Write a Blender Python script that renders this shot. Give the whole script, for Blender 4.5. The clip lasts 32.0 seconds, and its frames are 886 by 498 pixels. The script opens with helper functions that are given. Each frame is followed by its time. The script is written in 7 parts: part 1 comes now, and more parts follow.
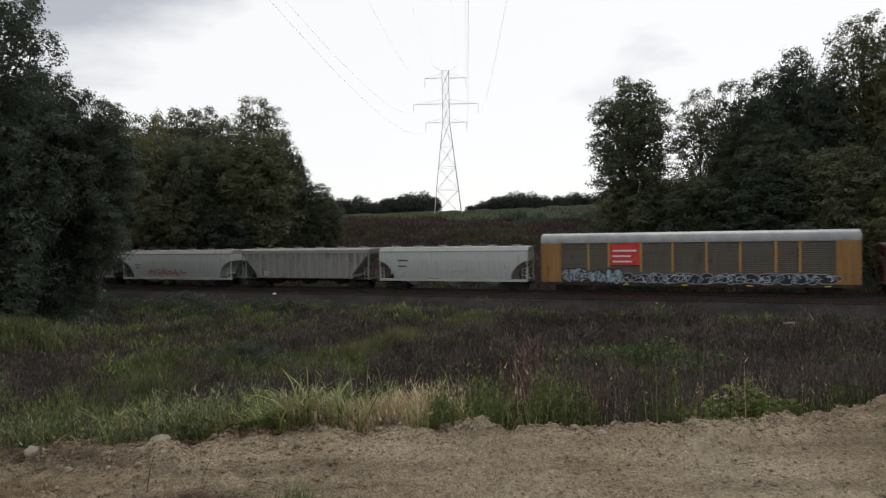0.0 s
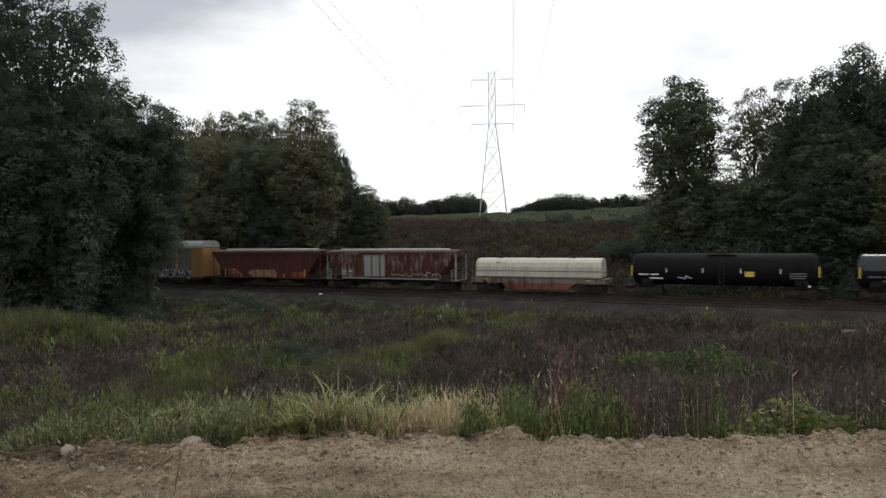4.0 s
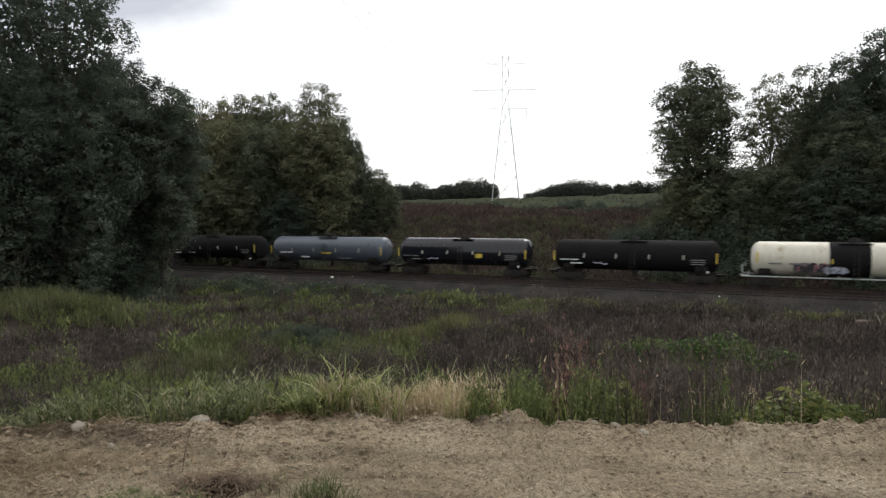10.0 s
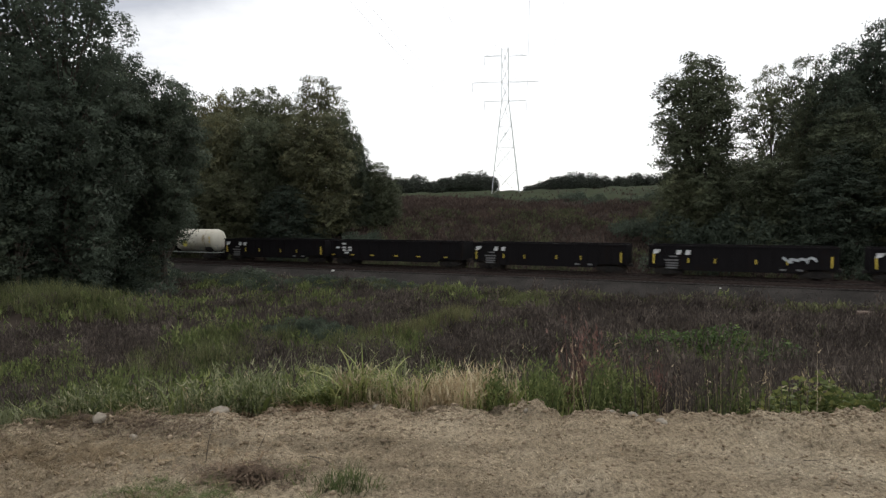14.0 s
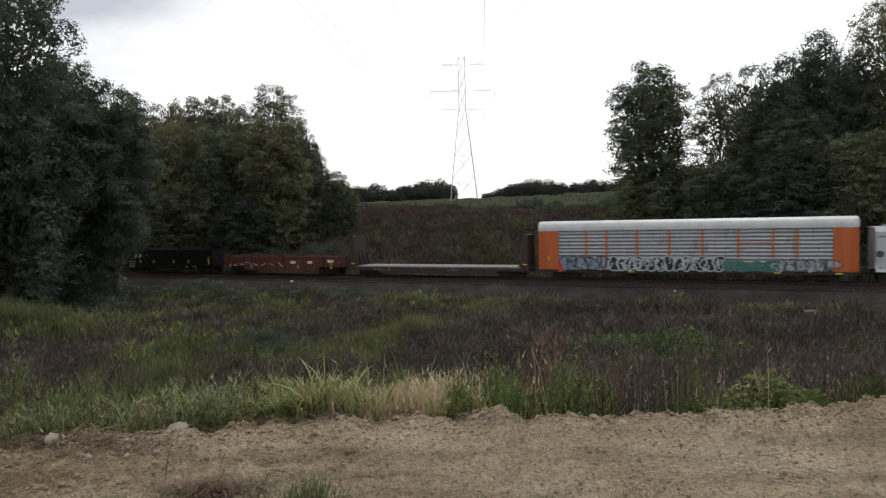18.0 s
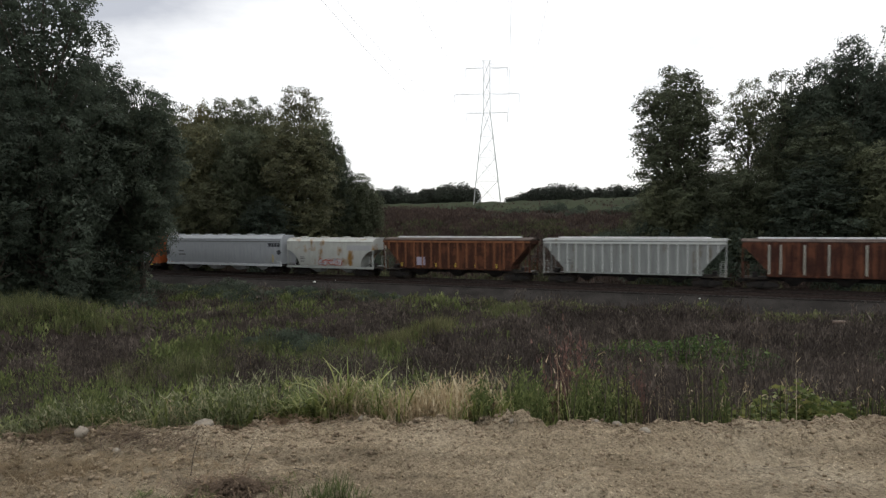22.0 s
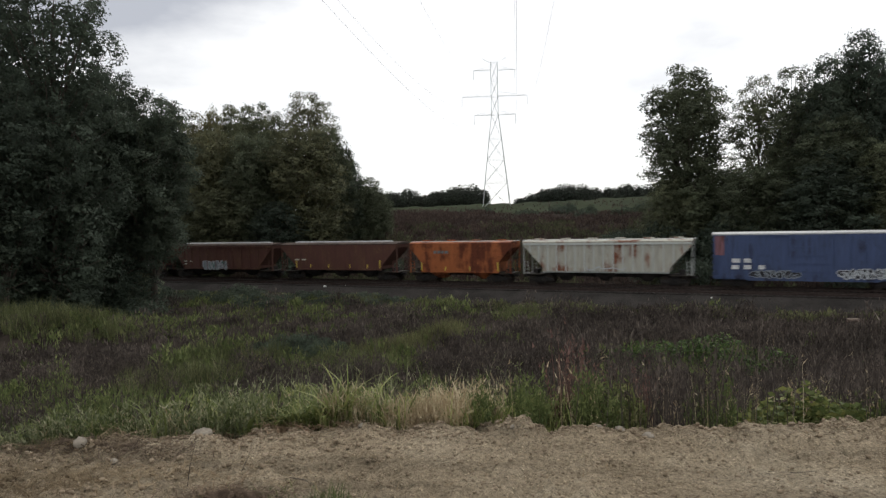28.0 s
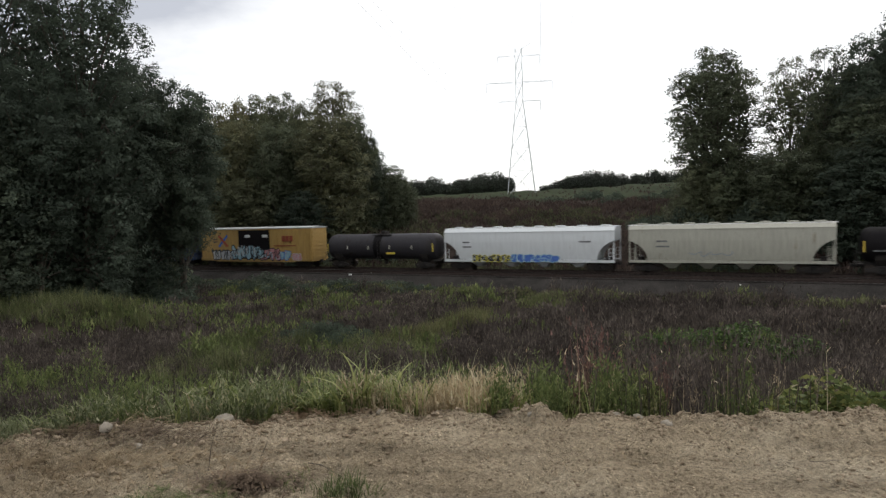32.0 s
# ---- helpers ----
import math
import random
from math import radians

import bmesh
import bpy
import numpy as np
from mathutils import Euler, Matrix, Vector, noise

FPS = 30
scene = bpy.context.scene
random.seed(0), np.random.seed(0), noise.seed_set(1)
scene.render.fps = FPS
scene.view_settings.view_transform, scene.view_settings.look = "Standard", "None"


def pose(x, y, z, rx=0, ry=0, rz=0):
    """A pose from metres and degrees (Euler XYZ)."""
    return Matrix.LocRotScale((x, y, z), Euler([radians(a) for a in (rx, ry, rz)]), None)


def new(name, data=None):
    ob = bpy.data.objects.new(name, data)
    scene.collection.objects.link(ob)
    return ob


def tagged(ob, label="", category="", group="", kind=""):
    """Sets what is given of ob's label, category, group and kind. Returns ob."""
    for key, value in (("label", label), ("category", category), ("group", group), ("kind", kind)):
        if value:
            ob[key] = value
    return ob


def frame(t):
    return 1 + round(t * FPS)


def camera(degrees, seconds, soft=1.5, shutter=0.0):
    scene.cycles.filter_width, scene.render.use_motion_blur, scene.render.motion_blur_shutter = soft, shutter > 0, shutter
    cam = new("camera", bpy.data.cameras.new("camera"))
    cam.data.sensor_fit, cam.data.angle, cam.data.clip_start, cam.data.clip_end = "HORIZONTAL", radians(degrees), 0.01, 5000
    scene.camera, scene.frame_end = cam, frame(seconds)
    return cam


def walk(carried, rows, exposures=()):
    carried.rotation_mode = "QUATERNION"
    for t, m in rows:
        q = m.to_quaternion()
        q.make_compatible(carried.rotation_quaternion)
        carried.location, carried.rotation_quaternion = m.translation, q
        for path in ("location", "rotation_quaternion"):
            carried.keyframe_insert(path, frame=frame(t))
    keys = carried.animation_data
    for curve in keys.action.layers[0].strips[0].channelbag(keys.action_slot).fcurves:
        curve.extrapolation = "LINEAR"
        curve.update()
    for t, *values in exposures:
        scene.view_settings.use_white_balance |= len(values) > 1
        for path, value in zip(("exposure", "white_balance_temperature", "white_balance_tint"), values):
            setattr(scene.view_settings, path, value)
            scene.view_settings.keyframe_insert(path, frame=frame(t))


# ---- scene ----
cam = camera(68.11, 32.0, soft=1.35, shutter=0.3)

# carried by a standing walker: seconds, place, pitch, roll and yaw
PATH = [
    (0.0, pose(0.000, 0.000, 1.700, 88.315, 1.145, -0.034)),
    (0.5, pose(0.005, -0.017, 1.702, 88.270, 1.041, 0.086)),
    (1.0, pose(0.005, -0.009, 1.698, 88.161, 1.405, 0.127)),
    (1.5, pose(0.007, -0.003, 1.699, 88.007, 1.569, 0.137)),
    (2.0, pose(-0.001, 0.000, 1.705, 87.870, 1.172, 0.172)),
    (2.5, pose(0.003, 0.034, 1.705, 87.668, 1.427, 0.791)),
    (3.0, pose(0.064, 0.088, 1.719, 88.041, 1.051, 3.040)),
    (3.5, pose(0.113, 0.112, 1.724, 88.507, 1.004, 3.756)),
    (5.5, pose(0.115, 0.108, 1.716, 88.509, -0.014, 4.852)),
    (6.0, pose(0.124, 0.100, 1.717, 88.383, -0.187, 4.828)),
    (6.5, pose(0.127, 0.115, 1.710, 87.923, 0.001, 4.888)),
    (7.0, pose(0.131, 0.111, 1.704, 87.061, 0.140, 5.087)),
    (7.5, pose(0.126, 0.119, 1.707, 86.407, 0.631, 5.550)),
    (8.0, pose(0.130, 0.120, 1.702, 86.036, 0.590, 5.979)),
    (8.5, pose(0.129, 0.105, 1.701, 85.926, 0.331, 6.378)),
    (9.0, pose(0.136, 0.102, 1.699, 86.033, 0.280, 6.727)),
    (9.5, pose(0.131, 0.101, 1.698, 86.516, 0.461, 7.005)),
    (10.0, pose(0.147, 0.121, 1.711, 87.212, 0.253, 4.990)),
    (10.5, pose(0.136, 0.130, 1.710, 87.542, 0.462, 4.108)),
    (11.0, pose(0.136, 0.116, 1.712, 87.366, 0.834, 5.023)),
    (11.5, pose(0.143, 0.116, 1.711, 87.230, 1.027, 5.215)),
    (12.0, pose(0.136, 0.125, 1.712, 86.977, 1.203, 5.564)),
    (12.5, pose(0.097, 0.132, 1.708, 86.818, 0.476, 6.001)),
    (13.0, pose(0.020, 0.106, 1.699, 86.801, 0.160, 6.309)),
    (13.5, pose(-0.003, 0.090, 1.699, 86.810, 0.216, 6.084)),
    (14.0, pose(0.000, 0.094, 1.697, 86.601, 0.468, 4.938)),
    (14.5, pose(0.003, 0.083, 1.692, 86.457, 0.795, 4.621)),
    (16.5, pose(-0.025, 0.068, 1.700, 87.513, 0.641, 2.878)),
    (17.0, pose(-0.023, 0.077, 1.697, 87.482, 1.009, 2.322)),
    (17.5, pose(-0.015, 0.077, 1.696, 87.362, 1.215, 1.868)),
    (18.0, pose(-0.008, 0.068, 1.699, 87.258, 1.283, 1.379)),
    (18.5, pose(-0.003, 0.064, 1.697, 87.088, 1.465, 1.024)),
    (19.0, pose(-0.004, 0.060, 1.696, 86.925, 1.616, 0.788)),
    (19.5, pose(-0.014, 0.057, 1.696, 86.843, 1.341, 1.210)),
    (20.0, pose(-0.018, 0.059, 1.696, 86.812, 1.077, 2.042)),
    (20.5, pose(-0.023, 0.050, 1.701, 86.937, 0.887, 2.539)),
    (21.0, pose(-0.020, 0.045, 1.699, 87.172, 0.952, 2.835)),
    (21.5, pose(-0.033, 0.045, 1.703, 87.364, 0.614, 3.083)),
    (22.0, pose(-0.029, 0.054, 1.702, 87.553, 0.438, 3.353)),
    (22.5, pose(-0.012, 0.050, 1.707, 87.761, 0.473, 3.372)),
    (23.0, pose(-0.012, 0.049, 1.702, 87.820, 0.613, 2.744)),
    (23.5, pose(-0.021, 0.063, 1.703, 87.734, 0.401, 1.254)),
    (24.0, pose(-0.026, 0.064, 1.697, 87.363, 0.950, 1.583)),
    (24.5, pose(-0.012, 0.073, 1.698, 87.193, 1.235, 1.490)),
    (25.0, pose(-0.020, 0.079, 1.700, 87.187, 1.491, 2.589)),
    (25.5, pose(-0.016, 0.082, 1.703, 87.342, 1.241, 3.166)),
    (27.5, pose(-0.015, 0.095, 1.701, 87.794, 0.860, 4.831)),
    (28.0, pose(0.071, 0.114, 1.716, 87.791, 1.302, 4.224)),
    (28.5, pose(0.119, 0.104, 1.723, 87.381, 1.150, 4.204)),
    (29.0, pose(0.140, 0.104, 1.717, 87.158, 1.527, 4.205)),
    (29.5, pose(0.145, 0.095, 1.717, 86.986, 1.785, 4.694)),
    (30.0, pose(0.145, 0.086, 1.717, 86.879, 1.479, 5.320)),
    (30.5, pose(0.151, 0.105, 1.712, 86.834, 1.518, 5.829)),
    (31.0, pose(0.151, 0.110, 1.714, 86.806, 1.669, 6.184)),
    (31.5, pose(0.149, 0.115, 1.714, 86.760, 1.735, 6.404)),
    (32.0, pose(0.143, 0.120, 1.713, 86.791, 1.721, 6.408)),
]
EXPOSURES = [(0.0, -0.14), (2.0, -0.11), (3.0, 0.01), (6.0, -0.12), (7.0, -0.08), (8.0, 0.12), (9.0, 0.33), (10.0, 0.25), (11.0, 0.14), (12.0, 0.14), (14.0, 0.13), (19.0, 0.1), (22.0, 0.08), (25.0, 0.03), (28.0, -0.02), (29.0, 0.07), (30.0, 0.12), (32.0, 0.14)]
walk(cam, PATH, EXPOSURES)

# ---- light: a bright overcast sky with a weak, wide sun ----
SUN_ELEVATION, SUN_ROTATION = radians(48), radians(25)
world = bpy.data.worlds.new("overcast_sky")
scene.world = world
world.use_nodes = True
wn, wl = world.node_tree.nodes, world.node_tree.links
wn.clear()
w_coord = wn.new("ShaderNodeTexCoord")
w_map = wn.new("ShaderNodeMapping")
w_map.inputs["Location"].default_value = (0.35, 0.1, 0.0)
w_map.inputs["Scale"].default_value = (1.0, 1.0, 2.6)
w_noise = wn.new("ShaderNodeTexNoise")
w_noise.inputs["Scale"].default_value = 2.2
w_noise.inputs["Detail"].default_value = 8
w_noise.inputs["Roughness"].default_value = 0.52
# a heavier bank of cloud reaches over from the north-west, with a ragged edge; the rest is thin
w_bank = wn.new("ShaderNodeVectorMath")
w_bank.operation = "DOT_PRODUCT"
w_bank.inputs[1].default_value = (-0.464, 0.687, 0.559)
w_reach = wn.new("ShaderNodeMapRange")
w_reach.inputs["From Min"].default_value, w_reach.inputs["From Max"].default_value = 0.9, 0.945
w_reach.inputs["To Min"].default_value, w_reach.inputs["To Max"].default_value = 0.1, -0.27
w_sum = wn.new("ShaderNodeMath")
w_sum.operation = "ADD"
w_ramp = wn.new("ShaderNodeValToRGB")
w_ramp.color_ramp.elements[0].position, w_ramp.color_ramp.elements[0].color = 0.3, (0.5, 0.515, 0.56, 1)
w_ramp.color_ramp.elements[1].position, w_ramp.color_ramp.elements[1].color = 0.5, (1.0, 1.0, 1.0, 1)
w_sky = wn.new("ShaderNodeTexSky")
w_sky.sky_type, w_sky.sun_disc = "NISHITA", False
w_sky.sun_elevation, w_sky.sun_rotation = SUN_ELEVATION, SUN_ROTATION
w_dim = wn.new("ShaderNodeMix")
w_dim.data_type, w_dim.blend_type = "RGBA", "MULTIPLY"
w_dim.inputs["Factor"].default_value = 1.0
w_dim.inputs["B"].default_value = (0.1, 0.1, 0.1, 1)
w_mix = wn.new("ShaderNodeMix")
w_mix.data_type = "RGBA"
w_mix.inputs["Factor"].default_value = 0.9
w_back = wn.new("ShaderNodeBackground")
w_back.inputs["Strength"].default_value = 1.12
w_out = wn.new("ShaderNodeOutputWorld")
wl.new(w_coord.outputs["Generated"], w_map.inputs["Vector"])
wl.new(w_map.outputs["Vector"], w_noise.inputs["Vector"])
wl.new(w_coord.outputs["Generated"], w_bank.inputs[0])
wl.new(w_bank.outputs["Value"], w_reach.inputs["Value"])
wl.new(w_noise.outputs["Fac"], w_sum.inputs[0])
wl.new(w_reach.outputs["Result"], w_sum.inputs[1])
wl.new(w_sum.outputs["Value"], w_ramp.inputs["Fac"])
wl.new(w_sky.outputs["Color"], w_dim.inputs["A"])
wl.new(w_dim.outputs["Result"], w_mix.inputs["A"])
wl.new(w_ramp.outputs["Color"], w_mix.inputs["B"])
wl.new(w_mix.outputs["Result"], w_back.inputs["Color"])
wl.new(w_back.outputs["Background"], w_out.inputs["Surface"])

sun_data = bpy.data.lights.new("sun", "SUN")
sun_data.energy, sun_data.angle, sun_data.color = 1.3, radians(25), (1.0, 0.97, 0.92)
sun = new("sun", sun_data)
sun.matrix_world = pose(0, 0, 60, 90 - 48, 0, 180 - 25)

# ---- materials ----
def shader(name, rough=0.7, metal=0.0, spec=0.3):
    m = bpy.data.materials.new(name)
    m.use_nodes = True
    n, k = m.node_tree.nodes, m.node_tree.links
    b = n["Principled BSDF"]
    b.inputs["Roughness"].default_value = rough
    b.inputs["Metallic"].default_value = metal
    b.inputs["Specular IOR Level"].default_value = spec
    return m, n, k, b


def rgba(c):
    return (c[0], c[1], c[2], 1.0)


def coords(n, k, stretch=(1, 1, 1), shift=(0, 0, 0)):
    c = n.new("ShaderNodeTexCoord")
    p = n.new("ShaderNodeMapping")
    p.inputs["Scale"].default_value = stretch
    p.inputs["Location"].default_value = shift
    k.new(c.outputs["Object"], p.inputs["Vector"])
    return p.outputs["Vector"]


def grain(n, k, vec, scale, detail=5, rough=0.55):
    t = n.new("ShaderNodeTexNoise")
    t.inputs["Scale"].default_value = scale
    t.inputs["Detail"].default_value = detail
    t.inputs["Roughness"].default_value = rough
    k.new(vec, t.inputs["Vector"])
    return t.outputs["Fac"]


def ramp(n, k, fac, stops):
    r = n.new("ShaderNodeValToRGB")
    e = r.color_ramp.elements
    while len(e) < len(stops):
        e.new(0.5)
    for i, (p, c) in enumerate(stops):
        e[i].position = p
        e[i].color = rgba(c) if hasattr(c, "__len__") else (c, c, c, 1)
    k.new(fac, r.inputs["Fac"])
    return r.outputs["Color"]


def blend(n, k, fac, a, b, kind="MIX"):
    x = n.new("ShaderNodeMix")
    x.data_type, x.blend_type = "RGBA", kind
    for key, val in (("Factor", fac), ("A", a), ("B", b)):
        if hasattr(val, "is_output"):
            k.new(val, x.inputs[key])
        elif key == "Factor":
            x.inputs[key].default_value = val
        else:
            x.inputs[key].default_value = rgba(val)
    return x.outputs["Result"]


def relief(n, k, b, height, strength, distance=0.02):
    u = n.new("ShaderNodeBump")
    u.inputs["Strength"].default_value = strength
    u.inputs["Distance"].default_value = distance
    k.new(height, u.inputs["Height"])
    k.new(u.outputs["Normal"], b.inputs["Normal"])


def surf(name, c1, c2, scale=2.0, stretch=(1, 1, 1), rough=0.75, metal=0.0, bump=0.25, fine=40.0, wear=0.35, cut=(0.35, 0.65), spec=0.3, depth=0.02):
    """A surface of two colours in broad patches, with fine grain over it."""
    m, n, k, b = shader(name, rough, metal, spec)
    v = coords(n, k, stretch)
    base = ramp(n, k, grain(n, k, v, scale), [(cut[0], c1), (cut[1], c2)])
    f = grain(n, k, v, fine, 4)
    col = blend(n, k, 1.0, base, ramp(n, k, f, [(0.25, 1 - wear), (0.75, 1.0)]), "MULTIPLY")
    k.new(col, b.inputs["Base Color"])
    if bump:
        relief(n, k, b, f, bump, depth)
    return m


def rusty(name, paint, rust, amount=0.4, rough=0.7, streak=1.5, shift=(0, 0, 0), dark=0.4, spec=0.3, metal=0.0):
    """Weathered steel paint: rust in patches and in streaks that run down, with grime over it."""
    m, n, k, b = shader(name, rough, metal, spec)
    v = coords(n, k, (1, 1, 1), shift)
    down = coords(n, k, (streak, streak, 0.1), shift)
    runs = grain(n, k, down, 2.2, 6, 0.6)
    spots = grain(n, k, v, 0.55, 8, 0.62)
    both = blend(n, k, 0.5, runs, spots)
    edge = 0.62 - 0.3 * amount
    mask = ramp(n, k, both, [(edge, 0.0), (min(0.95, edge + 0.09), 1.0)])
    tone = ramp(n, k, grain(n, k, v, 6.0, 6), [(0.3, [c * 0.45 for c in rust]), (0.7, rust)])
    col = blend(n, k, mask, paint, tone)
    grime = ramp(n, k, grain(n, k, down, 5.0, 5, 0.65), [(0.3, 1 - dark), (0.62, 1.0)])
    col = blend(n, k, 1.0, col, grime, "MULTIPLY")
    k.new(col, b.inputs["Base Color"])
    k.new(ramp(n, k, mask, [(0, rough), (1, 0.92)]), b.inputs["Roughness"])
    relief(n, k, b, grain(n, k, v, 25.0, 4), 0.1, 0.01)
    return m


def leafy(name, stops, through_light=0.25, rough=0.6, patch=0.0, single=0.75):
    """Leaves or blades: each takes its own tint (single: how much), patches of the plant another, and light shines through a little."""
    m, n, k, b = shader(name, rough, 0.0, 0.1)
    g = n.new("ShaderNodeNewGeometry")
    o = n.new("ShaderNodeObjectInfo")
    mixv = n.new("ShaderNodeMath")
    mixv.operation = "MULTIPLY_ADD"
    k.new(g.outputs["Random Per Island"], mixv.inputs[0])
    mixv.inputs[1].default_value = single
    off = n.new("ShaderNodeMath")
    off.operation = "MULTIPLY"
    off.inputs[1].default_value = 1.0 - single
    if single < 0.5:
        both = n.new("ShaderNodeMath")
        both.operation = "MULTIPLY_ADD"
        both.inputs[1].default_value = 1.7
        both.inputs[2].default_value = -0.35
        k.new(blend(n, k, 0.4, grain(n, k, coords(n, k), 0.75, 3), o.outputs["Random"]), both.inputs[0])
        k.new(both.outputs[0], off.inputs[0])
    else:
        k.new(o.outputs["Random"], off.inputs[0])
    k.new(off.outputs[0], mixv.inputs[2])
    col = ramp(n, k, mixv.outputs[0], stops)
    big = grain(n, k, coords(n, k), 0.3 if patch == 0 else patch, 4)
    col = blend(n, k, 1.0, col, ramp(n, k, big, [(0.32, 0.55), (0.68, 1.3)]), "MULTIPLY")
    k.new(col, b.inputs["Base Color"])
    t = n.new("ShaderNodeBsdfTranslucent")
    k.new(col, t.inputs["Color"])
    s = n.new("ShaderNodeMixShader")
    s.inputs[0].default_value = through_light
    k.new(b.outputs[0], s.inputs[1])
    k.new(t.outputs[0], s.inputs[2])
    k.new(s.outputs[0], n["Material Output"].inputs["Surface"])
    return m


# ground and track
m, n, k, b = shader("ground_soil", 0.95, 0, 0.04)
v = coords(n, k)
broad = ramp(n, k, grain(n, k, v, 0.7, 7, 0.6), [(0.3, (0.29, 0.23, 0.155)), (0.5, (0.43, 0.35, 0.245)), (0.72, (0.56, 0.475, 0.35))])
wheel = grain(n, k, coords(n, k, (0.35, 3.2, 1)), 1.3, 6, 0.6)
broad = blend(n, k, 1.0, broad, ramp(n, k, wheel, [(0.36, 0.75), (0.5, 1.0), (0.66, 1.2)]), "MULTIPLY")
speck = ramp(n, k, grain(n, k, v, 30, 9, 0.85), [(0.34, 0.12), (0.48, 0.95), (0.64, 1.5)])
stone = n.new("ShaderNodeTexVoronoi")
stone.inputs["Scale"].default_value = 26
k.new(v, stone.inputs["Vector"])
peb = ramp(n, k, stone.outputs["Distance"], [(0.08, 1.35), (0.3, 0.8)])
col = blend(n, k, 1.0, blend(n, k, 1.0, broad, speck, "MULTIPLY"), peb, "MULTIPLY")
k.new(col, b.inputs["Base Color"])
hsum = blend(n, k, 0.5, grain(n, k, v, 24, 8, 0.75), peb)
relief(n, k, b, hsum, 1.0, 0.14)
DIRT = m
SOIL = surf("weed_litter", (0.026, 0.021, 0.018), (0.052, 0.042, 0.034), 0.6, rough=0.95, bump=0.6, fine=9, depth=0.1, spec=0.03)
FIELD = surf("hill_grass", (0.026, 0.034, 0.017), (0.036, 0.045, 0.022), 0.05, rough=0.95, bump=0.5, fine=1.5, wear=0.3, depth=0.2, spec=0.03)
BALLAST = surf("ballast_gravel", (0.031, 0.028, 0.026), (0.054, 0.049, 0.045), 0.5, rough=0.95, bump=1.0, fine=14, wear=0.6, depth=0.06, spec=0.05)
BALLAST_DARK = surf("oily_ballast", (0.018, 0.015, 0.014), (0.042, 0.036, 0.033), 0.5, rough=0.95, bump=1.0, fine=14, wear=0.6, depth=0.06, spec=0.05)
TIE = surf("creosote_timber", (0.012, 0.01, 0.009), (0.03, 0.025, 0.022), 3, (0.4, 4, 4), 0.9, bump=0.5, fine=20)
RAIL = surf("rail_steel", (0.03, 0.02, 0.017), (0.055, 0.038, 0.032), 3, rough=0.75, metal=0.1)
ROCK = surf("field_stone", (0.22, 0.19, 0.15), (0.36, 0.32, 0.26), 6, rough=0.85, bump=0.5, fine=30)
CLOD = surf("dirt_clod", (0.2, 0.15, 0.1), (0.38, 0.3, 0.21), 5, rough=0.95, bump=0.8, fine=40)
# steel of the cars
BLACK_STEEL = surf("grimy_running_gear", (0.012, 0.011, 0.011), (0.035, 0.03, 0.027), 2, rough=0.8, bump=0.3)
WHEEL = surf("wheel_steel", (0.03, 0.025, 0.022), (0.07, 0.055, 0.045), 4, rough=0.6, metal=0.4)
HATCH = surf("galvanised_hatch", (0.42, 0.43, 0.44), (0.62, 0.63, 0.64), 1.5, rough=0.45, metal=0.2, bump=0.1)
BARK = surf("tree_bark", (0.05, 0.042, 0.034), (0.12, 0.1, 0.08), 3, (3, 3, 0.5), 0.95, bump=0.8, fine=15)
YELLOW_TAPE = surf("yellow_reflector", (0.55, 0.4, 0.05), (0.7, 0.53, 0.1), 5, rough=0.5, bump=0)
PALE_TAPE = surf("pale_reflector", (0.5, 0.48, 0.4), (0.62, 0.6, 0.52), 5, rough=0.5, bump=0)
WHITE_MARK = surf("white_marking", (0.55, 0.56, 0.57), (0.75, 0.75, 0.75), 4, rough=0.7, bump=0)
GREY_MARK = surf("grey_marking", (0.12, 0.12, 0.125), (0.2, 0.2, 0.205), 4, rough=0.7, bump=0)
DARK_MARK = surf("dark_marking", (0.04, 0.045, 0.055), (0.07, 0.075, 0.085), 4, rough=0.7, bump=0)
RED_MARK = surf("red_marking", (0.5, 0.03, 0.03), (0.6, 0.06, 0.05), 2, rough=0.6, bump=0)
BROWN_MARK = surf("brown_marking", (0.22, 0.05, 0.03), (0.3, 0.08, 0.04), 2, rough=0.6, bump=0)


def spray(name, c):
    return surf("spray_" + name, [x * 0.75 for x in c], c, 3, rough=0.65, bump=0, wear=0.25)


SPRAY = {"white": spray("white", (0.5, 0.53, 0.56)), "black": spray("black", (0.02, 0.02, 0.025)), "blue": spray("blue", (0.16, 0.27, 0.42)),
         "grey": spray("grey", (0.27, 0.3, 0.34)), "pink": spray("pink", (0.55, 0.25, 0.27)), "teal": spray("teal", (0.06, 0.17, 0.15)),
         "red": spray("red", (0.42, 0.09, 0.05)), "gold": spray("gold", (0.36, 0.23, 0.14)), "cyan": spray("cyan", (0.32, 0.52, 0.62)),
         "royal": spray("royal", (0.07, 0.16, 0.5)), "yellow": spray("yellow", (0.55, 0.5, 0.08)), "lilac": spray("lilac", (0.45, 0.43, 0.55))}

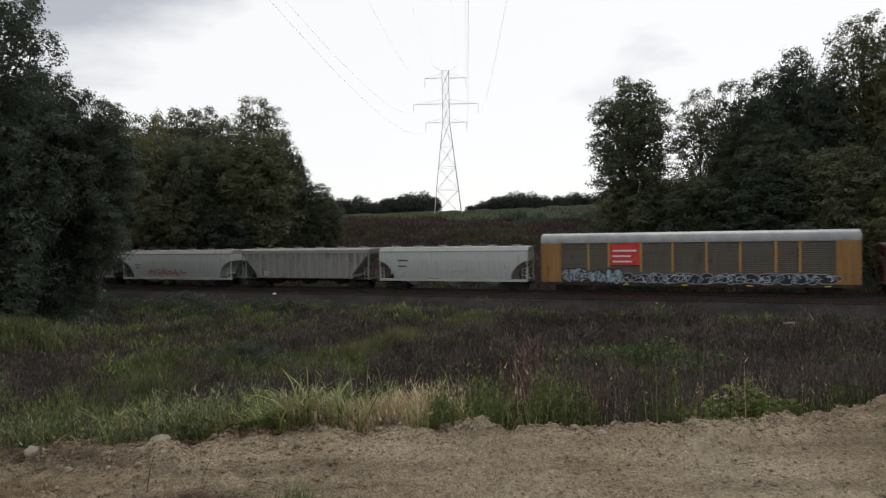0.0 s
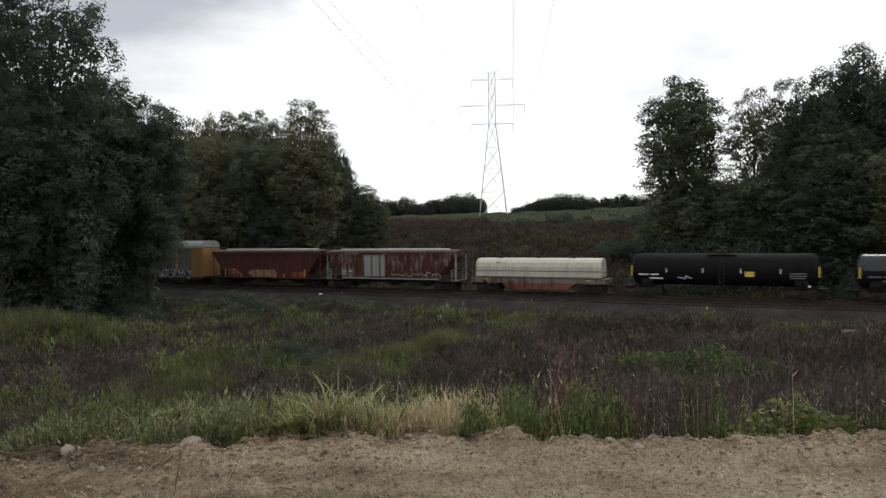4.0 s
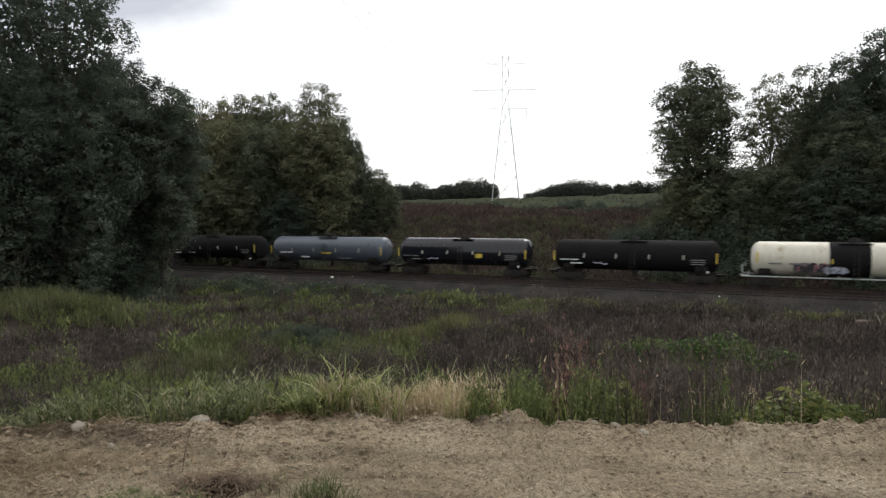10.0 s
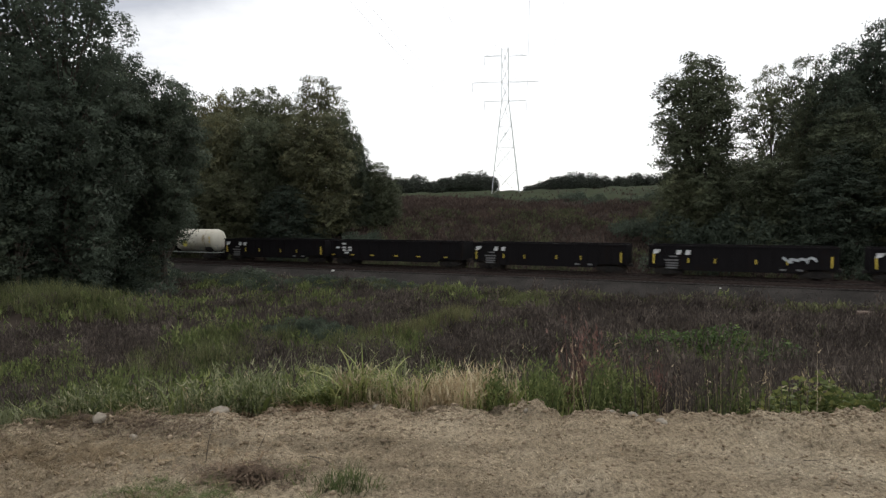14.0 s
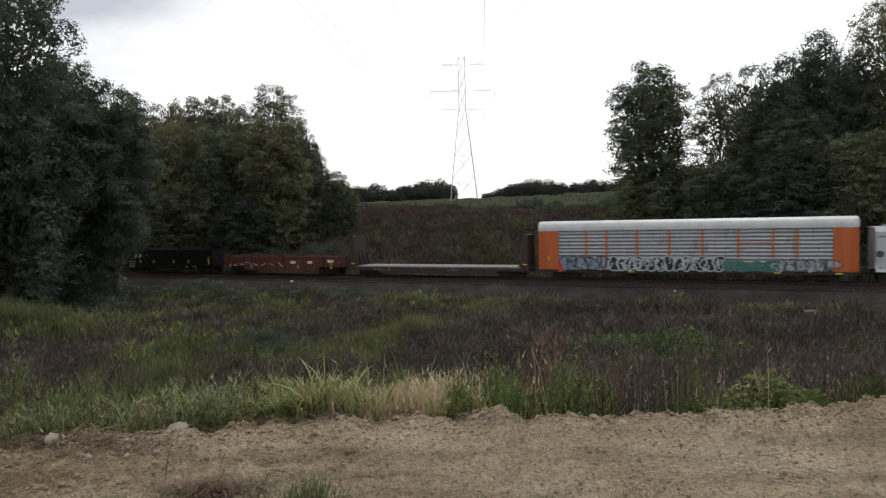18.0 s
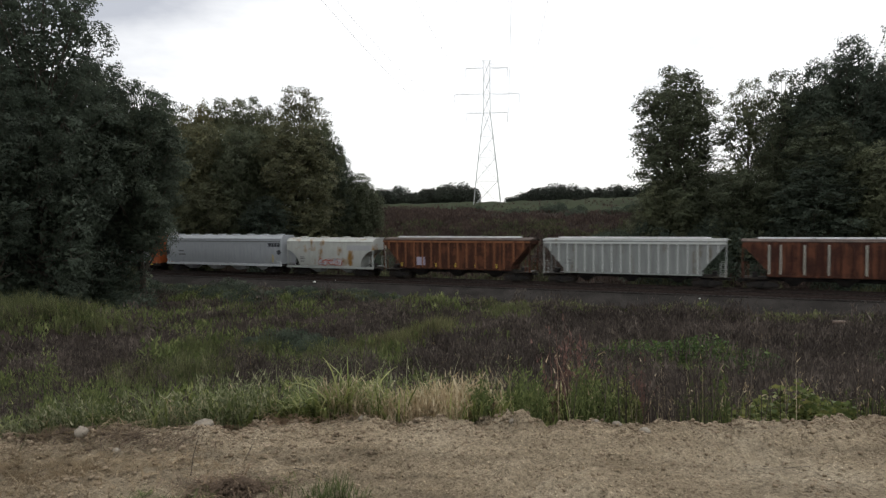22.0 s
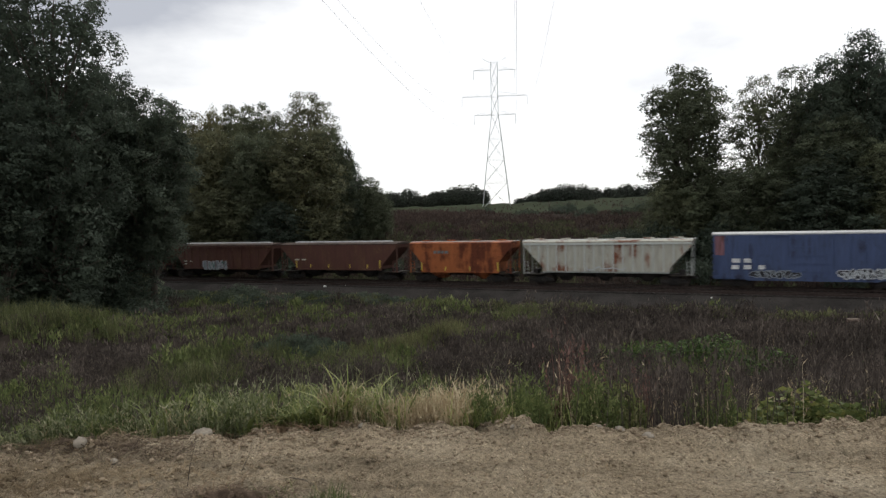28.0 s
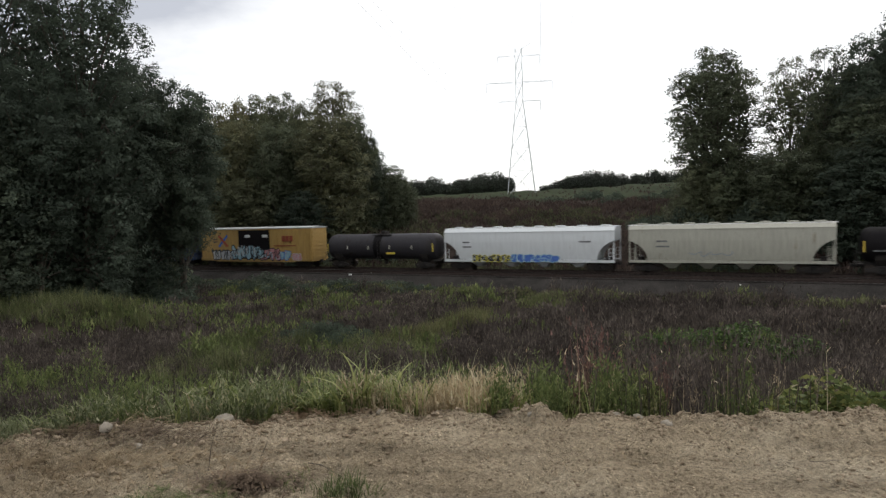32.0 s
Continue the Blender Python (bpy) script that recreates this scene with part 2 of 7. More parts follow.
# ---- mesh building ----
class Solid:
    """Collects plain solids into one mesh."""

    def __init__(self):
        self.v, self.f = [], []

    def add(self, verts, faces):
        o = len(self.v)
        self.v += [tuple(p) for p in verts]
        self.f += [tuple(i + o for i in q) for q in faces]
        return self

    def box(self, x0, x1, y0, y1, z0, z1):
        return self.add([(x, y, z) for z in (z0, z1) for x, y in ((x0, y0), (x1, y0), (x1, y1), (x0, y1))],
                        [(3, 2, 1, 0), (4, 5, 6, 7), (0, 1, 5, 4), (1, 2, 6, 5), (2, 3, 7, 6), (3, 0, 4, 7)])

    def loft(self, levels):
        """Stacked rectangles (z, x0, x1, half width)."""
        vs, fs = [], []
        for z, x0, x1, w in levels:
            vs += [(x0, -w, z), (x1, -w, z), (x1, w, z), (x0, w, z)]
        for i in range(len(levels) - 1):
            a = 4 * i
            for j in range(4):
                fs.append((a + j, a + (j + 1) % 4, a + 4 + (j + 1) % 4, a + 4 + j))
        e = 4 * (len(levels) - 1)
        return self.add(vs, fs + [(3, 2, 1, 0), (e, e + 1, e + 2, e + 3)])

    def along(self, profile, x0, x1):
        """A profile (y, z), counter-clockwise, run along x."""
        c = len(profile)
        vs = [(x0, y, z) for y, z in profile] + [(x1, y, z) for y, z in profile]
        return self.add(vs, [tuple(range(c - 1, -1, -1)), tuple(range(c, 2 * c))] + [(i, (i + 1) % c, c + (i + 1) % c, c + i) for i in range(c)])

    def plate(self, poly, y0, y1):
        """A polygon (x, z), counter-clockwise seen from -y, run along y."""
        c = len(poly)
        vs = [(x, y0, z) for x, z in poly] + [(x, y1, z) for x, z in poly]
        return self.add(vs, [tuple(range(c)), tuple(range(2 * c - 1, c - 1, -1))] + [(c + i, c + (i + 1) % c, (i + 1) % c, i) for i in range(c)])

    def rod(self, p, q, r, sides=6, r2=None):
        p, q = Vector(p), Vector(q)
        a = (q - p).normalized()
        s = a.orthogonal().normalized()
        t = a.cross(s)
        r2 = r if r2 is None else r2
        ring = [(math.cos(2 * math.pi * i / sides), math.sin(2 * math.pi * i / sides)) for i in range(sides)]
        vs = [p + (s * c + t * d) * r for c, d in ring] + [q + (s * c + t * d) * r2 for c, d in ring]
        fs = [(i, (i + 1) % sides, sides + (i + 1) % sides, sides + i) for i in range(sides)]
        return self.add(vs, fs + [tuple(range(sides - 1, -1, -1)), tuple(range(sides, 2 * sides))])

    def turned(self, profile, sides=24):
        """A profile (x, radius) turned about the x axis."""
        vs, fs = [], []
        for x, r in profile:
            vs += [(x, r * math.cos(2 * math.pi * i / sides), r * math.sin(2 * math.pi * i / sides)) for i in range(sides)]
        for a in range(len(profile) - 1):
            for i in range(sides):
                j = (i + 1) % sides
                fs.append((a * sides + i, (a + 1) * sides + i, (a + 1) * sides + j, a * sides + j))
        e = (len(profile) - 1) * sides
        return self.add(vs, fs + [tuple(range(sides)), tuple(range(e + sides - 1, e - 1, -1))])

    def mesh(self, name, material, smooth=False):
        me = bpy.data.meshes.new(name)
        me.from_pydata(self.v, [], self.f)
        me.materials.append(material)
        if smooth:
            me.polygons.foreach_set("use_smooth", [True] * len(me.polygons))
            me.set_sharp_from_angle(angle=radians(40))
        me.update()
        return me


def part(name, solid, material, parent, label="", smooth=False):
    me = solid.mesh(name, material, smooth) if isinstance(solid, Solid) else solid
    ob = new(name, me)
    ob.parent = parent
    if label:
        tagged(ob, label)
    return ob


def placed(name, me, parent, m, label=""):
    ob = part(name, me, None, parent, label)
    ob.matrix_basis = m
    return ob


def raw_mesh(name, verts, tris, material, smooth=False):
    """A mesh of triangles from arrays."""
    me = bpy.data.meshes.new(name)
    me.vertices.add(len(verts))
    me.vertices.foreach_set("co", np.ascontiguousarray(verts, dtype=np.float32).ravel())
    c = len(tris)
    me.loops.add(3 * c)
    me.loops.foreach_set("vertex_index", np.ascontiguousarray(tris, dtype=np.int32).ravel())
    me.polygons.add(c)
    me.polygons.foreach_set("loop_start", np.arange(0, 3 * c, 3, dtype=np.int32))
    me.polygons.foreach_set("loop_total", np.full(c, 3, dtype=np.int32))
    if smooth:
        me.polygons.foreach_set("use_smooth", np.ones(c, dtype=bool))
    me.materials.append(material)
    me.update()
    me.validate()
    return me


# ---- the lie of the land ----
TRACK_Y, HEADING, RAIL_Z = 71.26, -0.3644, -4.746
DX, DY = math.cos(HEADING), math.sin(HEADING)
NX, NY = math.sin(HEADING), -math.cos(HEADING)


def at_track(u, q, z):
    """A place u metres along the far track and q metres from it towards the dirt pad."""
    return Vector((u * DX + q * NX, TRACK_Y + u * DY + q * NY, z))


def smooth_noise(x, y, scale, seed=0):
    """Cheap value noise from sums of waves, about -1 to 1."""
    rs = np.random.RandomState(seed)
    out = np.zeros(np.broadcast(x, y).shape)
    for i in range(7):
        a = rs.uniform(0, 2 * np.pi)
        f = rs.uniform(0.6, 1.7) * 2 * np.pi / scale
        out = out + np.sin((x * np.cos(a) + y * np.sin(a)) * f + rs.uniform(0, 7))
    return out / 3.2


def pad_edge(x):
    return np.interp(x, [-14, -4, -3.2, -2.5, -1, 0, 1.5, 2.5, 3.4, 4.2, 14], [3.5, 4.8, 5.1, 5.24, 5.54, 5.54, 5.52, 5.6, 5.71, 6.05, 7.55]) + 0.035 * np.sin(4.1 * x + 1) + 0.03 * np.sin(9.7 * x)


def land(x, y):
    """Height of the ground."""
    x, y = np.asarray(x, float), np.asarray(y, float)
    r = y - pad_edge(np.clip(x, -14, 14)) + np.maximum(0, np.abs(x) - 9) * 0.6
    drop = np.interp(r, [-1e6, 0, 0.5, 2, 6, 14, 24, 35, 60, 1e6], [0, 0, 0.22, 0.9, 2.5, 4.6, 5.6, 6.0, 6.1, 6.1])
    bumps = 0.02 * smooth_noise(x, y, 0.9, 3) + 0.03 * smooth_noise(x, y, 0.33, 4) * np.maximum(0, smooth_noise(x, y, 1.7, 14) + 0.4 - 0.12 * x) + 0.02 * smooth_noise(x, y, 0.16, 5) * (1 + 0.8 * smooth_noise(x, y, 1.3, 15))
    ridge = 0.034 * np.exp(-((r + 0.2) / 0.22) ** 2) * (1 + 0.9 * smooth_noise(x, y, 0.45, 6))
    heap = 0.16 * np.exp(-(((x - 5.0) / 1.0) ** 2 + ((y - 6.1) / 0.6) ** 2)) * (1 + 0.25 * smooth_noise(x, y, 0.4, 7))
    near = np.where(r < 1.2, bumps + ridge + heap, 0.12 * smooth_noise(x, y, 7, 8))
    z = near - drop
    z = z + 1.7 * np.exp(-(((x + 33) / 8.5) ** 2 + ((y - 43.5) / 4.2) ** 2) ** 1.3)
    q = (TRACK_Y - y) * -NY + x * NX
    u = x * DX + (y - TRACK_Y) * DY
    # the bed of the two tracks, the ditch and the bank behind it
    bed = np.interp(q, [-1e6, -6, -3.4, 5.0, 8.6, 9.8, 1e6], [-6.0, -6.0, -5.1, -5.1, -6.3, -6.15, -6.15])
    rise = np.interp(-q, [0, 7, 12, 22, 34, 60, 125, 190, 400, 5000], [0, 0, 0.9, 4.1, 6.8, 9.1, 13.9, 14.6, 10.0, 10.0])
    tilt = np.interp(u, [-200, -20, 60, 200], [-0.9, -0.2, 2.4, 3.0]) * np.interp(-q, [20, 110], [0, 1])
    back = bed + rise + tilt + 0.25 * smooth_noise(x, y, 11, 9) * np.interp(-q, [8, 14], [0, 1])
    w = np.interp(q, [9.6, 13], [0, 1])
    return np.where(q < 9.6, back, back * (1 - w) + z * w)


def field_edge(x, y):
    """How far behind the track the brush gives way to the field."""
    u = x * DX + (y - TRACK_Y) * DY
    return np.interp(u, [-80, -52, -30, -20, -8, 6], [98, 90, 74, 64, 58, 52]) + 4 * smooth_noise(x, y, 25, 2) + 3 * smooth_noise(x, y, 9, 12)


def land_at(x, y):
    return float(land(x, y))


def axis(fine0, fine1, step, far, grow):
    a = [fine0, fine1]
    out = list(np.arange(fine0, fine1 + 1e-6, step))
    s = step
    while a[1] < far:
        s *= grow
        a[1] += s
        out.append(a[1])
    s = step
    while a[0] > -far:
        s *= grow
        a[0] -= s
        out.insert(0, a[0])
    return np.array(out)


gx = axis(-5.2, 5.6, 0.055, 3500, 1.09)
gy = axis(3.0, 6.6, 0.05, 3500, 1.06)
gx = np.unique(np.round(np.concatenate([gx, np.arange(-60, 60, 1.6)]), 3))
gy = np.unique(np.round(np.concatenate([gy, np.arange(44, 104, 0.9)]), 3))
GX, GY = np.meshgrid(gx, gy)
GZ = land(GX, GY)
nx_, ny_ = len(gx), len(gy)
i0 = (np.arange(ny_ - 1)[:, None] * nx_ + np.arange(nx_ - 1)[None, :]).ravel()
tris = np.concatenate([np.stack([i0, i0 + 1, i0 + nx_ + 1], 1), np.stack([i0, i0 + nx_ + 1, i0 + nx_], 1)])
me = raw_mesh("ground", np.stack([GX.ravel(), GY.ravel(), GZ.ravel()], 1), tris, DIRT, True)
me.materials.append(SOIL)
me.materials.append(FIELD)
cen = np.stack([GX.ravel(), GY.ravel()], 1)[tris].mean(1)
cr = cen[:, 1] - pad_edge(np.clip(cen[:, 0], -14, 14)) + np.maximum(0, np.abs(cen[:, 0]) - 9) * 0.6
cq = (TRACK_Y - cen[:, 1]) * -NY + cen[:, 0] * NX
slot = np.where(cr < 0.25, 0, 1)
slot = np.where(-cq > field_edge(cen[:, 0], cen[:, 1]), 2, slot)
me.polygons.foreach_set("material_index", slot.astype(np.int32))
ground = tagged(new("ground", me), "bare brown dirt pad falling to a weedy hollow and a far grassy hill", "ground", kind="structure")

# ---- the double track ----
TRACK_TURN = pose(0, TRACK_Y, 0, 0, 0, math.degrees(HEADING))


def bed_strip(name, q0, q1, z, mat, label, thick=0.3, slope=0.0):
    s = Solid().along([(-q0, z - thick), (-q0, z), (-q1, z - slope), (-q1, z - slope - thick)][::-1], -900, 900)
    ob = part(name, s, mat, None)
    ob.matrix_basis = TRACK_TURN
    return tagged(ob, label, "track bed", kind="structure")


bed_strip("ballast", 5.75, -2.2, RAIL_Z - 0.2, BALLAST_DARK, "dark oily ballast between the rails of two tracks")
bed_strip("ballast_shoulder", 8.9, 5.752, RAIL_Z - 1.3, BALLAST, "grey crushed stone shoulder beside the track", 0.4, -1.06)

for q, name in ((0.0, "far"), (4.1, "near")):
    for side in (-0.7535, 0.7535):
        prof = [(-0.07, 0.0), (0.07, 0.0), (0.012, 0.03), (0.012, 0.12), (0.036, 0.135), (0.036, 0.172), (-0.036, 0.172), (-0.036, 0.135), (-0.012, 0.12), (-0.012, 0.03)]
        s = Solid().along([(y - q + side, z + RAIL_Z - 0.172) for y, z in prof], -900, 900)
        ob = part("rail", s, RAIL, None)
        ob.matrix_basis = TRACK_TURN
        tagged(ob, "long rusty steel rail on timber sleepers", "rail", "rails of the double track", "structure")
tie_mesh = Solid().box(-0.115, 0.115, -1.3, 1.3, -0.16, 0.02).mesh("tie", TIE)
tie_group = tagged(new("sleepers"), "row of dark creosoted timber sleepers under the rails", "sleepers", kind="structure")
far_ties = Solid()
rnd = random.Random(4)
for i in range(-360, 361):
    u = i * 0.5
    if -70 <= u <= 78:
        ob = placed("tie", tie_mesh, tie_group, TRACK_TURN @ pose(u + rnd.uniform(-0.03, 0.03), -4.1 + rnd.uniform(-0.05, 0.05), RAIL_Z - 0.185 + rnd.uniform(-0.015, 0.01), 0, 0, rnd.uniform(-1, 1)))
    else:
        far_ties.box(u - 0.11, u + 0.11, -5.4, -2.8, RAIL_Z - 0.34, RAIL_Z - 0.165)
    far_ties.box(u - 0.11, u + 0.11, -1.3, 1.3, RAIL_Z - 0.34, RAIL_Z - 0.165)
ob = part("more_ties", far_ties, TIE, tie_group)
ob.matrix_basis = TRACK_TURN
tagged(ob, kind="stuff")

# ---- the train ----
# running gear, shared by all cars
WHEEL_ME = Solid().turned([(-0.07, 0.40), (-0.07, 0.46), (-0.03, 0.46), (-0.03, 0.49), (0.0, 0.49), (0.0, 0.42), (-0.02, 0.3), (-0.02, 0.12), (0.02, 0.1)], 14)
WHEEL_ME.v = [(y, x, z) for x, y, z in WHEEL_ME.v]
WHEEL_ME.f = [q[::-1] for q in WHEEL_ME.f]
WHEEL_ME = WHEEL_ME.mesh("wheel", WHEEL, True)
FRAME_ME = Solid().plate([(-1.25, 0.38), (-1.0, 0.3), (-0.62, 0.34), (-0.35, 0.16), (0.35, 0.16), (0.62, 0.34), (1.0, 0.3), (1.25, 0.38), (1.22, 0.62), (0.8, 0.66), (0.4, 0.8), (-0.4, 0.8), (-0.8, 0.66), (-1.22, 0.62)], -0.09, 0.09)
FRAME_ME.rod((-0.88, -0.17, 0.46), (-0.88, 0.1, 0.46), 0.13, 10).rod((0.88, -0.17, 0.46), (0.88, 0.1, 0.46), 0.13, 10)
for sx in (-0.15, 0.0, 0.15):
    FRAME_ME.rod((sx, -0.12, 0.22), (sx, -0.12, 0.6), 0.065, 8)
FRAME_ME = FRAME_ME.mesh("side_frame", BLACK_STEEL)
BOLSTER_ME = Solid().box(-0.24, 0.24, -1.0, 1.0, 0.48, 0.82).rod((0.88, -0.95, 0.46), (0.88, 0.95, 0.46), 0.08, 8).rod((-0.88, -0.95, 0.46), (-0.88, 0.95, 0.46), 0.08, 8).mesh("truck", BLACK_STEEL)
COUPLER_ME = Solid().box(-0.45, 0.1, -0.1, 0.1, 0.72, 0.94).box(0.1, 0.34, -0.16, 0.2, 0.68, 0.98).mesh("coupler", BLACK_STEEL)
SHORT_TAPE = Solid().box(-0.06, 0.06, -0.012, 0.0, 0, 0.42)
TALL_TAPE = Solid().box(-0.07, 0.07, -0.012, 0.0, 0, 0.95)
FLAT_TAPE = Solid().box(-0.24, 0.24, -0.012, 0.0, 0, 0.12)
TAPES = {(w, c): s.mesh("reflector", m) for w, s in (("short", SHORT_TAPE), ("tall", TALL_TAPE), ("flat", FLAT_TAPE)) for c, m in (("yellow", YELLOW_TAPE), ("pale", PALE_TAPE))}
LADDERS = {}
CARS = []


def ladder(car, x, y, z0, z1, mat):
    key = (round(z1 - z0, 2), mat.name)
    if key not in LADDERS:
        s = Solid()
        for sx in (-0.2, 0.2):
            s.box(sx - 0.028, sx + 0.028, -0.05, 0.0, 0, z1 - z0)
        for i in range(int((z1 - z0) / 0.38) + 1):
            s.box(-0.172, 0.172, -0.04, -0.012, 0.1 + 0.38 * i, 0.135 + 0.38 * i)
        LADDERS[key] = s.mesh("ladder", mat)
    placed("ladder", LADDERS[key], car, pose(x, y, z0))


def running_gear(car, length, inset=1.7):
    for x in (inset, length - inset):
        t = placed("truck", BOLSTER_ME, car, pose(x, 0, 0))
        for sy in (-1, 1):
            placed("side_frame", FRAME_ME, t, pose(0, sy * 1.0, 0, 0, 0, 0 if sy < 0 else 180))
            for sx in (-0.88, 0.88):
                placed("wheel", WHEEL_ME, t, pose(sx, sy * 0.74, 0.46, 0, 0, 0 if sy > 0 else 180))
    placed("coupler", COUPLER_ME, car, pose(0, 0, 0, 0, 0, 180))
    placed("coupler", COUPLER_ME, car, pose(length, 0, 0))


def begin(name, u, length, label, category):
    car = tagged(new(name), label, category, "cars of the freight train")
    CARS.append((car, u))
    return car


def bars(car, x, z, y, rows, mat, name="marking", size=0.16):
    """Unreadable lettering: rows of (offset x, offset z, length)."""
    for ox, oz, w in rows:
        part(name, Solid().box(x + ox, x + ox + w, y - 0.012, y, z + oz, z + oz + size), mat, car)


def tapes(car, y, rows):
    for x, z, kind, colour in rows:
        placed("reflector", TAPES[(kind, colour)], car, pose(x, y, z))


def ribbon(s, pts, width, y):
    """A flat stroke through points (x, z), in one piece."""
    vs, c = [], len(pts)
    for i in range(c):
        (x0, z0), (x1, z1) = pts[max(0, i - 1)], pts[min(c - 1, i + 1)]
        d = math.hypot(x1 - x0, z1 - z0) or 1
        ax, az = -(z1 - z0) / d * width / 2, (x1 - x0) / d * width / 2
        vs += [(pts[i][0] + ax, y, pts[i][1] + az), (pts[i][0] - ax, y, pts[i][1] - az)]
    s.add(vs, [(2 * i, 2 * i + 1, 2 * i + 3, 2 * i + 2) for i in range(c - 1)])


def graffiti(car, x0, x1, z0, z1, y, seed, fill, line, glyph=0.9, label="sprayed graffiti", extra=()):
    """Painted loops and blocks side by side: filled shapes, their outlines and loose strokes."""
    rs = random.Random(seed)
    h = z1 - z0
    x, turn = x0, 0
    over = SPRAY[extra[0] if extra else fill]
    while x < x1 - glyph * 0.4:
        w = glyph * rs.uniform(0.7, 1.2)
        cx, cz = x + w / 2, z0 + h * rs.uniform(0.44, 0.56)
        rx, rz = w * rs.uniform(0.45, 0.6), h * rs.uniform(0.42, 0.55)
        c = 16
        ring = []
        p1, p2, p3 = rs.uniform(0, 6), rs.uniform(0, 6), rs.uniform(0, 6)
        for i in range(c):
            a = 2 * math.pi * i / c
            f = 1 + 0.18 * math.sin(2 * a + p1) + 0.16 * math.sin(3 * a + p2) + 0.1 * math.sin(5 * a + p3)
            ring.append((cx + rx * f * math.cos(a), min(z1, max(z0, cz + rz * f * math.sin(a)))))
        dy = 0.001 * (turn % 3)
        letter = part("graffiti_letter", Solid().add([(px, y - 0.006 - dy, pz) for px, pz in ring], [tuple(range(c))]), SPRAY[fill], car, label)
        s = Solid()
        ribbon(s, ring + ring[:1], 0.06 * h + 0.02, y - 0.011 - dy)
        part("outline", s, SPRAY[line], letter)
        for j in range(rs.randint(2, 4)):
            a0, da = rs.uniform(0, 6.3), rs.choice((-1, 1)) * rs.uniform(1.5, 4.5)
            k1, k2 = rs.uniform(0.15, 0.55), rs.uniform(0.3, 0.85)
            ox, oz = rs.uniform(-0.28, 0.28) * w, rs.uniform(-0.2, 0.2) * h
            s = Solid()
            ribbon(s, [(cx + ox + rx * k1 * math.cos(a0 + da * i / 7), min(z1, max(z0, cz + oz + rz * k2 * math.sin(a0 + da * i / 7)))) for i in range(8)], 0.05 * h + 0.03, y - 0.015 - dy)
            part("stroke", s, SPRAY[line] if j % 2 else over, letter)
        x += w * rs.uniform(0.7, 0.92)
        turn += 1


def scribble(car, x0, x1, z0, z1, y, seed, colour, width=0.06, waves=2.2):
    rs = random.Random(seed)
    s = Solid()
    c = int((x1 - x0) * 9)
    p = [rs.uniform(0, 6) for _ in range(4)]
    pts = []
    for i in range(c):
        f = i / c
        a = f * (x1 - x0) * waves * 3
        pts.append((x0 + f * (x1 - x0) + 0.18 * math.sin(a * 1.1 + p[0]), (z0 + z1) / 2 + (z1 - z0) * 0.42 * math.sin(a + p[1]) * (0.6 + 0.4 * math.sin(a * 0.37 + p[2]))))
    ribbon(s, pts, width, y - 0.012)
    part("graffiti_scrawl", s, SPRAY[colour], car, "sprayed scrawl")


# grime of the autorack sills; on hopper end platforms it paints in the shade
GRIMY_SILL_END_SHADE = surf("grimy_sill_and_end_shade", (0.02, 0.017, 0.015), (0.05, 0.04, 0.03), 1.5, rough=0.85)
DIRTY_ROOF = surf("sooty_car_roof", (0.05, 0.036, 0.03), (0.1, 0.07, 0.055), 1.2, rough=0.85)


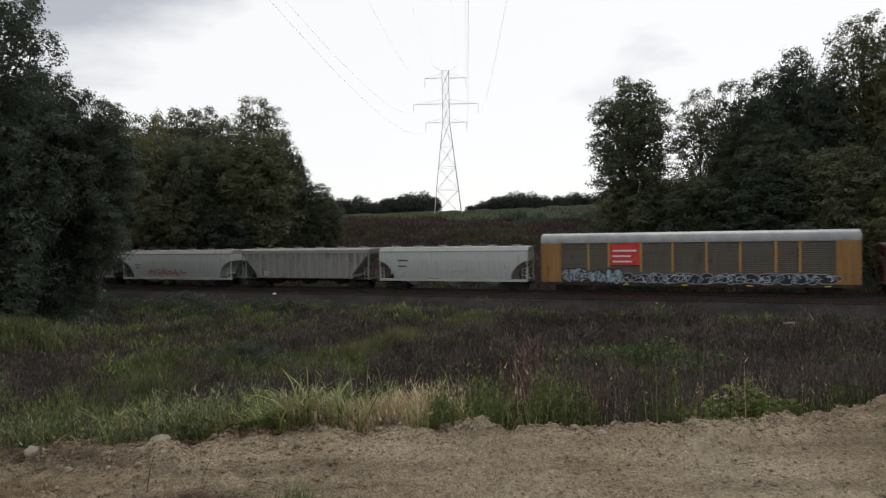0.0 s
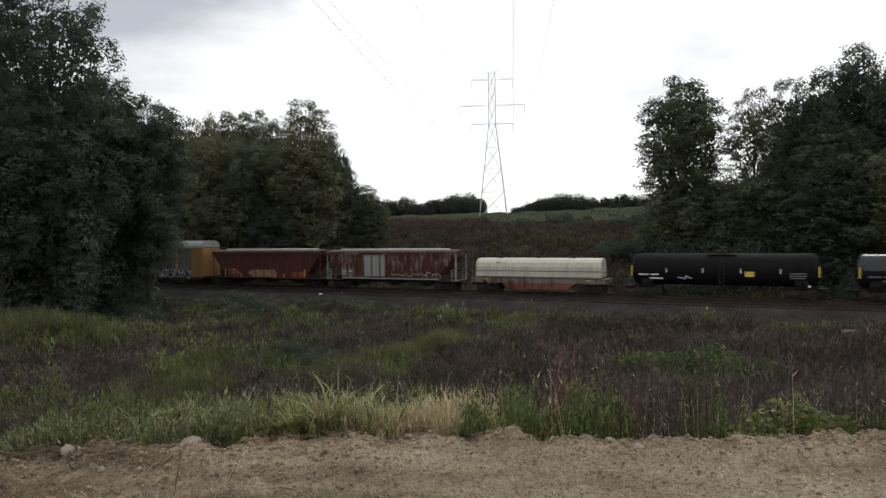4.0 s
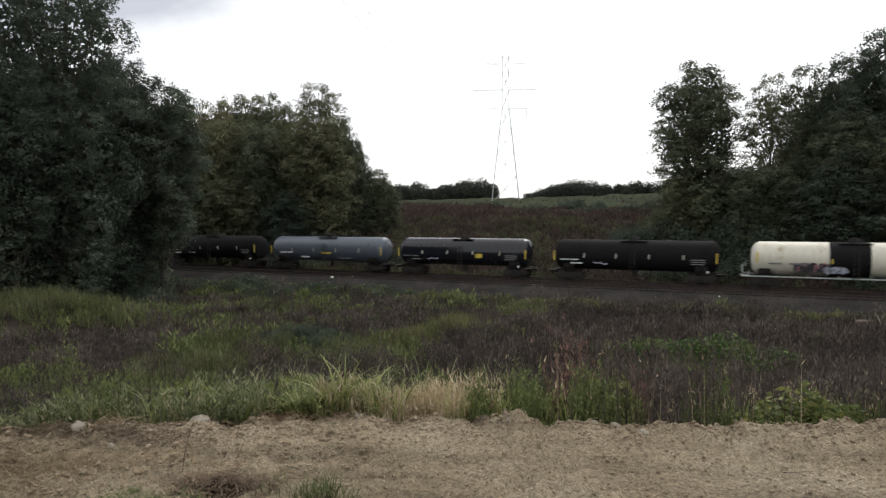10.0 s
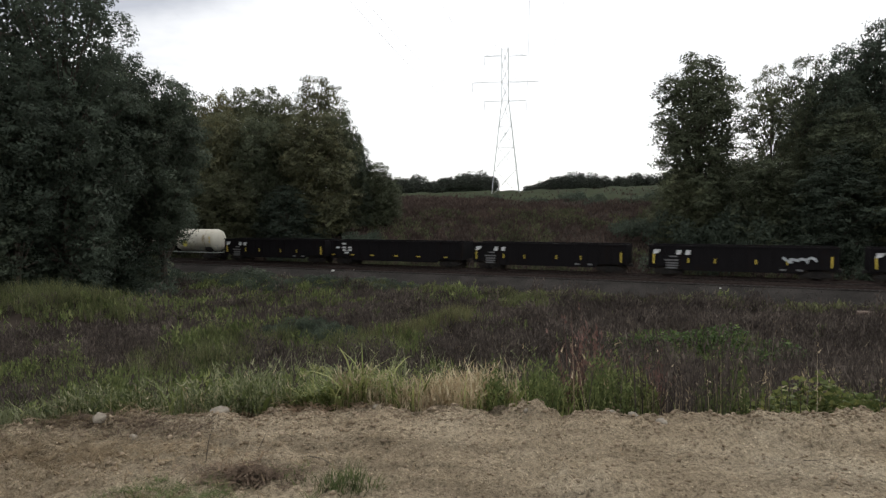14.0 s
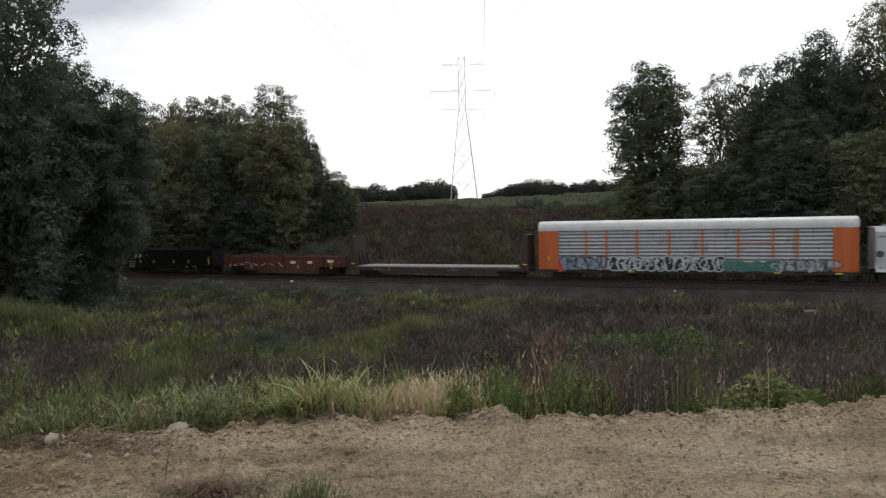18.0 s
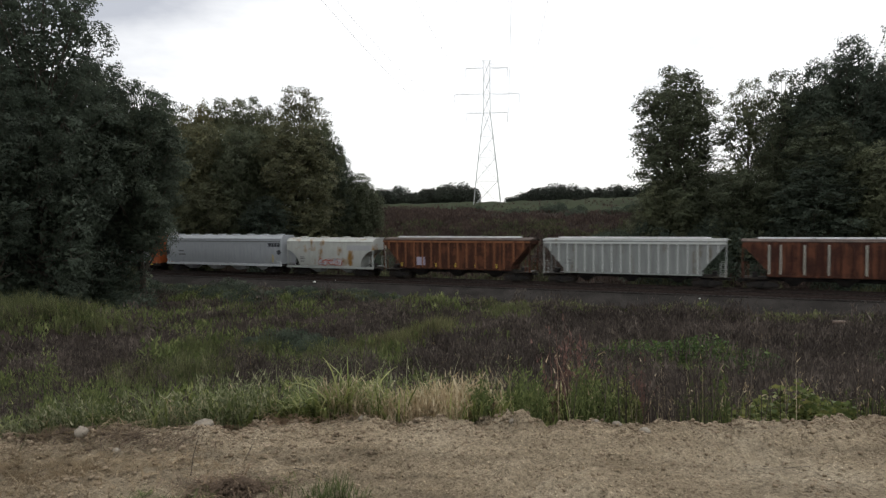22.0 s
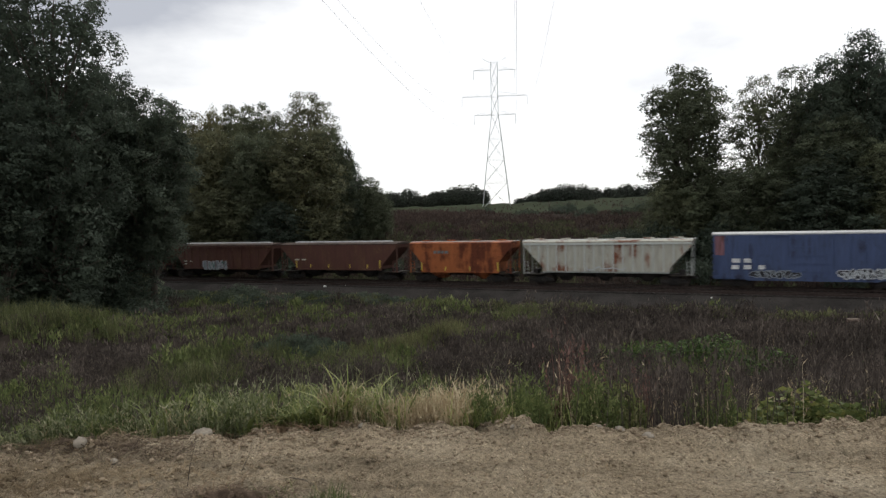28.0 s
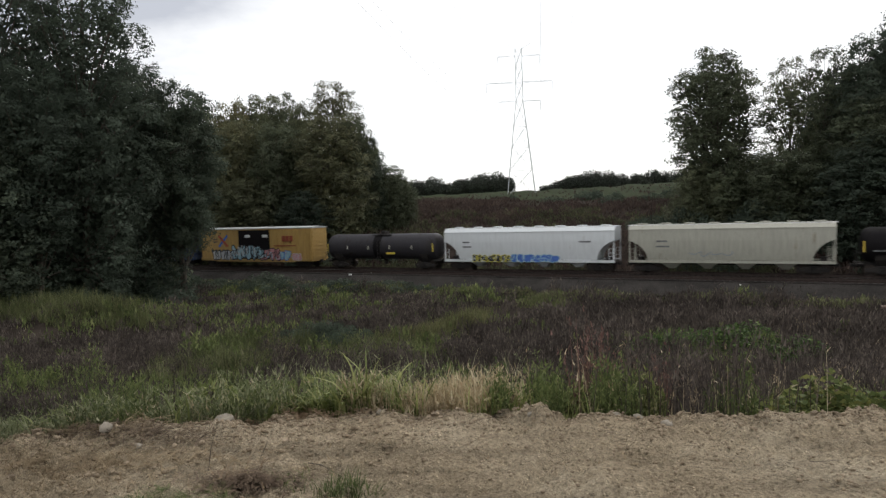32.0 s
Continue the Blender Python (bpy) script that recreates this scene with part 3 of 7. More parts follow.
def hopper(u, L, label, paint, style="ribbed", ribs=16, roof=None, rib_mat=None, eave=4.3, low=1.3, bays=3, hatch="trough", sill=None, end_cut=1.25, name="covered_hopper"):
    """A covered hopper car: body with sloped ends, roof, hatches, ribs, outlets, end platforms, ladders, trucks."""
    car = begin(name, u, L, label, "hopper car")
    roof = roof or (DIRTY_ROOF if paint.name.startswith(("red_brown", "dull_brown", "rust", "flaking")) else paint)
    rib_mat = rib_mat or paint
    hw = 1.5
    end_cut = {"ribbed": 2.1, "smooth": 1.75}.get(style, end_cut)
    knee, brow = low + 0.35, eave - 0.45
    if style == "ribbed":
        levels = [(low, end_cut, L - end_cut, hw), (knee, end_cut, L - end_cut, hw), (brow, 0.12, L - 0.12, hw), (eave, 0.0, L, hw)]
    elif style == "short":
        levels = [(low, 1.4, L - 1.4, hw), (2.25, 1.4, L - 1.4, hw), (3.75, 0.05, L - 0.05, hw), (eave, 0.0, L, hw)]
    elif style == "full":
        levels = [(low, 0.0, L, 1.42), (1.9, 0.0, L, 1.52), (2.8, 0.0, L, 1.55), (3.7, 0.0, L, 1.5), (eave, 0.0, L, 1.42)]
    else:
        levels = [(low, 1.75, L - 1.75, 1.4), (1.65, 1.7, L - 1.7, 1.47), (2.1, 1.5, L - 1.5, 1.52), (2.5, 1.18, L - 1.18, 1.55), (2.8, 0.82, L - 0.82, 1.56), (3.05, 0.36, L - 0.36, 1.56), (3.16, 0.0, L, 1.56), (3.6, 0.0, L, 1.53), (eave - 0.3, 0.0, L, 1.47)]
    part("body", Solid().loft(levels), paint, car, smooth=style in ("full", "smooth"))
    top = levels[-1][0]
    crown = top + (0.22 if style in ("ribbed", "short") else 0.45)
    w = levels[-1][3] + 0.04
    part("roof", Solid().along([(-w, top - 0.06), (w, top - 0.06), (w, top + 0.03), (w * 0.72, crown - 0.08), (0.4, crown), (-0.4, crown), (-w * 0.72, crown - 0.08), (-w, top + 0.03)], -0.02, L + 0.02), roof, car)
    hm = HATCH if hatch == "trough" else roof
    if hatch == "trough":
        for i in range(3):
            a, e = 1.3 + i * (L - 2.6) / 3, 1.3 + (i + 1) * (L - 2.6) / 3 - 0.12
            part("roof_hatch", Solid().along([(-0.35, crown), (0.35, crown), (0.3, crown + 0.13), (-0.3, crown + 0.13)], a, e), hm, car, "bright galvanised hatch cover")
        walk_z, wy = crown - 0.02, -0.95
    else:
        for i in range(bays * 2):
            x = L * (i + 0.5) / (bays * 2)
            part("roof_hatch", Solid().rod((x, 0, crown - 0.02), (x, 0, crown + 0.13), 0.5, 12), hm, car)
        walk_z, wy = crown + 0.06, -0.62
    part("running_board", Solid().box(-0.2, L + 0.2, wy - 0.3, wy + 0.25, walk_z - 0.12, walk_z - 0.07).box(-0.2, L + 0.2, -wy - 0.25, -wy + 0.3, walk_z - 0.12, walk_z - 0.07), HATCH if hatch != "trough" else roof, car)
    if style == "ribbed" and ribs:
        made = {}
        for i in range(ribs):
            x = 0.75 + (L - 1.5) * i / (ribs - 1)
            foot = round(low + 0.02 if min(x, L - x) > end_cut else knee + (brow - knee) * (end_cut - min(x, L - x)) / (end_cut - 0.12) + 0.12, 2)
            if foot not in made:
                made[foot] = Solid().box(-0.06, 0.06, -0.13, 0.0, foot, eave - 0.28).mesh("rib", rib_mat)
            placed("rib", made[foot], car, pose(x, -hw, 0))
            placed("rib", made[foot], car, pose(x, hw, 0, 0, 0, 180))
        part("top_chord", Solid().box(0.05, L - 0.05, -hw - 0.14, -hw + 0.01, eave - 0.3, eave - 0.12).box(0.05, L - 0.05, hw - 0.01, hw + 0.14, eave - 0.3, eave - 0.12), rib_mat, car)
    sill = sill or paint
    for sy in (-1, 1):
        part("side_sill", Solid().box(0.0, L, sy * 1.47 - 0.07, sy * 1.47 + 0.07, low - 0.28, low - 0.03) if style in ("smooth", "full") else Solid().box(end_cut, L - end_cut, sy * 1.44 - 0.06, sy * 1.44 + 0.06, low - 0.14, low - 0.01), sill, car)
    part("centre_sill", Solid().box(0.1, L - 0.1, -0.25, 0.25, 0.78, 1.12), BLACK_STEEL, car)
    for i in range(bays):
        x = end_cut + 2.1 + (L - 2 * end_cut - 4.2) * (i / (bays - 1) if bays > 1 else 0.5)
        part("outlet", Solid().loft([(0.42, x - 0.3, x + 0.3, 0.55), (0.62, x - 0.45, x + 0.45, 0.8), (low - 0.02, x - 1.3, x + 1.3, 1.3)]), BLACK_STEEL if style == "ribbed" else sill, car)
    for e in (0, 1):
        x0, x1 = (0.02, end_cut) if e == 0 else (L - end_cut, L - 0.02)
        # dark colour puts the shade of the end void into the platform
        part("end_platform", Solid().box(x0, x1, -1.45, 1.45, 1.02, 1.1), GRIMY_SILL_END_SHADE, car)
        xp = 0.06 if e == 0 else L - 0.06
        for sy in (-1, 1):
            part("corner_post", Solid().box(xp - 0.05, xp + 0.05, sy * 1.42 - 0.05, sy * 1.42 + 0.05, 1.05, eave - 0.3), sill, car)
            placed_x = 0.34 if e == 0 else L - 0.34
            ladder(car, placed_x, sy * 1.46, 1.1, 2.4, sill)
        part("brake_gear", Solid().box((x0 + x1) / 2 - 0.2, (x0 + x1) / 2 + 0.25, -0.7, 0.5, 1.12, 1.55), BLACK_STEEL, car)
    running_gear(car, L)
    return car




def autorack(u, L, label, paint, screen, roof, post_xs, post_low, name="autorack_car", post_mat=None):
    car = begin(name, u, L, label, "autorack car")
    H, E = 5.8, 4.86
    part("deck", Solid().box(0.1, L - 0.1, -1.4, 1.4, 0.85, 1.1).box(1.5, L - 1.5, -0.3, 0.3, 0.6, 0.9), BLACK_STEEL, car)
    part("inner_deck", Solid().box(0.3, L - 0.3, -1.4, 1.4, 2.5, 2.58).box(0.3, L - 0.3, -1.4, 1.4, 3.9, 3.98), BLACK_STEEL, car)
    for sy in (-1, 1):
        part("side_sill", Solid().box(0.0, L, sy * 1.5 - 0.06, sy * 1.5 + 0.06, 0.72, 1.02), GRIMY_SILL_END_SHADE, car)
        for x0, x1 in ((0.0, 2.02), (L - 1.9, L)):
            s = Solid().box(x0, x1, sy * 1.51 - 0.05, sy * 1.51 + 0.05, 1.02, E)
            for rx in (x0 + 0.08, (x0 + x1) / 2 - 0.35, x1 - 0.08):
                s.box(rx - 0.06, rx + 0.06, min(sy * 1.56, sy * 1.62), max(sy * 1.56, sy * 1.62), 1.0, E)
            part("end_bay", s, paint, car)
        xs = [2.02] + list(post_xs) + [L - 1.9]
        for a, e in zip(xs[:-1], xs[1:]):
            s = Solid()
            zs, c = [], 88
            deep = 0.03 if screen == SCREEN_DARK else 0.055
            for i in range(c + 1):
                zs.append((1.02 + (E - 1.02) * i / c, deep * math.sin(i * math.pi * (0.5 if deep < 0.05 else 0.25) + 0.6)))
            vs = [(a, sy * (1.47 + d), z) for z, d in zs] + [(e, sy * (1.47 + d), z) for z, d in zs]
            fs = [(i, c + 1 + i, c + 2 + i, i + 1) if sy < 0 else (i + 1, c + 2 + i, c + 1 + i, i) for i in range(c)]
            s.add(vs, fs)
            part("screen_panel", s, screen, car)
        for x in post_xs:
            part("side_post", Solid().box(x - 0.09, x + 0.09, min(sy * 1.48, sy * 1.57), max(sy * 1.48, sy * 1.57), post_low, E), post_mat or paint, car)
        part("top_rail", Solid().box(0.0, L, sy * 1.5 - 0.07, sy * 1.5 + 0.07, E - 0.02, E + 0.1), roof, car)
    prof = [(-1.56, E + 0.06), (1.56, E + 0.06), (1.56, E + 0.3), (1.42, E + 0.62), (1.0, H - 0.1), (0.5, H), (-0.5, H), (-1.0, H - 0.1), (-1.42, E + 0.62), (-1.56, E + 0.3)]
    part("roof", Solid().along(prof, -0.03, L + 0.03), roof, car, smooth=True)
    for x in (0.0, L - 0.06):
        for y0, y1 in ((-1.42, -0.02), (0.02, 1.42)):
            part("end_door", Solid().box(x, x + 0.06, y0, y1, 1.1, E), paint, car)
    for x in (0.35, L - 0.35):
        ladder(car, x, -1.57, 1.0, 4.7, paint)
    running_gear(car, L, 2.6)
    return car


def tank(u, L, label, paint, band=None, band_x=(6.9, 9.95), radius=1.5, centre=2.62, rails=False, rail_mat=None, lip=0.35, name="tank_car", dome="platform"):
    car = begin(name, u, L, label, "tank car")
    a, e, R = lip, L - lip, radius
    head = [(a, 0.02), (a + 0.02, 0.35 * R), (a + 0.1, 0.62 * R), (a + 0.24, 0.82 * R), (a + 0.45, 0.95 * R), (a + 0.72, R)]
    prof = head + [(e - (x - a), r) for x, r in head[::-1]]
    s = Solid().turned(prof, 32)
    s.v = [(x, y, z + centre) for x, y, z in s.v]
    s.f = [q[::-1] for q in s.f]
    part("shell", s, paint, car, smooth=True)
    if band:
        s = Solid().turned([(band_x[0], R - 0.02), (band_x[0], R + 0.02), (band_x[1], R + 0.02), (band_x[1], R - 0.02)], 32)
        s.v = [(x, y, z + centre) for x, y, z in s.v]
        s.f = [q[::-1] for q in s.f]
        part("band", s, band, car, "black band round the middle of the tank", True)
    mid = L / 2 + 0.1
    top = centre + R
    part("manway", Solid().rod((mid, 0, top - 0.1), (mid, 0, top + 0.28), 0.48, 14).rod((mid, 0, top + 0.28), (mid, 0, top + 0.36), 0.3, 12), BLACK_STEEL, car)
    part("platform", Solid().box(mid - 1.25, mid + 1.25, -0.9, -0.5, top - 0.12, top - 0.06).box(mid - 1.25, mid + 1.25, 0.5, 0.9, top - 0.12, top - 0.06), BLACK_STEEL, car)
    if dome == "rail":
        s = Solid()
        for sy in (-0.9, 0.9):
            s.rod((mid - 1.3, sy, top + 0.3), (mid + 1.3, sy, top + 0.3), 0.03)
            for sx in (-1.3, 0, 1.3):
                s.rod((mid + sx, sy, top - 0.25), (mid + sx, sy, top + 0.3), 0.03)
        part("handrail", s, BLACK_STEEL, car)
    for sy in (-1, 1):
        ladder(car, mid, sy * (R + 0.06), 1.0, 3.3, BLACK_STEEL)
    for x in (1.9, L - 1.9):
        part("saddle", Solid().loft([(0.8, x - 0.4, x + 0.4, 0.7), (1.35, x - 0.55, x + 0.55, 1.15), (1.75, x - 0.5, x + 0.5, 1.3)]), BLACK_STEEL, car)
    for x0, x1 in ((0.05, 3.1), (L - 3.1, L - 0.05)):
        part("stub_sill", Solid().box(x0, x1, -0.3, 0.3, 0.75, 1.15), BLACK_STEEL, car)
    for x0, x1 in ((0.0, 0.6), (L - 0.6, L)):
        s = Solid().box(x0, x1, -1.4, 1.4, 1.0, 1.06)
        for sy in (-1.35, 1.35):
            xe = x0 + 0.05 if x0 == 0.0 else x1 - 0.05
            s.rod((xe, sy, 1.05), (xe, sy, 2.0), 0.03).rod((xe, sy, 2.0), (xe + (0.4 if x0 == 0.0 else -0.4), sy, 2.0), 0.03)
        part("end_platform", s, rail_mat or BLACK_STEEL, car)
    part("bottom_outlet", Solid().rod((mid, 0, 0.5), (mid, 0, 1.2), 0.22, 10), BLACK_STEEL, car)
    if rails:
        for sy in (-1.48, 1.48):
            s = Solid().box(0.0, L, sy - 0.05, sy + 0.05, 1.0, 1.1)
            for i in range(8):
                x = 0.6 + (L - 1.2) * i / 7
                s.rod((x, sy, 1.1), (x, sy, 1.75 if i in (1, 6) else 1.3), 0.04)
            part("side_rail", s, rail_mat, car, "white tubular side rail")
    running_gear(car, L, 1.9)
    return car


def gondola(u, L, label, paint, top=2.85, low=0.62, posts=14, name="gondola_car"):
    car = begin(name, u, L, label, "gondola car")
    hw = 1.5
    part("floor", Solid().box(0.15, L - 0.15, -hw + 0.1, hw - 0.1, 1.05, 1.15), paint, car)
    for sy in (-1, 1):
        y0, y1 = sorted((sy * (hw - 0.06), sy * hw))
        part("side_wall", Solid().plate([(0.0, 1.0), (2.6, 1.0), (3.1, low), (L - 3.1, low), (L - 2.6, 1.0), (L, 1.0), (L, top), (0.0, top)], y0, y1), paint, car)
        t0, t1 = sorted((sy * (hw - 0.1), sy * (hw + 0.1)))
        part("top_chord", Solid().box(-0.02, L + 0.02, t0, t1, top - 0.02, top + 0.1), paint, car)
        me = Solid().box(-0.07, 0.07, -0.1, 0.0, 1.0, top - 0.02).mesh("side_post", paint)
        for i in range(posts):
            placed("side_post", me, car, pose(0.3 + (L - 0.6) * i / (posts - 1), sy * hw, 0, 0, 0, 0 if sy < 0 else 180))
        ladder(car, 0.4, sy * (hw + 0.06), 0.8, 2.7, paint)
    for x in (0.0, L - 0.1):
        part("end_wall", Solid().box(x, x + 0.1, -hw + 0.06, hw - 0.06, 1.0, top + 0.05), paint, car)
    part("centre_sill", Solid().box(0.1, L - 0.1, -0.3, 0.3, 0.7, 1.04), BLACK_STEEL, car)
    running_gear(car, L, 1.75)
    return car


def boxcar(u, L, label, paint, roof, H=5.05, low=0.72, door=(6.2, 9.1), door_mat=None, ribs=14, name="box_car"):
    car = begin(name, u, L, label, "box car")
    hw = 1.5
    part("body", Solid().box(0.06, L - 0.06, -hw, hw, low + 0.1, H - 0.2), paint, car)
    part("roof", Solid().along([(-hw - 0.05, H - 0.22), (hw + 0.05, H - 0.22), (hw + 0.05, H - 0.1), (0.0, H + 0.05), (-hw - 0.05, H - 0.1)], -0.05, L + 0.05), roof, car)
    for sy in (-1, 1):
        y0, y1 = sorted((sy * hw, sy * (hw + 0.06)))
        part("side_sill", Solid().plate([(0.0, 0.95), (2.4, 0.95), (2.9, low), (L - 2.9, low), (L - 2.4, 0.95), (L, 0.95), (L, 1.2), (0.0, 1.2)], y0, y1), paint, car)
        me = Solid().box(-0.05, 0.05, -0.05, 0.0, 1.2, H - 0.25).mesh("side_post", paint)
        for i in range(ribs):
            x = 0.15 + (L - 0.3) * i / (ribs - 1)
            if not door[0] - 0.1 < x < door[1] + 0.1:
                placed("side_post", me, car, pose(x, sy * hw, 0, 0, 0, 0 if sy < 0 else 180))
        d0, d1 = sorted((sy * (hw + 0.02), sy * (hw + 0.1)))
        e0, e1 = sorted((sy * (hw + 0.1), sy * (hw + 0.14)))
        leaf_ = part("sliding_door", Solid().box(door[0], door[1], d0, d1, 1.1, H - 0.35), door_mat or paint, car)
        for i in range(5):
            part("door_rib", Solid().box(door[0] + 0.1, door[1] - 0.1, e0, e1, 1.5 + i * 0.72, 1.62 + i * 0.72), door_mat or paint, leaf_)
        part("door_track", Solid().box(door[0] - 2.2, door[1] + 0.2, min(d0, d1), max(d0, d1), H - 0.34, H - 0.26), paint, car)
        ladder(car, 0.4, sy * (hw + 0.07), 1.0, 3.0, paint)
        ladder(car, L - 0.4, sy * (hw + 0.07), 1.0, 4.6, paint)
    for x, sx in ((0.06, -1), (L - 0.06, 1)):
        for i in range(7):
            z = 1.2 + i * 0.52
            a, e = sorted((x, x + sx * 0.09))
            part("end_corrugation", Solid().box(a, e, -hw + 0.1, hw - 0.1, z, z + 0.26), paint, car)
    part("centre_sill", Solid().box(0.1, L - 0.1, -0.3, 0.3, 0.7, 1.04), BLACK_STEEL, car)
    running_gear(car, L, 2.0)
    return car

# paints of the cars
WHITE_P = rusty("white_paint", (0.368, 0.390, 0.373), (0.235, 0.195, 0.135), 0.1, 0.55, dark=0.22)
WHITE_P2 = rusty("fresh_white_paint", (0.367, 0.378, 0.387), (0.242, 0.218, 0.184), 0.05, 0.5, dark=0.15)
WHITE_P3 = rusty("bright_white_paint", (0.56, 0.585, 0.6), (0.36, 0.33, 0.28), 0.06, 0.5, dark=0.15)
CREAM_P = rusty("cream_paint", (0.345, 0.34, 0.29), (0.26, 0.21, 0.14), 0.15, 0.6, dark=0.25)
GREY_P = rusty("grey_paint", (0.255, 0.247, 0.232), (0.180, 0.128, 0.090), 0.3, 0.7, dark=0.4)
LIGHT_GREY_P = rusty("light_grey_paint", (0.297, 0.313, 0.301), (0.250, 0.219, 0.156), 0.25, 0.65, dark=0.35)
PALE_P = rusty("pale_blue_grey_paint", (0.345, 0.368, 0.39), (0.26, 0.25, 0.225), 0.1, 0.55, dark=0.2)
STAIN_P = rusty("yellow_stained_paint", (0.419, 0.433, 0.404), (0.361, 0.194, 0.050), 0.32, 0.6, 0.6, shift=(3, 1, 0), dark=0.2)
BROWN_P = rusty("red_brown_paint", (0.09, 0.029, 0.026), (0.062, 0.028, 0.02), 0.35, 0.7, dark=0.4)
BROWN2_P = rusty("dull_brown_paint", (0.095, 0.04, 0.031), (0.17, 0.09, 0.055), 0.4, 0.75, 2.5, shift=(9, 2, 0), dark=0.4)
PATCHY_P = rusty("flaking_brown_paint", (0.238, 0.209, 0.194), (0.108, 0.036, 0.025), 0.75, 0.8, 1.1, shift=(5, 4, 0), dark=0.35)
RUST_P = rusty("rusted_orange_paint", (0.145, 0.056, 0.027), (0.07, 0.027, 0.017), 0.62, 0.85, 1.6, shift=(1, 7, 0), dark=0.4)
RUST2_P = rusty("rust_red_paint", (0.12, 0.044, 0.022), (0.062, 0.022, 0.014), 0.6, 0.85, 1.8, shift=(13, 7, 0), dark=0.45)
WHITE_RUST_P = rusty("white_paint_breaking_into_rust", (0.4, 0.385, 0.35), (0.14, 0.055, 0.034), 0.66, 0.8, 0.9, shift=(2, 8, 3), dark=0.3)
RIB_PALE = rusty("pale_rib_paint", (0.46, 0.48, 0.46), (0.32, 0.26, 0.18), 0.2, 0.6, dark=0.2)
RIB_ORANGE = rusty("orange_rib_paint", (0.24, 0.1, 0.045), (0.14, 0.055, 0.028), 0.4, 0.8, dark=0.3)
# sheet between the ribs, about half as bright as RIB_PALE
SHEET_GREY = rusty("darker_grey_sheet", (0.23, 0.245, 0.24), (0.2, 0.17, 0.13), 0.3, 0.7, dark=0.35)
WHITE_SPOT_P = rusty("white_paint_with_rust_spots", (0.425, 0.416, 0.357), (0.255, 0.093, 0.051), 0.36, 0.75, 0.8, shift=(6, 1, 5), dark=0.35)
ORANGE_P = rusty("faded_orange_paint", (0.32, 0.1, 0.033), (0.15, 0.042, 0.02), 0.56, 0.75, 0.6, shift=(4, 4, 0), dark=0.25)
YELLOW_P = rusty("ochre_yellow_paint", (0.266, 0.146, 0.051), (0.160, 0.073, 0.034), 0.25, 0.65, dark=0.3)
POST_YELLOW = rusty("yellow_post_paint", (0.38, 0.225, 0.065), (0.24, 0.125, 0.045), 0.2, 0.65, dark=0.25)
BOX_YELLOW_P = rusty("box_car_yellow_paint", (0.39, 0.252, 0.082), (0.25, 0.14, 0.055), 0.2, 0.6, dark=0.22)
BOX_BLUE_P = rusty("box_car_blue_paint", (0.052, 0.076, 0.158), (0.046, 0.055, 0.1), 0.35, 0.7, 1.2, dark=0.35)
RACK_ORANGE_P = rusty("autorack_orange_paint", (0.42, 0.105, 0.028), (0.25, 0.064, 0.021), 0.2, 0.55, dark=0.25)
SCREEN_DARK = rusty("dusty_steel_screen", (0.112, 0.101, 0.085), (0.079, 0.063, 0.048), 0.2, 0.6, dark=0.3, metal=0.2)
SCREEN_LIGHT = rusty("galvanised_screen", (0.318, 0.332, 0.347), (0.217, 0.217, 0.217), 0.25, 0.45, dark=0.25, metal=0.35)
ROOF_GREY = surf("galvanised_roof", (0.225, 0.232, 0.240), (0.315, 0.323, 0.330), 0.8, rough=0.5, metal=0.3, bump=0.1)
ROOF_WHITE = surf("pale_steel_roof", (0.408, 0.415, 0.422), (0.510, 0.517, 0.524), 0.8, rough=0.5, metal=0.15, bump=0.1)
TANK_GLOSS = rusty("glossy_black_tank", (0.012, 0.013, 0.017), (0.02, 0.019, 0.02), 0.2, 0.14, dark=0.2, spec=0.38)
TANK_DULL = rusty("dull_black_tank", (0.010, 0.009, 0.010), (0.014, 0.013, 0.012), 0.35, 0.75, dark=0.35, spec=0.1)
TANK_GREY = rusty("slate_grey_tank", (0.034, 0.032, 0.037), (0.05, 0.042, 0.038), 0.3, 0.6, dark=0.35, spec=0.2)
TANK_BLUE = rusty("blue_grey_tank", (0.077, 0.092, 0.116), (0.065, 0.071, 0.080), 0.2, 0.36, dark=0.25, spec=0.5)
TANK_WHITE = rusty("ivory_tank", (0.56, 0.535, 0.45), (0.40, 0.31, 0.17), 0.24, 0.45, 0.7, dark=0.16)
GONDOLA_BLACK = rusty("black_gondola_paint", (0.011, 0.010, 0.011), (0.02, 0.014, 0.012), 0.3, 0.8, dark=0.3, spec=0.06)
GONDOLA_RED = rusty("rusty_red_gondola", (0.12, 0.042, 0.033), (0.07, 0.03, 0.022), 0.45, 0.8, dark=0.4)
HOOD = rusty("ivory_coil_hood", (0.480, 0.456, 0.384), (0.176, 0.096, 0.056), 0.18, 0.6, 0.9, dark=0.3)
COIL_RED = rusty("faded_red_frame", (0.210, 0.070, 0.052), (0.105, 0.042, 0.028), 0.4, 0.75, dark=0.35)
COIL_GREY = rusty("rusty_grey_frame", (0.182, 0.161, 0.140), (0.112, 0.056, 0.035), 0.45, 0.8, dark=0.4)
DECK_P = surf("weathered_deck_timber", (0.150, 0.143, 0.131), (0.255, 0.240, 0.225), 1.5, (0.4, 6, 6), 0.9, bump=0.4, fine=12)
FLAT_P = rusty("dark_flatcar_steel", (0.045, 0.036, 0.032), (0.09, 0.05, 0.035), 0.45, 0.85, dark=0.4)

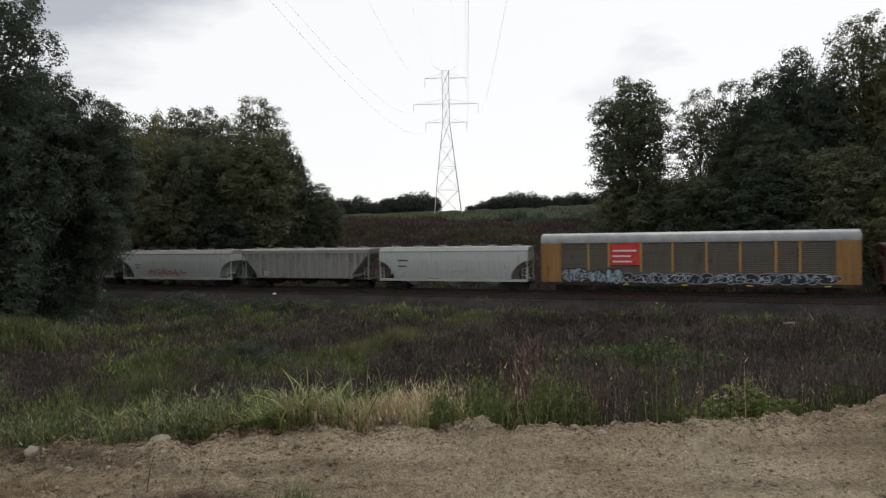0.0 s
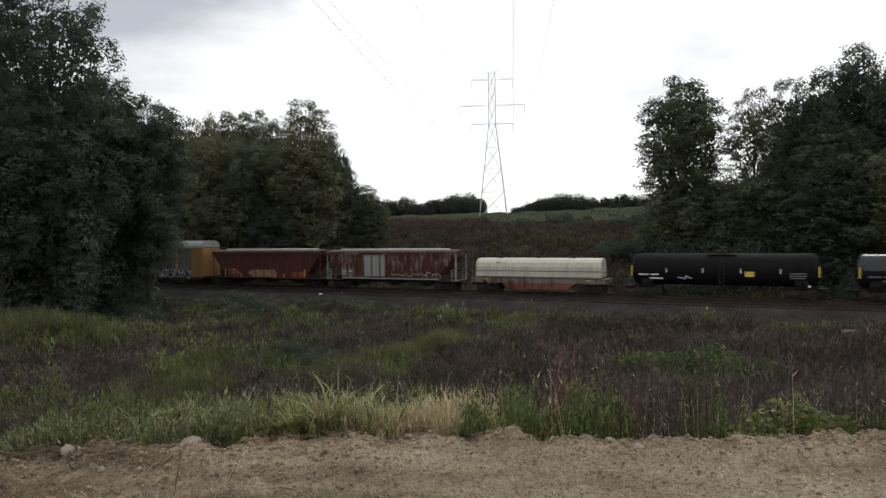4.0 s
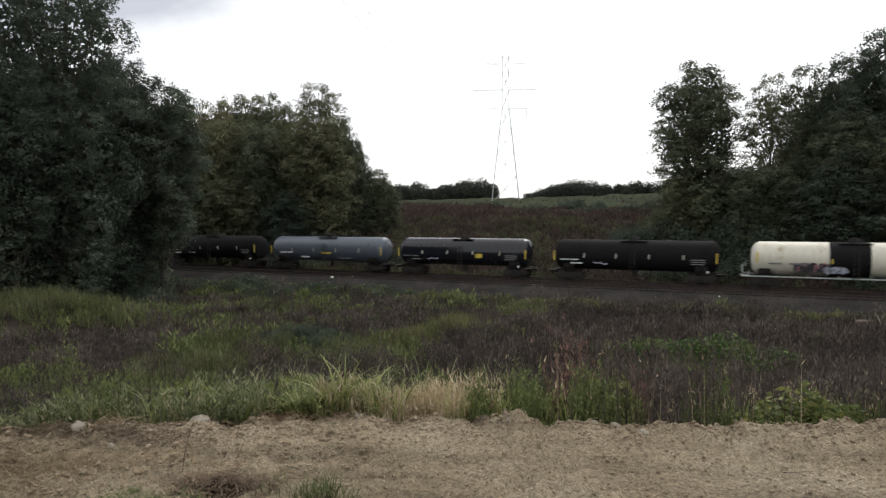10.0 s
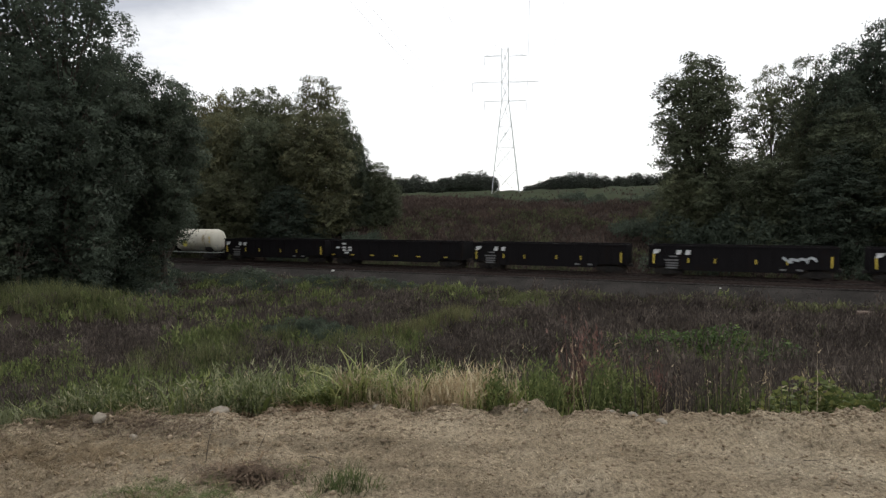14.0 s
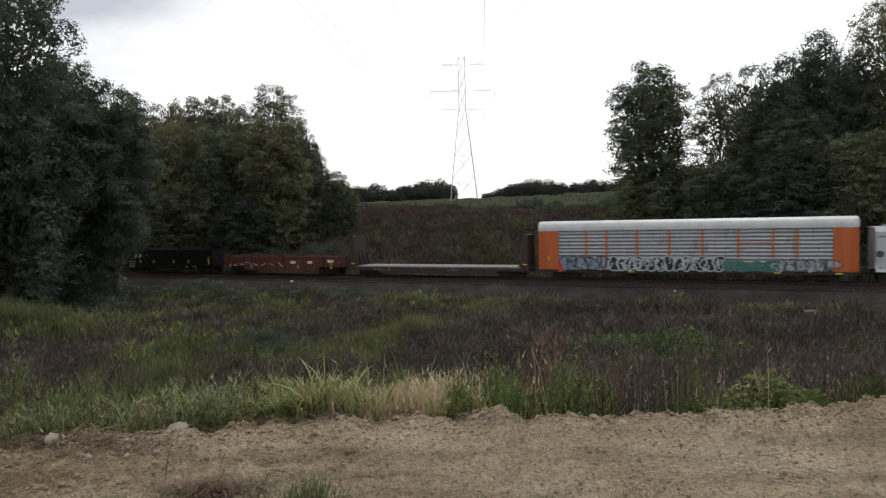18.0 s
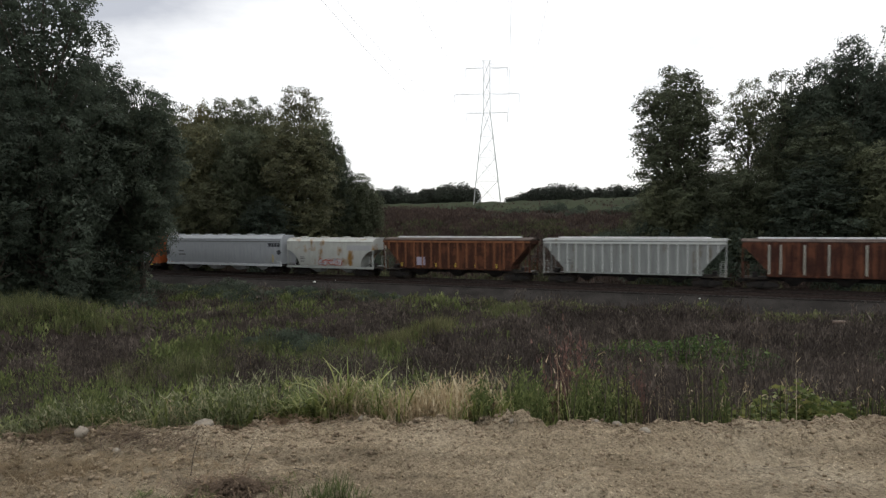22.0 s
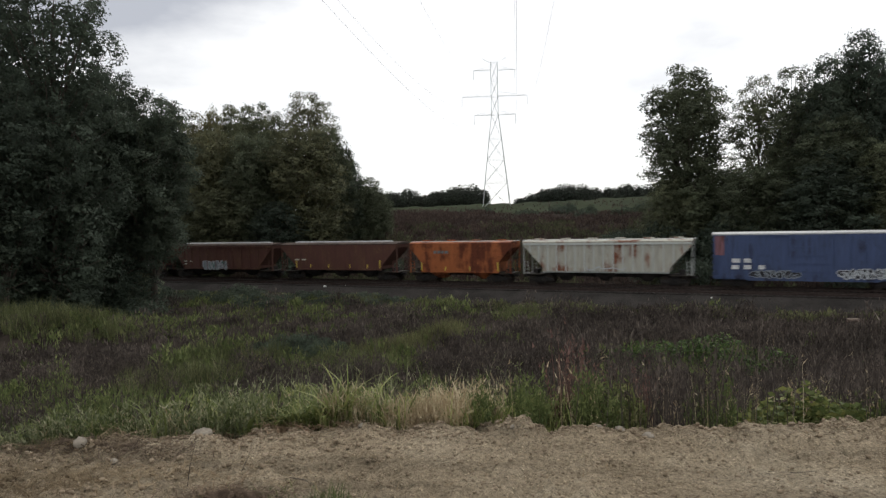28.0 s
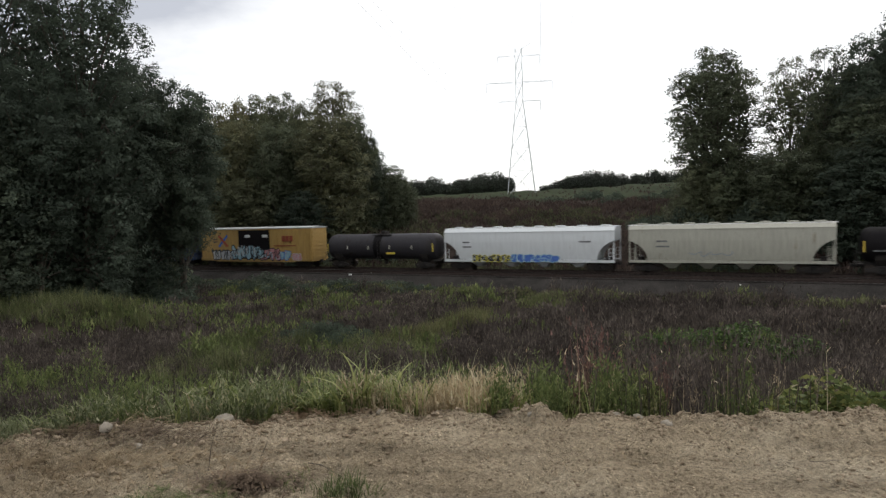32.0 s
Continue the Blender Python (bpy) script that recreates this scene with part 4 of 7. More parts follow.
hopper(-63.2, 17.3, "grey covered hopper car at the head of the passing cars", GREY_P, "smooth", bays=3, hatch="round")
car = hopper(-44.26, 17.25, "white smooth-sided covered hopper with red scrawl", WHITE_P, "smooth", eave=4.35, low=1.15, bays=3, hatch="round", roof=GREY_P)
scribble(car, 4.2, 10.4, 1.25, 2.4, -1.56, 3, "red", 0.1)
scribble(car, 4.6, 9.4, 1.25, 2.0, -1.56, 8, "red", 0.07)
bars(car, 2.2, 2.6, -1.57, [(0, 0, 0.9), (0, -0.35, 0.7)], GREY_MARK)
car = hopper(-25.39, 17.1, "weathered grey ribbed covered hopper car", GREY_P, "ribbed", 17, eave=4.35, hatch="round", rib_mat=LIGHT_GREY_P)
bars(car, 3.2, 1.8, -1.6, [(0, 0, 0.8), (0, -0.3, 0.6)], WHITE_MARK, size=0.1)
car = hopper(-6.98, 16.69, "white smooth-sided covered hopper car with pale hatches", WHITE_P, "smooth", eave=4.45, low=1.25, bays=3, hatch="round", roof=LIGHT_GREY_P)
bars(car, 2.3, 3.1, -1.57, [(0, 0, 1.2), (0, -0.62, 1.0)], DARK_MARK)
scribble(car, 8.6, 10.6, 1.6, 2.4, -1.56, 5, "grey", 0.05)

xs = [4.67, 6.62, 9.61, 12.46, 15.41, 18.26, 21.15, 23.06]
car = autorack(11.15, 27.72, "tall ochre autorack car with grey screens and graffiti", YELLOW_P, SCREEN_DARK, ROOF_GREY, xs, 2.05, post_mat=POST_YELLOW)
part("sign_panel", Solid().box(6.72, 9.5, -1.6, -1.56, 2.7, 4.78), RED_MARK, car, "red sign with white lettering bars")
bars(car, 6.98, 4.0, -1.602, [(0, 0, 2.25), (0, -0.52, 1.7), (0, -1.04, 1.8)], WHITE_MARK)
graffiti(car, 2.1, 8.0, 0.95, 2.35, -1.6, 11, "grey", "black", 1.0, "pale blue and grey graffiti", ("cyan",))
graffiti(car, 7.6, 25.3, 0.95, 1.95, -1.6, 12, "black", "grey", 1.5, "dark looping graffiti", ("white",))
tapes(car, -1.6, [(8.2, 0.78, "flat", "yellow"), (13.5, 0.78, "flat", "yellow"), (19, 0.78, "flat", "yellow"), (25.2, 0.78, "flat", "yellow")])

car = hopper(40.56, 16.95, "red-brown covered hopper with gold graffiti", BROWN_P, "ribbed", 13, eave=4.35, low=1.15)
part("paint_patch", Solid().box(2.8, 4.7, -1.515, -1.5, 1.2, 2.1), BROWN_MARK, car)
part("paint_patch", Solid().box(12.7, 14.75, -1.515, -1.5, 1.25, 1.9), BROWN_MARK, car)
bars(car, 3.0, 1.9, -1.52, [(0, 0.1, 0.9), (0.1, -0.25, 0.5), (1.3, -0.25, 0.4)], PALE_TAPE, size=0.13)
graffiti(car, 6.3, 10.2, 1.2, 2.15, -1.6, 21, "gold", "gold", 1.3, "gold graffiti")
tapes(car, -1.6, [(2.25, 1.3, "tall", "yellow"), (4.8, 1.2, "short", "yellow"), (8.2, 1.2, "short", "yellow"), (11.6, 1.2, "short", "yellow"), (14.7, 1.25, "tall", "yellow")])

car = hopper(58.46, 16.79, "brown ribbed covered hopper with bleached panel", PATCHY_P, "ribbed", 15, eave=4.3, low=1.35, sill=LIGHT_GREY_P)
part("bleached_panel", Solid().box(5.0, 7.9, -1.53, -1.5, 1.5, 4.0), LIGHT_GREY_P, car)
scribble(car, 8.6, 15.0, 1.5, 2.1, -1.6, 4, "lilac", 0.07)
bars(car, 2.2, 2.0, -1.6, [(0, 0, 0.5), (0.9, 0, 0.5), (0, -0.3, 0.6)], PALE_TAPE, size=0.14)

# coil car with a rounded hood
car = begin("coil_car", 76.93, 14.44, "ivory hooded coil car with a rusty red frame", "coil car")
for a, e in ((0.62, 3.9), (3.94, 10.5), (10.54, 13.84)):
    part("hood", Solid().along([(-1.42, 1.75), (1.42, 1.75), (1.42, 2.75), (1.25, 3.2), (0.85, 3.5), (0.3, 3.62), (-0.3, 3.62), (-0.85, 3.5), (-1.25, 3.2), (-1.42, 2.75)], a, e), HOOD, car)
part("hood_lip", Solid().box(0.55, 13.9, -1.48, 1.48, 1.62, 1.76), COIL_GREY, car)
part("hood_lip", Solid().box(0.6, 13.86, -1.45, -1.41, 2.28, 2.36), COIL_GREY, car)
for x in (3.0, 7.2, 10.9):
    part("lifting_bracket", Solid().box(x - 0.12, x + 0.12, -0.35, 0.35, 3.6, 3.85).rod((x, -0.9, 3.3), (x, 0.9, 3.3), 0.05), BLACK_STEEL, car)
part("trough_frame", Solid().plate([(0.05, 1.1), (0.05, 1.55), (14.39, 1.55), (14.39, 1.1)][::-1], -1.45, 1.45), COIL_GREY, car)
part("belly_frame", Solid().plate([(3.4, 1.1), (4.4, 0.45), (10.4, 0.45), (11.3, 1.1)], -1.4, 1.4), COIL_RED, car, "faded red belly frame")
for i in range(12):
    part("frame_rib", Solid().box(4.6 + i * 0.48, 4.68 + i * 0.48, -1.46, -1.4, 0.5, 1.1), COIL_RED, car)
tapes(car, -1.5, [(1.7, 1.4, "flat", "yellow"), (12.6, 1.35, "flat", "yellow")])
for x in (0.2, 14.2):
    for sy in (-1.4, 1.4):
        part("corner_rail", Solid().rod((x, sy, 1.1), (x, sy, 2.3), 0.03).rod((x - 0.2, sy, 2.3), (x + 0.2, sy, 2.3), 0.03), COIL_GREY, car)
running_gear(car, 14.44)

TAPE_ROW = lambda L, c, z=2.35: [(0.55, z - 0.3, "tall", c), (L * 0.22, z, "short", "pale"), (L * 0.41, z, "short", "pale"), (L * 0.6, z, "short", "pale"), (L * 0.79, z, "short", "pale"), (L - 0.55, z - 0.3, "tall", c)]


def black_tank(u, L, label, paint, seed, placard=None):
    car = tank(u, L, label, paint, rails=False)
    tapes(car, -1.535, TAPE_ROW(L, "yellow"))
    rs = random.Random(seed)
    bars(car, 1.2, 2.1, -1.5, [(0, 0, 0.9), (1.1, 0, 0.7), (1.0, -0.35, 1.2)], WHITE_MARK if rs.random() < 0.35 else GREY_MARK, size=0.12)
    bars(car, L - 2.8, 2.1, -1.5, [(0, 0.2, 1.3), (0, 0, 1.3), (0, -0.2, 1.2)], GREY_MARK, size=0.1)
    scribble(car, L * 0.27, L * 0.27 + 1.4, 1.7, 2.1, -1.46, seed, "lilac", 0.09, 3)
    if placard:
        part("placard", Solid().box(L * placard, L * placard + 0.75, -1.53, -1.5, 2.05, 2.5), YELLOW_TAPE, car, "yellow placard")
    part("placard", Solid().rod((L - 1.3, -1.5, 1.25), (L - 1.3, -1.46, 1.25), 0.12, 8), WHITE_MARK, car)
    return car


black_tank(93.21, 16.85, "dull black tank car with reflector stripes", TANK_DULL, 1, 0.62)
black_tank(111.91, 16.66, "glossy black tank car reflecting the sky", TANK_GLOSS, 2, 0.64)
black_tank(130.25, 15.99, "dull black tank car with faded lettering", TANK_DULL, 3, 0.66)
black_tank(148.53, 16.86, "dusty black tank car with grey marks", TANK_DULL, 4)
car = tank(167.11, 17.15, "blue-grey tank car with a railed top platform", TANK_BLUE, dome="rail")
tapes(car, -1.535, TAPE_ROW(17.15, "yellow"))
part("placard", Solid().box(8.2, 9.6, -1.53, -1.5, 2.1, 2.3), YELLOW_TAPE, car, "yellow placard")
bars(car, 1.9, 2.1, -1.5, [(0, 0, 1.0), (1.15, 0, 0.8), (3.3, -0.5, 1.2)], WHITE_MARK, size=0.17)
scribble(car, 10.5, 12.4, 1.5, 1.8, -1.42, 8, "grey", 0.07)
black_tank(185.55, 16.18, "glossy black tank car reflecting grey sky", TANK_GLOSS, 6, 0.62)
black_tank(203.75, 16.39, "dull black tank car with scuffed sides", TANK_DULL, 7)
car = tank(221.63, 17.54, "ivory tank car with a black middle band", TANK_WHITE, TANK_DULL, rails=True, rail_mat=WHITE_P, lip=0.75)
graffiti(car, 4.2, 6.6, 1.5, 2.35, -1.46, 31, "black", "black", 0.9, "dark graffiti", ("pink",))
graffiti(car, 6.4, 8.4, 1.4, 2.1, -1.52, 32, "grey", "black", 0.8, "grey graffiti", ("lilac",))
bars(car, 2.2, 2.15, -1.5, [(0, 0, 1.0), (1.6, 0, 1.6)], GREY_MARK, size=0.14)
part("paint_stain", Solid().rod((11.7, -1.5, 2.15), (11.7, -1.47, 2.15), 0.4, 12), SPRAY["yellow"], car, "yellow stain")
tapes(car, -1.54, [(1.3, 2.3, "tall", "yellow"), (7.1, 2.3, "short", "yellow"), (16.2, 2.3, "tall", "yellow")])


def logo(car, x, z, L):
    """A running horse mark and two letters, kept as plain slanted shapes."""
    s = Solid()
    s.plate([(x, z), (x + 0.5, z + 0.12), (x + 0.75, z + 0.45), (x + 0.1, z + 0.45)], -1.63, -1.61)
    part("emblem", s, WHITE_MARK, car, "white emblem")
    for ox, w in ((2.1, 0.42), (2.9, 0.42)):
        part("emblem", Solid().plate([(x + ox, z), (x + ox + w, z), (x + ox + w + 0.1, z + 0.42), (x + ox + 0.1, z + 0.42)], -1.63, -1.61), WHITE_MARK, car)
    bars(car, x + 1.1, z - 0.45, -1.61, [(0.4, 0.2, 0.7), (0, -0.15, 1.25), (0.1, -0.42, 1.1), (0.1, -0.65, 1.1), (0.1, -0.88, 1.0)], GREY_MARK, size=0.14)


for u, L, blob in ((240.54, 16.03, False), (275.96, 16.31, False), (294.3, 15.74, True), (312.19, 15.58, False)):
    car = gondola(u, L, "black steel gondola car with white emblem and yellow stripes" if not blob else "black steel gondola car with white emblem and pale blot", GONDOLA_BLACK)
    logo(car, 0.4, 2.1, L)
    tapes(car, -1.61, [(0.5, 1.2, "tall", "yellow"), (3.6, 1.35, "short", "yellow"), (5.9, 1.35, "short", "yellow"), (9.3, 1.35, "short", "yellow"), (11.8, 1.35, "short", "yellow"), (L - 0.55, 1.2, "tall", "yellow")])
    bars(car, 11.2, 0.85, -1.61, [(0, 0, 0.5), (1.3, 0, 0.5)], GREY_MARK)
    if blob:
        scribble(car, 11.6, 14.0, 1.5, 2.1, -1.61, 77, "white", 0.22, 3)
car = gondola(257.37, 17.35, "black steel gondola car with small yellow dashes", GONDOLA_BLACK)
bars(car, 0.9, 1.7, -1.61, [(0, 0.3, 0.5), (0.9, 0.3, 0.5), (1.7, 0.3, 0.5), (0.9, 0.75, 0.5), (0.9, 0, 0.5), (1.7, 0, 0.5), (1.2, -0.3, 0.6)], WHITE_MARK, size=0.2)
tapes(car, -1.61, [(x, 1.2, "flat", "yellow") for x in (0.5, 3.2, 5.9, 9.1, 12.0, 15.4)])
car = gondola(329.6, 16.47, "rusty red gondola car with pale graffiti strokes", GONDOLA_RED, 2.15, 0.55, 16)
for i, x in enumerate((1.4, 2.4, 3.3, 4.4, 5.6, 6.8, 8.1)):
    scribble(car, x, x + 0.9, 1.0, 1.7, -1.61, 60 + i, ("white", "lilac", "pink")[i % 3], 0.1, 1.2)
bars(car, 9.6, 1.2, -1.61, [(0.3, 0.2, 0.7), (2.7, 0.2, 0.6), (5.4, 0.35, 0.8)], WHITE_MARK, size=0.3)
tapes(car, -1.61, [(1.0, 0.9, "short", "yellow"), (4.2, 0.8, "short", "yellow"), (10.9, 0.8, "short", "yellow"), (15.5, 0.8, "tall", "yellow")])

# bulkhead flat car
L = 20.91
car = begin("bulkhead_flat_car", 347.55, L, "empty bulkhead flat car with weathered timber deck", "flat car")
part("side_sill", Solid().plate([(0.1, 0.75), (3.2, 0.75), (4.0, 0.4), (L - 4.0, 0.4), (L - 3.2, 0.75), (L - 0.1, 0.75), (L - 0.1, 1.05), (0.1, 1.05)], -1.46, 1.46), FLAT_P, car)
for i in range(36):
    x = 0.9 + i * (L - 1.8) / 36
    part("deck_board", Solid().box(x, x + (L - 1.8) / 36 - 0.03, -1.5, 1.5, 1.05, 1.2), DECK_P, car)
for x0, sx in ((0.1, 1), (L - 0.1, -1)):
    for y in (-1.4, -0.47, 0.47, 1.4):
        a, e = sorted((x0, x0 + sx * 0.32))
        part("bulkhead_post", Solid().box(a, e, y - 0.1, y + 0.1, 1.05, 4.4), FLAT_P, car)
        part("bulkhead_brace", Solid().plate(([(x0 + sx * 0.3, 1.2), (x0 + sx * 1.0, 1.2), (x0 + sx * 0.3, 3.6)] if sx > 0 else [(x0 + sx * 1.0, 1.2), (x0 + sx * 0.3, 1.2), (x0 + sx * 0.3, 3.6)]), y - 0.05, y + 0.05), FLAT_P, car)
    a, e = sorted((x0 + sx * 0.32, x0 + sx * 0.42))
    part("bulkhead_wall", Solid().box(a, e, -1.5, 1.5, 1.1, 4.4), FLAT_P, car)
    part("bulkhead_rail", Solid().box(min(x0, x0 + sx * 0.44), max(x0, x0 + sx * 0.44), -1.52, 1.52, 4.4, 4.52), FLAT_P, car)
for i in range(11):
    part("stake_pocket", Solid().box(1.6 + i * 1.77, 1.78 + i * 1.77, -1.56, -1.46, 0.7, 1.02), FLAT_P, car)
bars(car, 3.0, 0.75, -1.47, [(0, 0, 1.2), (1.8, 0, 0.5), (9, 0, 1.2)], GREY_MARK, size=0.12)
tapes(car, -1.56, [(0.4, 1.4, "flat", "yellow"), (L - 0.4, 1.4, "flat", "yellow")])
running_gear(car, L, 2.1)

xs = [4.77, 6.73, 9.59, 12.5, 15.41, 18.41, 21.25, 23.15]
car = autorack(369.55, 27.8, "tall orange autorack car with pale screens and graffiti", RACK_ORANGE_P, SCREEN_LIGHT, ROOF_WHITE, xs, 2.2)
part("screen_stripe", Solid().box(18.6, 21.1, -1.53, -1.51, 3.5, 3.62), SPRAY["pink"], car)
graffiti(car, 2.1, 6.8, 0.95, 2.35, -1.6, 41, "grey", "black", 1.1, "blue-grey graffiti", ("blue",))
graffiti(car, 6.8, 17.4, 0.95, 2.35, -1.6, 42, "black", "white", 1.15, "black and white bubble graffiti", ("white",))
graffiti(car, 17.0, 20.8, 0.95, 1.9, -1.605, 43, "teal", "teal", 1.6, "dark green graffiti", ("teal",))
graffiti(car, 20.8, 25.9, 0.95, 2.1, -1.6, 44, "grey", "black", 0.9, "grey graffiti", ("white",))
part("red_stain", Solid().box(2.0, 2.4, -1.63, -1.62, 0.75, 1.6), RED_MARK, car)
tapes(car, -1.63, [(1.0, 1.9, "short", "yellow"), (9, 0.8, "flat", "yellow"), (21.6, 0.8, "flat", "yellow"), (26.3, 0.8, "flat", "yellow")])

car = hopper(398.59, 18.89, "pale grey full-side covered hopper car", PALE_P, "full", eave=4.4, low=1.3, bays=4, hatch="round", sill=WHITE_P3)
# flat dark discs on the closed side paint the shade inside round end holes
part("end_hole_shade", Solid().rod((0.28, -1.56, 2.55), (0.28, -1.52, 2.55), 0.3, 14), DARK_MARK, car)
part("end_hole_shade", Solid().rod((18.6, -1.56, 2.75), (18.6, -1.52, 2.75), 0.3, 14), DARK_MARK, car)
part("top_stripe", Solid().box(0.1, 18.8, -1.53, -1.5, 4.02, 4.1), GREY_MARK, car)
for i in range(4):
    part("emblem", Solid().box(17.0 + i * 0.46, 17.36 + i * 0.46, -1.56, -1.53, 3.42, 3.9), DARK_MARK, car, "dark emblem block")
bars(car, 2.2, 2.7, -1.57, [(0, 0, 0.9), (0, -0.45, 1.2)], GREY_MARK)
tapes(car, -1.57, [(17.7, 1.5, "tall", "yellow")])

car = hopper(418.41, 12.1, "short white covered hopper stained with yellow rust", STAIN_P, "smooth", eave=4.4, low=1.25, bays=2, hatch="round", sill=WHITE_P)
part("paint_patch", Solid().box(8.6, 11.9, -1.57, -1.555, 3.1, 3.7), WHITE_P2, car)
graffiti(car, 4.6, 7.9, 1.3, 2.1, -1.53, 51, "white", "red", 0.8, "thin graffiti", ("grey",))
bars(car, 2.0, 2.0, -1.56, [(0, 0.2, 0.6), (0, 0, 0.7), (0, -0.3, 0.6)], GREY_MARK, size=0.1)

car = hopper(431.88, 17.26, "rust-red ribbed covered hopper car", RUST_P, "ribbed", 16, eave=4.4, low=1.35, rib_mat=RIB_ORANGE)
tapes(car, -1.6, [(x, 1.45, "short", "yellow") for x in (2.4, 3.9, 6.6, 8.9, 11.2, 13.6)])
part("bleached_panel", Solid().box(4.2, 5.2, -1.53, -1.5, 1.6, 2.5), SPRAY["lilac"], car)
car = hopper(450.49, 17.19, "light grey ribbed covered hopper car", SHEET_GREY, "ribbed", 19, eave=4.4, low=1.3, rib_mat=RIB_PALE, sill=LIGHT_GREY_P)
bars(car, 2.2, 2.1, -1.6, [(0, 0, 0.9), (0, 0.3, 0.7)], GREY_MARK, size=0.1)
car = hopper(468.92, 16.42, "rusted covered hopper with pale ribs", RUST2_P, "ribbed", 0, eave=4.4, low=1.4)
pale = Solid().box(-0.07, 0.07, -0.09, 0.0, 1.5, 4.12).mesh("rib", CREAM_P)
dark_rib = Solid().box(-0.07, 0.07, -0.09, 0.0, 1.5, 4.12).mesh("rib", RUST2_P)
for i in range(14):
    placed("rib", pale if i in (0, 1, 3, 5, 8, 10, 11, 13) else dark_rib, car, pose(2.2 + i * 0.925, -1.5, 0))
car = hopper(487.02, 17.06, "white covered hopper breaking into brown rust", WHITE_RUST_P, "ribbed", 13, eave=4.35, low=1.35, rib_mat=RUST2_P, sill=GREY_P)
graffiti(car, 5.3, 8.8, 1.4, 2.35, -1.6, 52, "black", "white", 0.85, "black and white graffiti", ("white",))
graffiti(car, 10.6, 15.2, 1.4, 2.2, -1.6, 53, "lilac", "white", 0.9, "pale lilac graffiti", ("black",))
car = hopper(505.61, 16.67, "maroon covered hopper with a cream end panel", BROWN_P, "ribbed", 9, eave=4.35, low=1.5)
part("cream_panel", Solid().plate([(2.15, 1.55), (6.5, 1.55), (3.6, 4.05), (0.3, 4.05), (0.3, 3.85), (2.15, 1.95)], -1.6, -1.5), rusty("cream_panel_paint", (0.6, 0.42, 0.24), (0.35, 0.18, 0.08), 0.35, dark=0.3), car, "slanted cream panel")
graffiti(car, 8.2, 10.6, 1.55, 2.5, -1.61, 54, "grey", "white", 0.8, "white graffiti", ("black",))
graffiti(car, 11.0, 14.0, 1.55, 2.3, -1.61, 55, "lilac", "grey", 0.7, "grey graffiti", ("black",))
tapes(car, -1.61, [(2.5, 1.7, "flat", "yellow"), (5.6, 1.6, "flat", "yellow"), (8.0, 1.6, "flat", "yellow"), (14.2, 1.9, "flat", "yellow")])
car = hopper(523.62, 17.18, "dull brown covered hopper with white graffiti", BROWN2_P, "ribbed", 12, eave=4.3, low=1.35)
graffiti(car, 5.6, 9.8, 1.15, 2.3, -1.61, 56, "grey", "white", 0.85, "white graffiti", ("teal",))
bars(car, 2.3, 1.8, -1.6, [(0, 0, 0.5), (0, 0.35, 0.6), (1.0, 0.35, 0.5)], PALE_TAPE, size=0.14)
car = hopper(542.2, 16.36, "plain brown covered hopper with yellow stripes", BROWN2_P, "ribbed", 0, eave=4.3, low=1.4)
bars(car, 1.9, 2.4, -1.52, [(0.2, 0, 0.6), (1.2, 0, 0.6)], PALE_TAPE, size=0.16)
tapes(car, -1.52, [(2.3, 1.5, "tall", "yellow"), (4.4, 1.5, "short", "yellow"), (7.0, 1.5, "short", "yellow"), (10.0, 1.5, "short", "yellow"), (12.4, 1.5, "short", "yellow"), (14.1, 1.5, "tall", "yellow")])
car = hopper(560.19, 11.98, "short faded orange two-bay covered hopper", ORANGE_P, "short", eave=4.3, low=1.25, bays=2, hatch="round", end_cut=1.4)
bars(car, 3.0, 3.2, -1.52, [(0, 0, 0.35), (0.45, 0, 0.35), (0.9, 0, 0.35), (1.35, 0, 0.4)], GREY_MARK, size=0.3)
tapes(car, -1.52, [(1.5, 1.3, "tall", "yellow"), (4.4, 1.35, "short", "yellow"), (7.3, 1.35, "short", "yellow"), (10.5, 1.3, "tall", "yellow")])
car = hopper(573.48, 16.5, "dirty white ribbed covered hopper with rust spots", WHITE_SPOT_P, "ribbed", 17, eave=4.35, low=1.4, hatch="round", sill=LIGHT_GREY_P, rib_mat=RIB_PALE)
scribble(car, 6.5, 10.5, 1.5, 2.0, -1.6, 9, "white", 0.1, 1.5)

car = boxcar(591.68, 15.79, "faded blue box car with graffiti along the sill", BOX_BLUE_P, ROOF_WHITE)
part("paint_patch", Solid().box(0.1, 1.0, -1.512, -1.5, 3.0, 4.75), rusty("rust_over_blue", (0.2, 0.1, 0.12), (0.14, 0.05, 0.03), 0.5), car)
bars(car, 1.6, 2.05, -1.57, [(0, 0.3, 0.7), (1.0, 0.3, 0.6), (0, -0.3, 0.6), (1.0, -0.3, 0.6), (2.2, -0.3, 0.5)], WHITE_MARK, size=0.36)
graffiti(car, 3.2, 7.0, 0.95, 1.65, -1.6, 61, "black", "grey", 0.7, "black and pale graffiti", ("grey",))
graffiti(car, 10.0, 14.0, 0.95, 1.85, -1.6, 62, "black", "white", 0.7, "white outlined graffiti", ("white",))

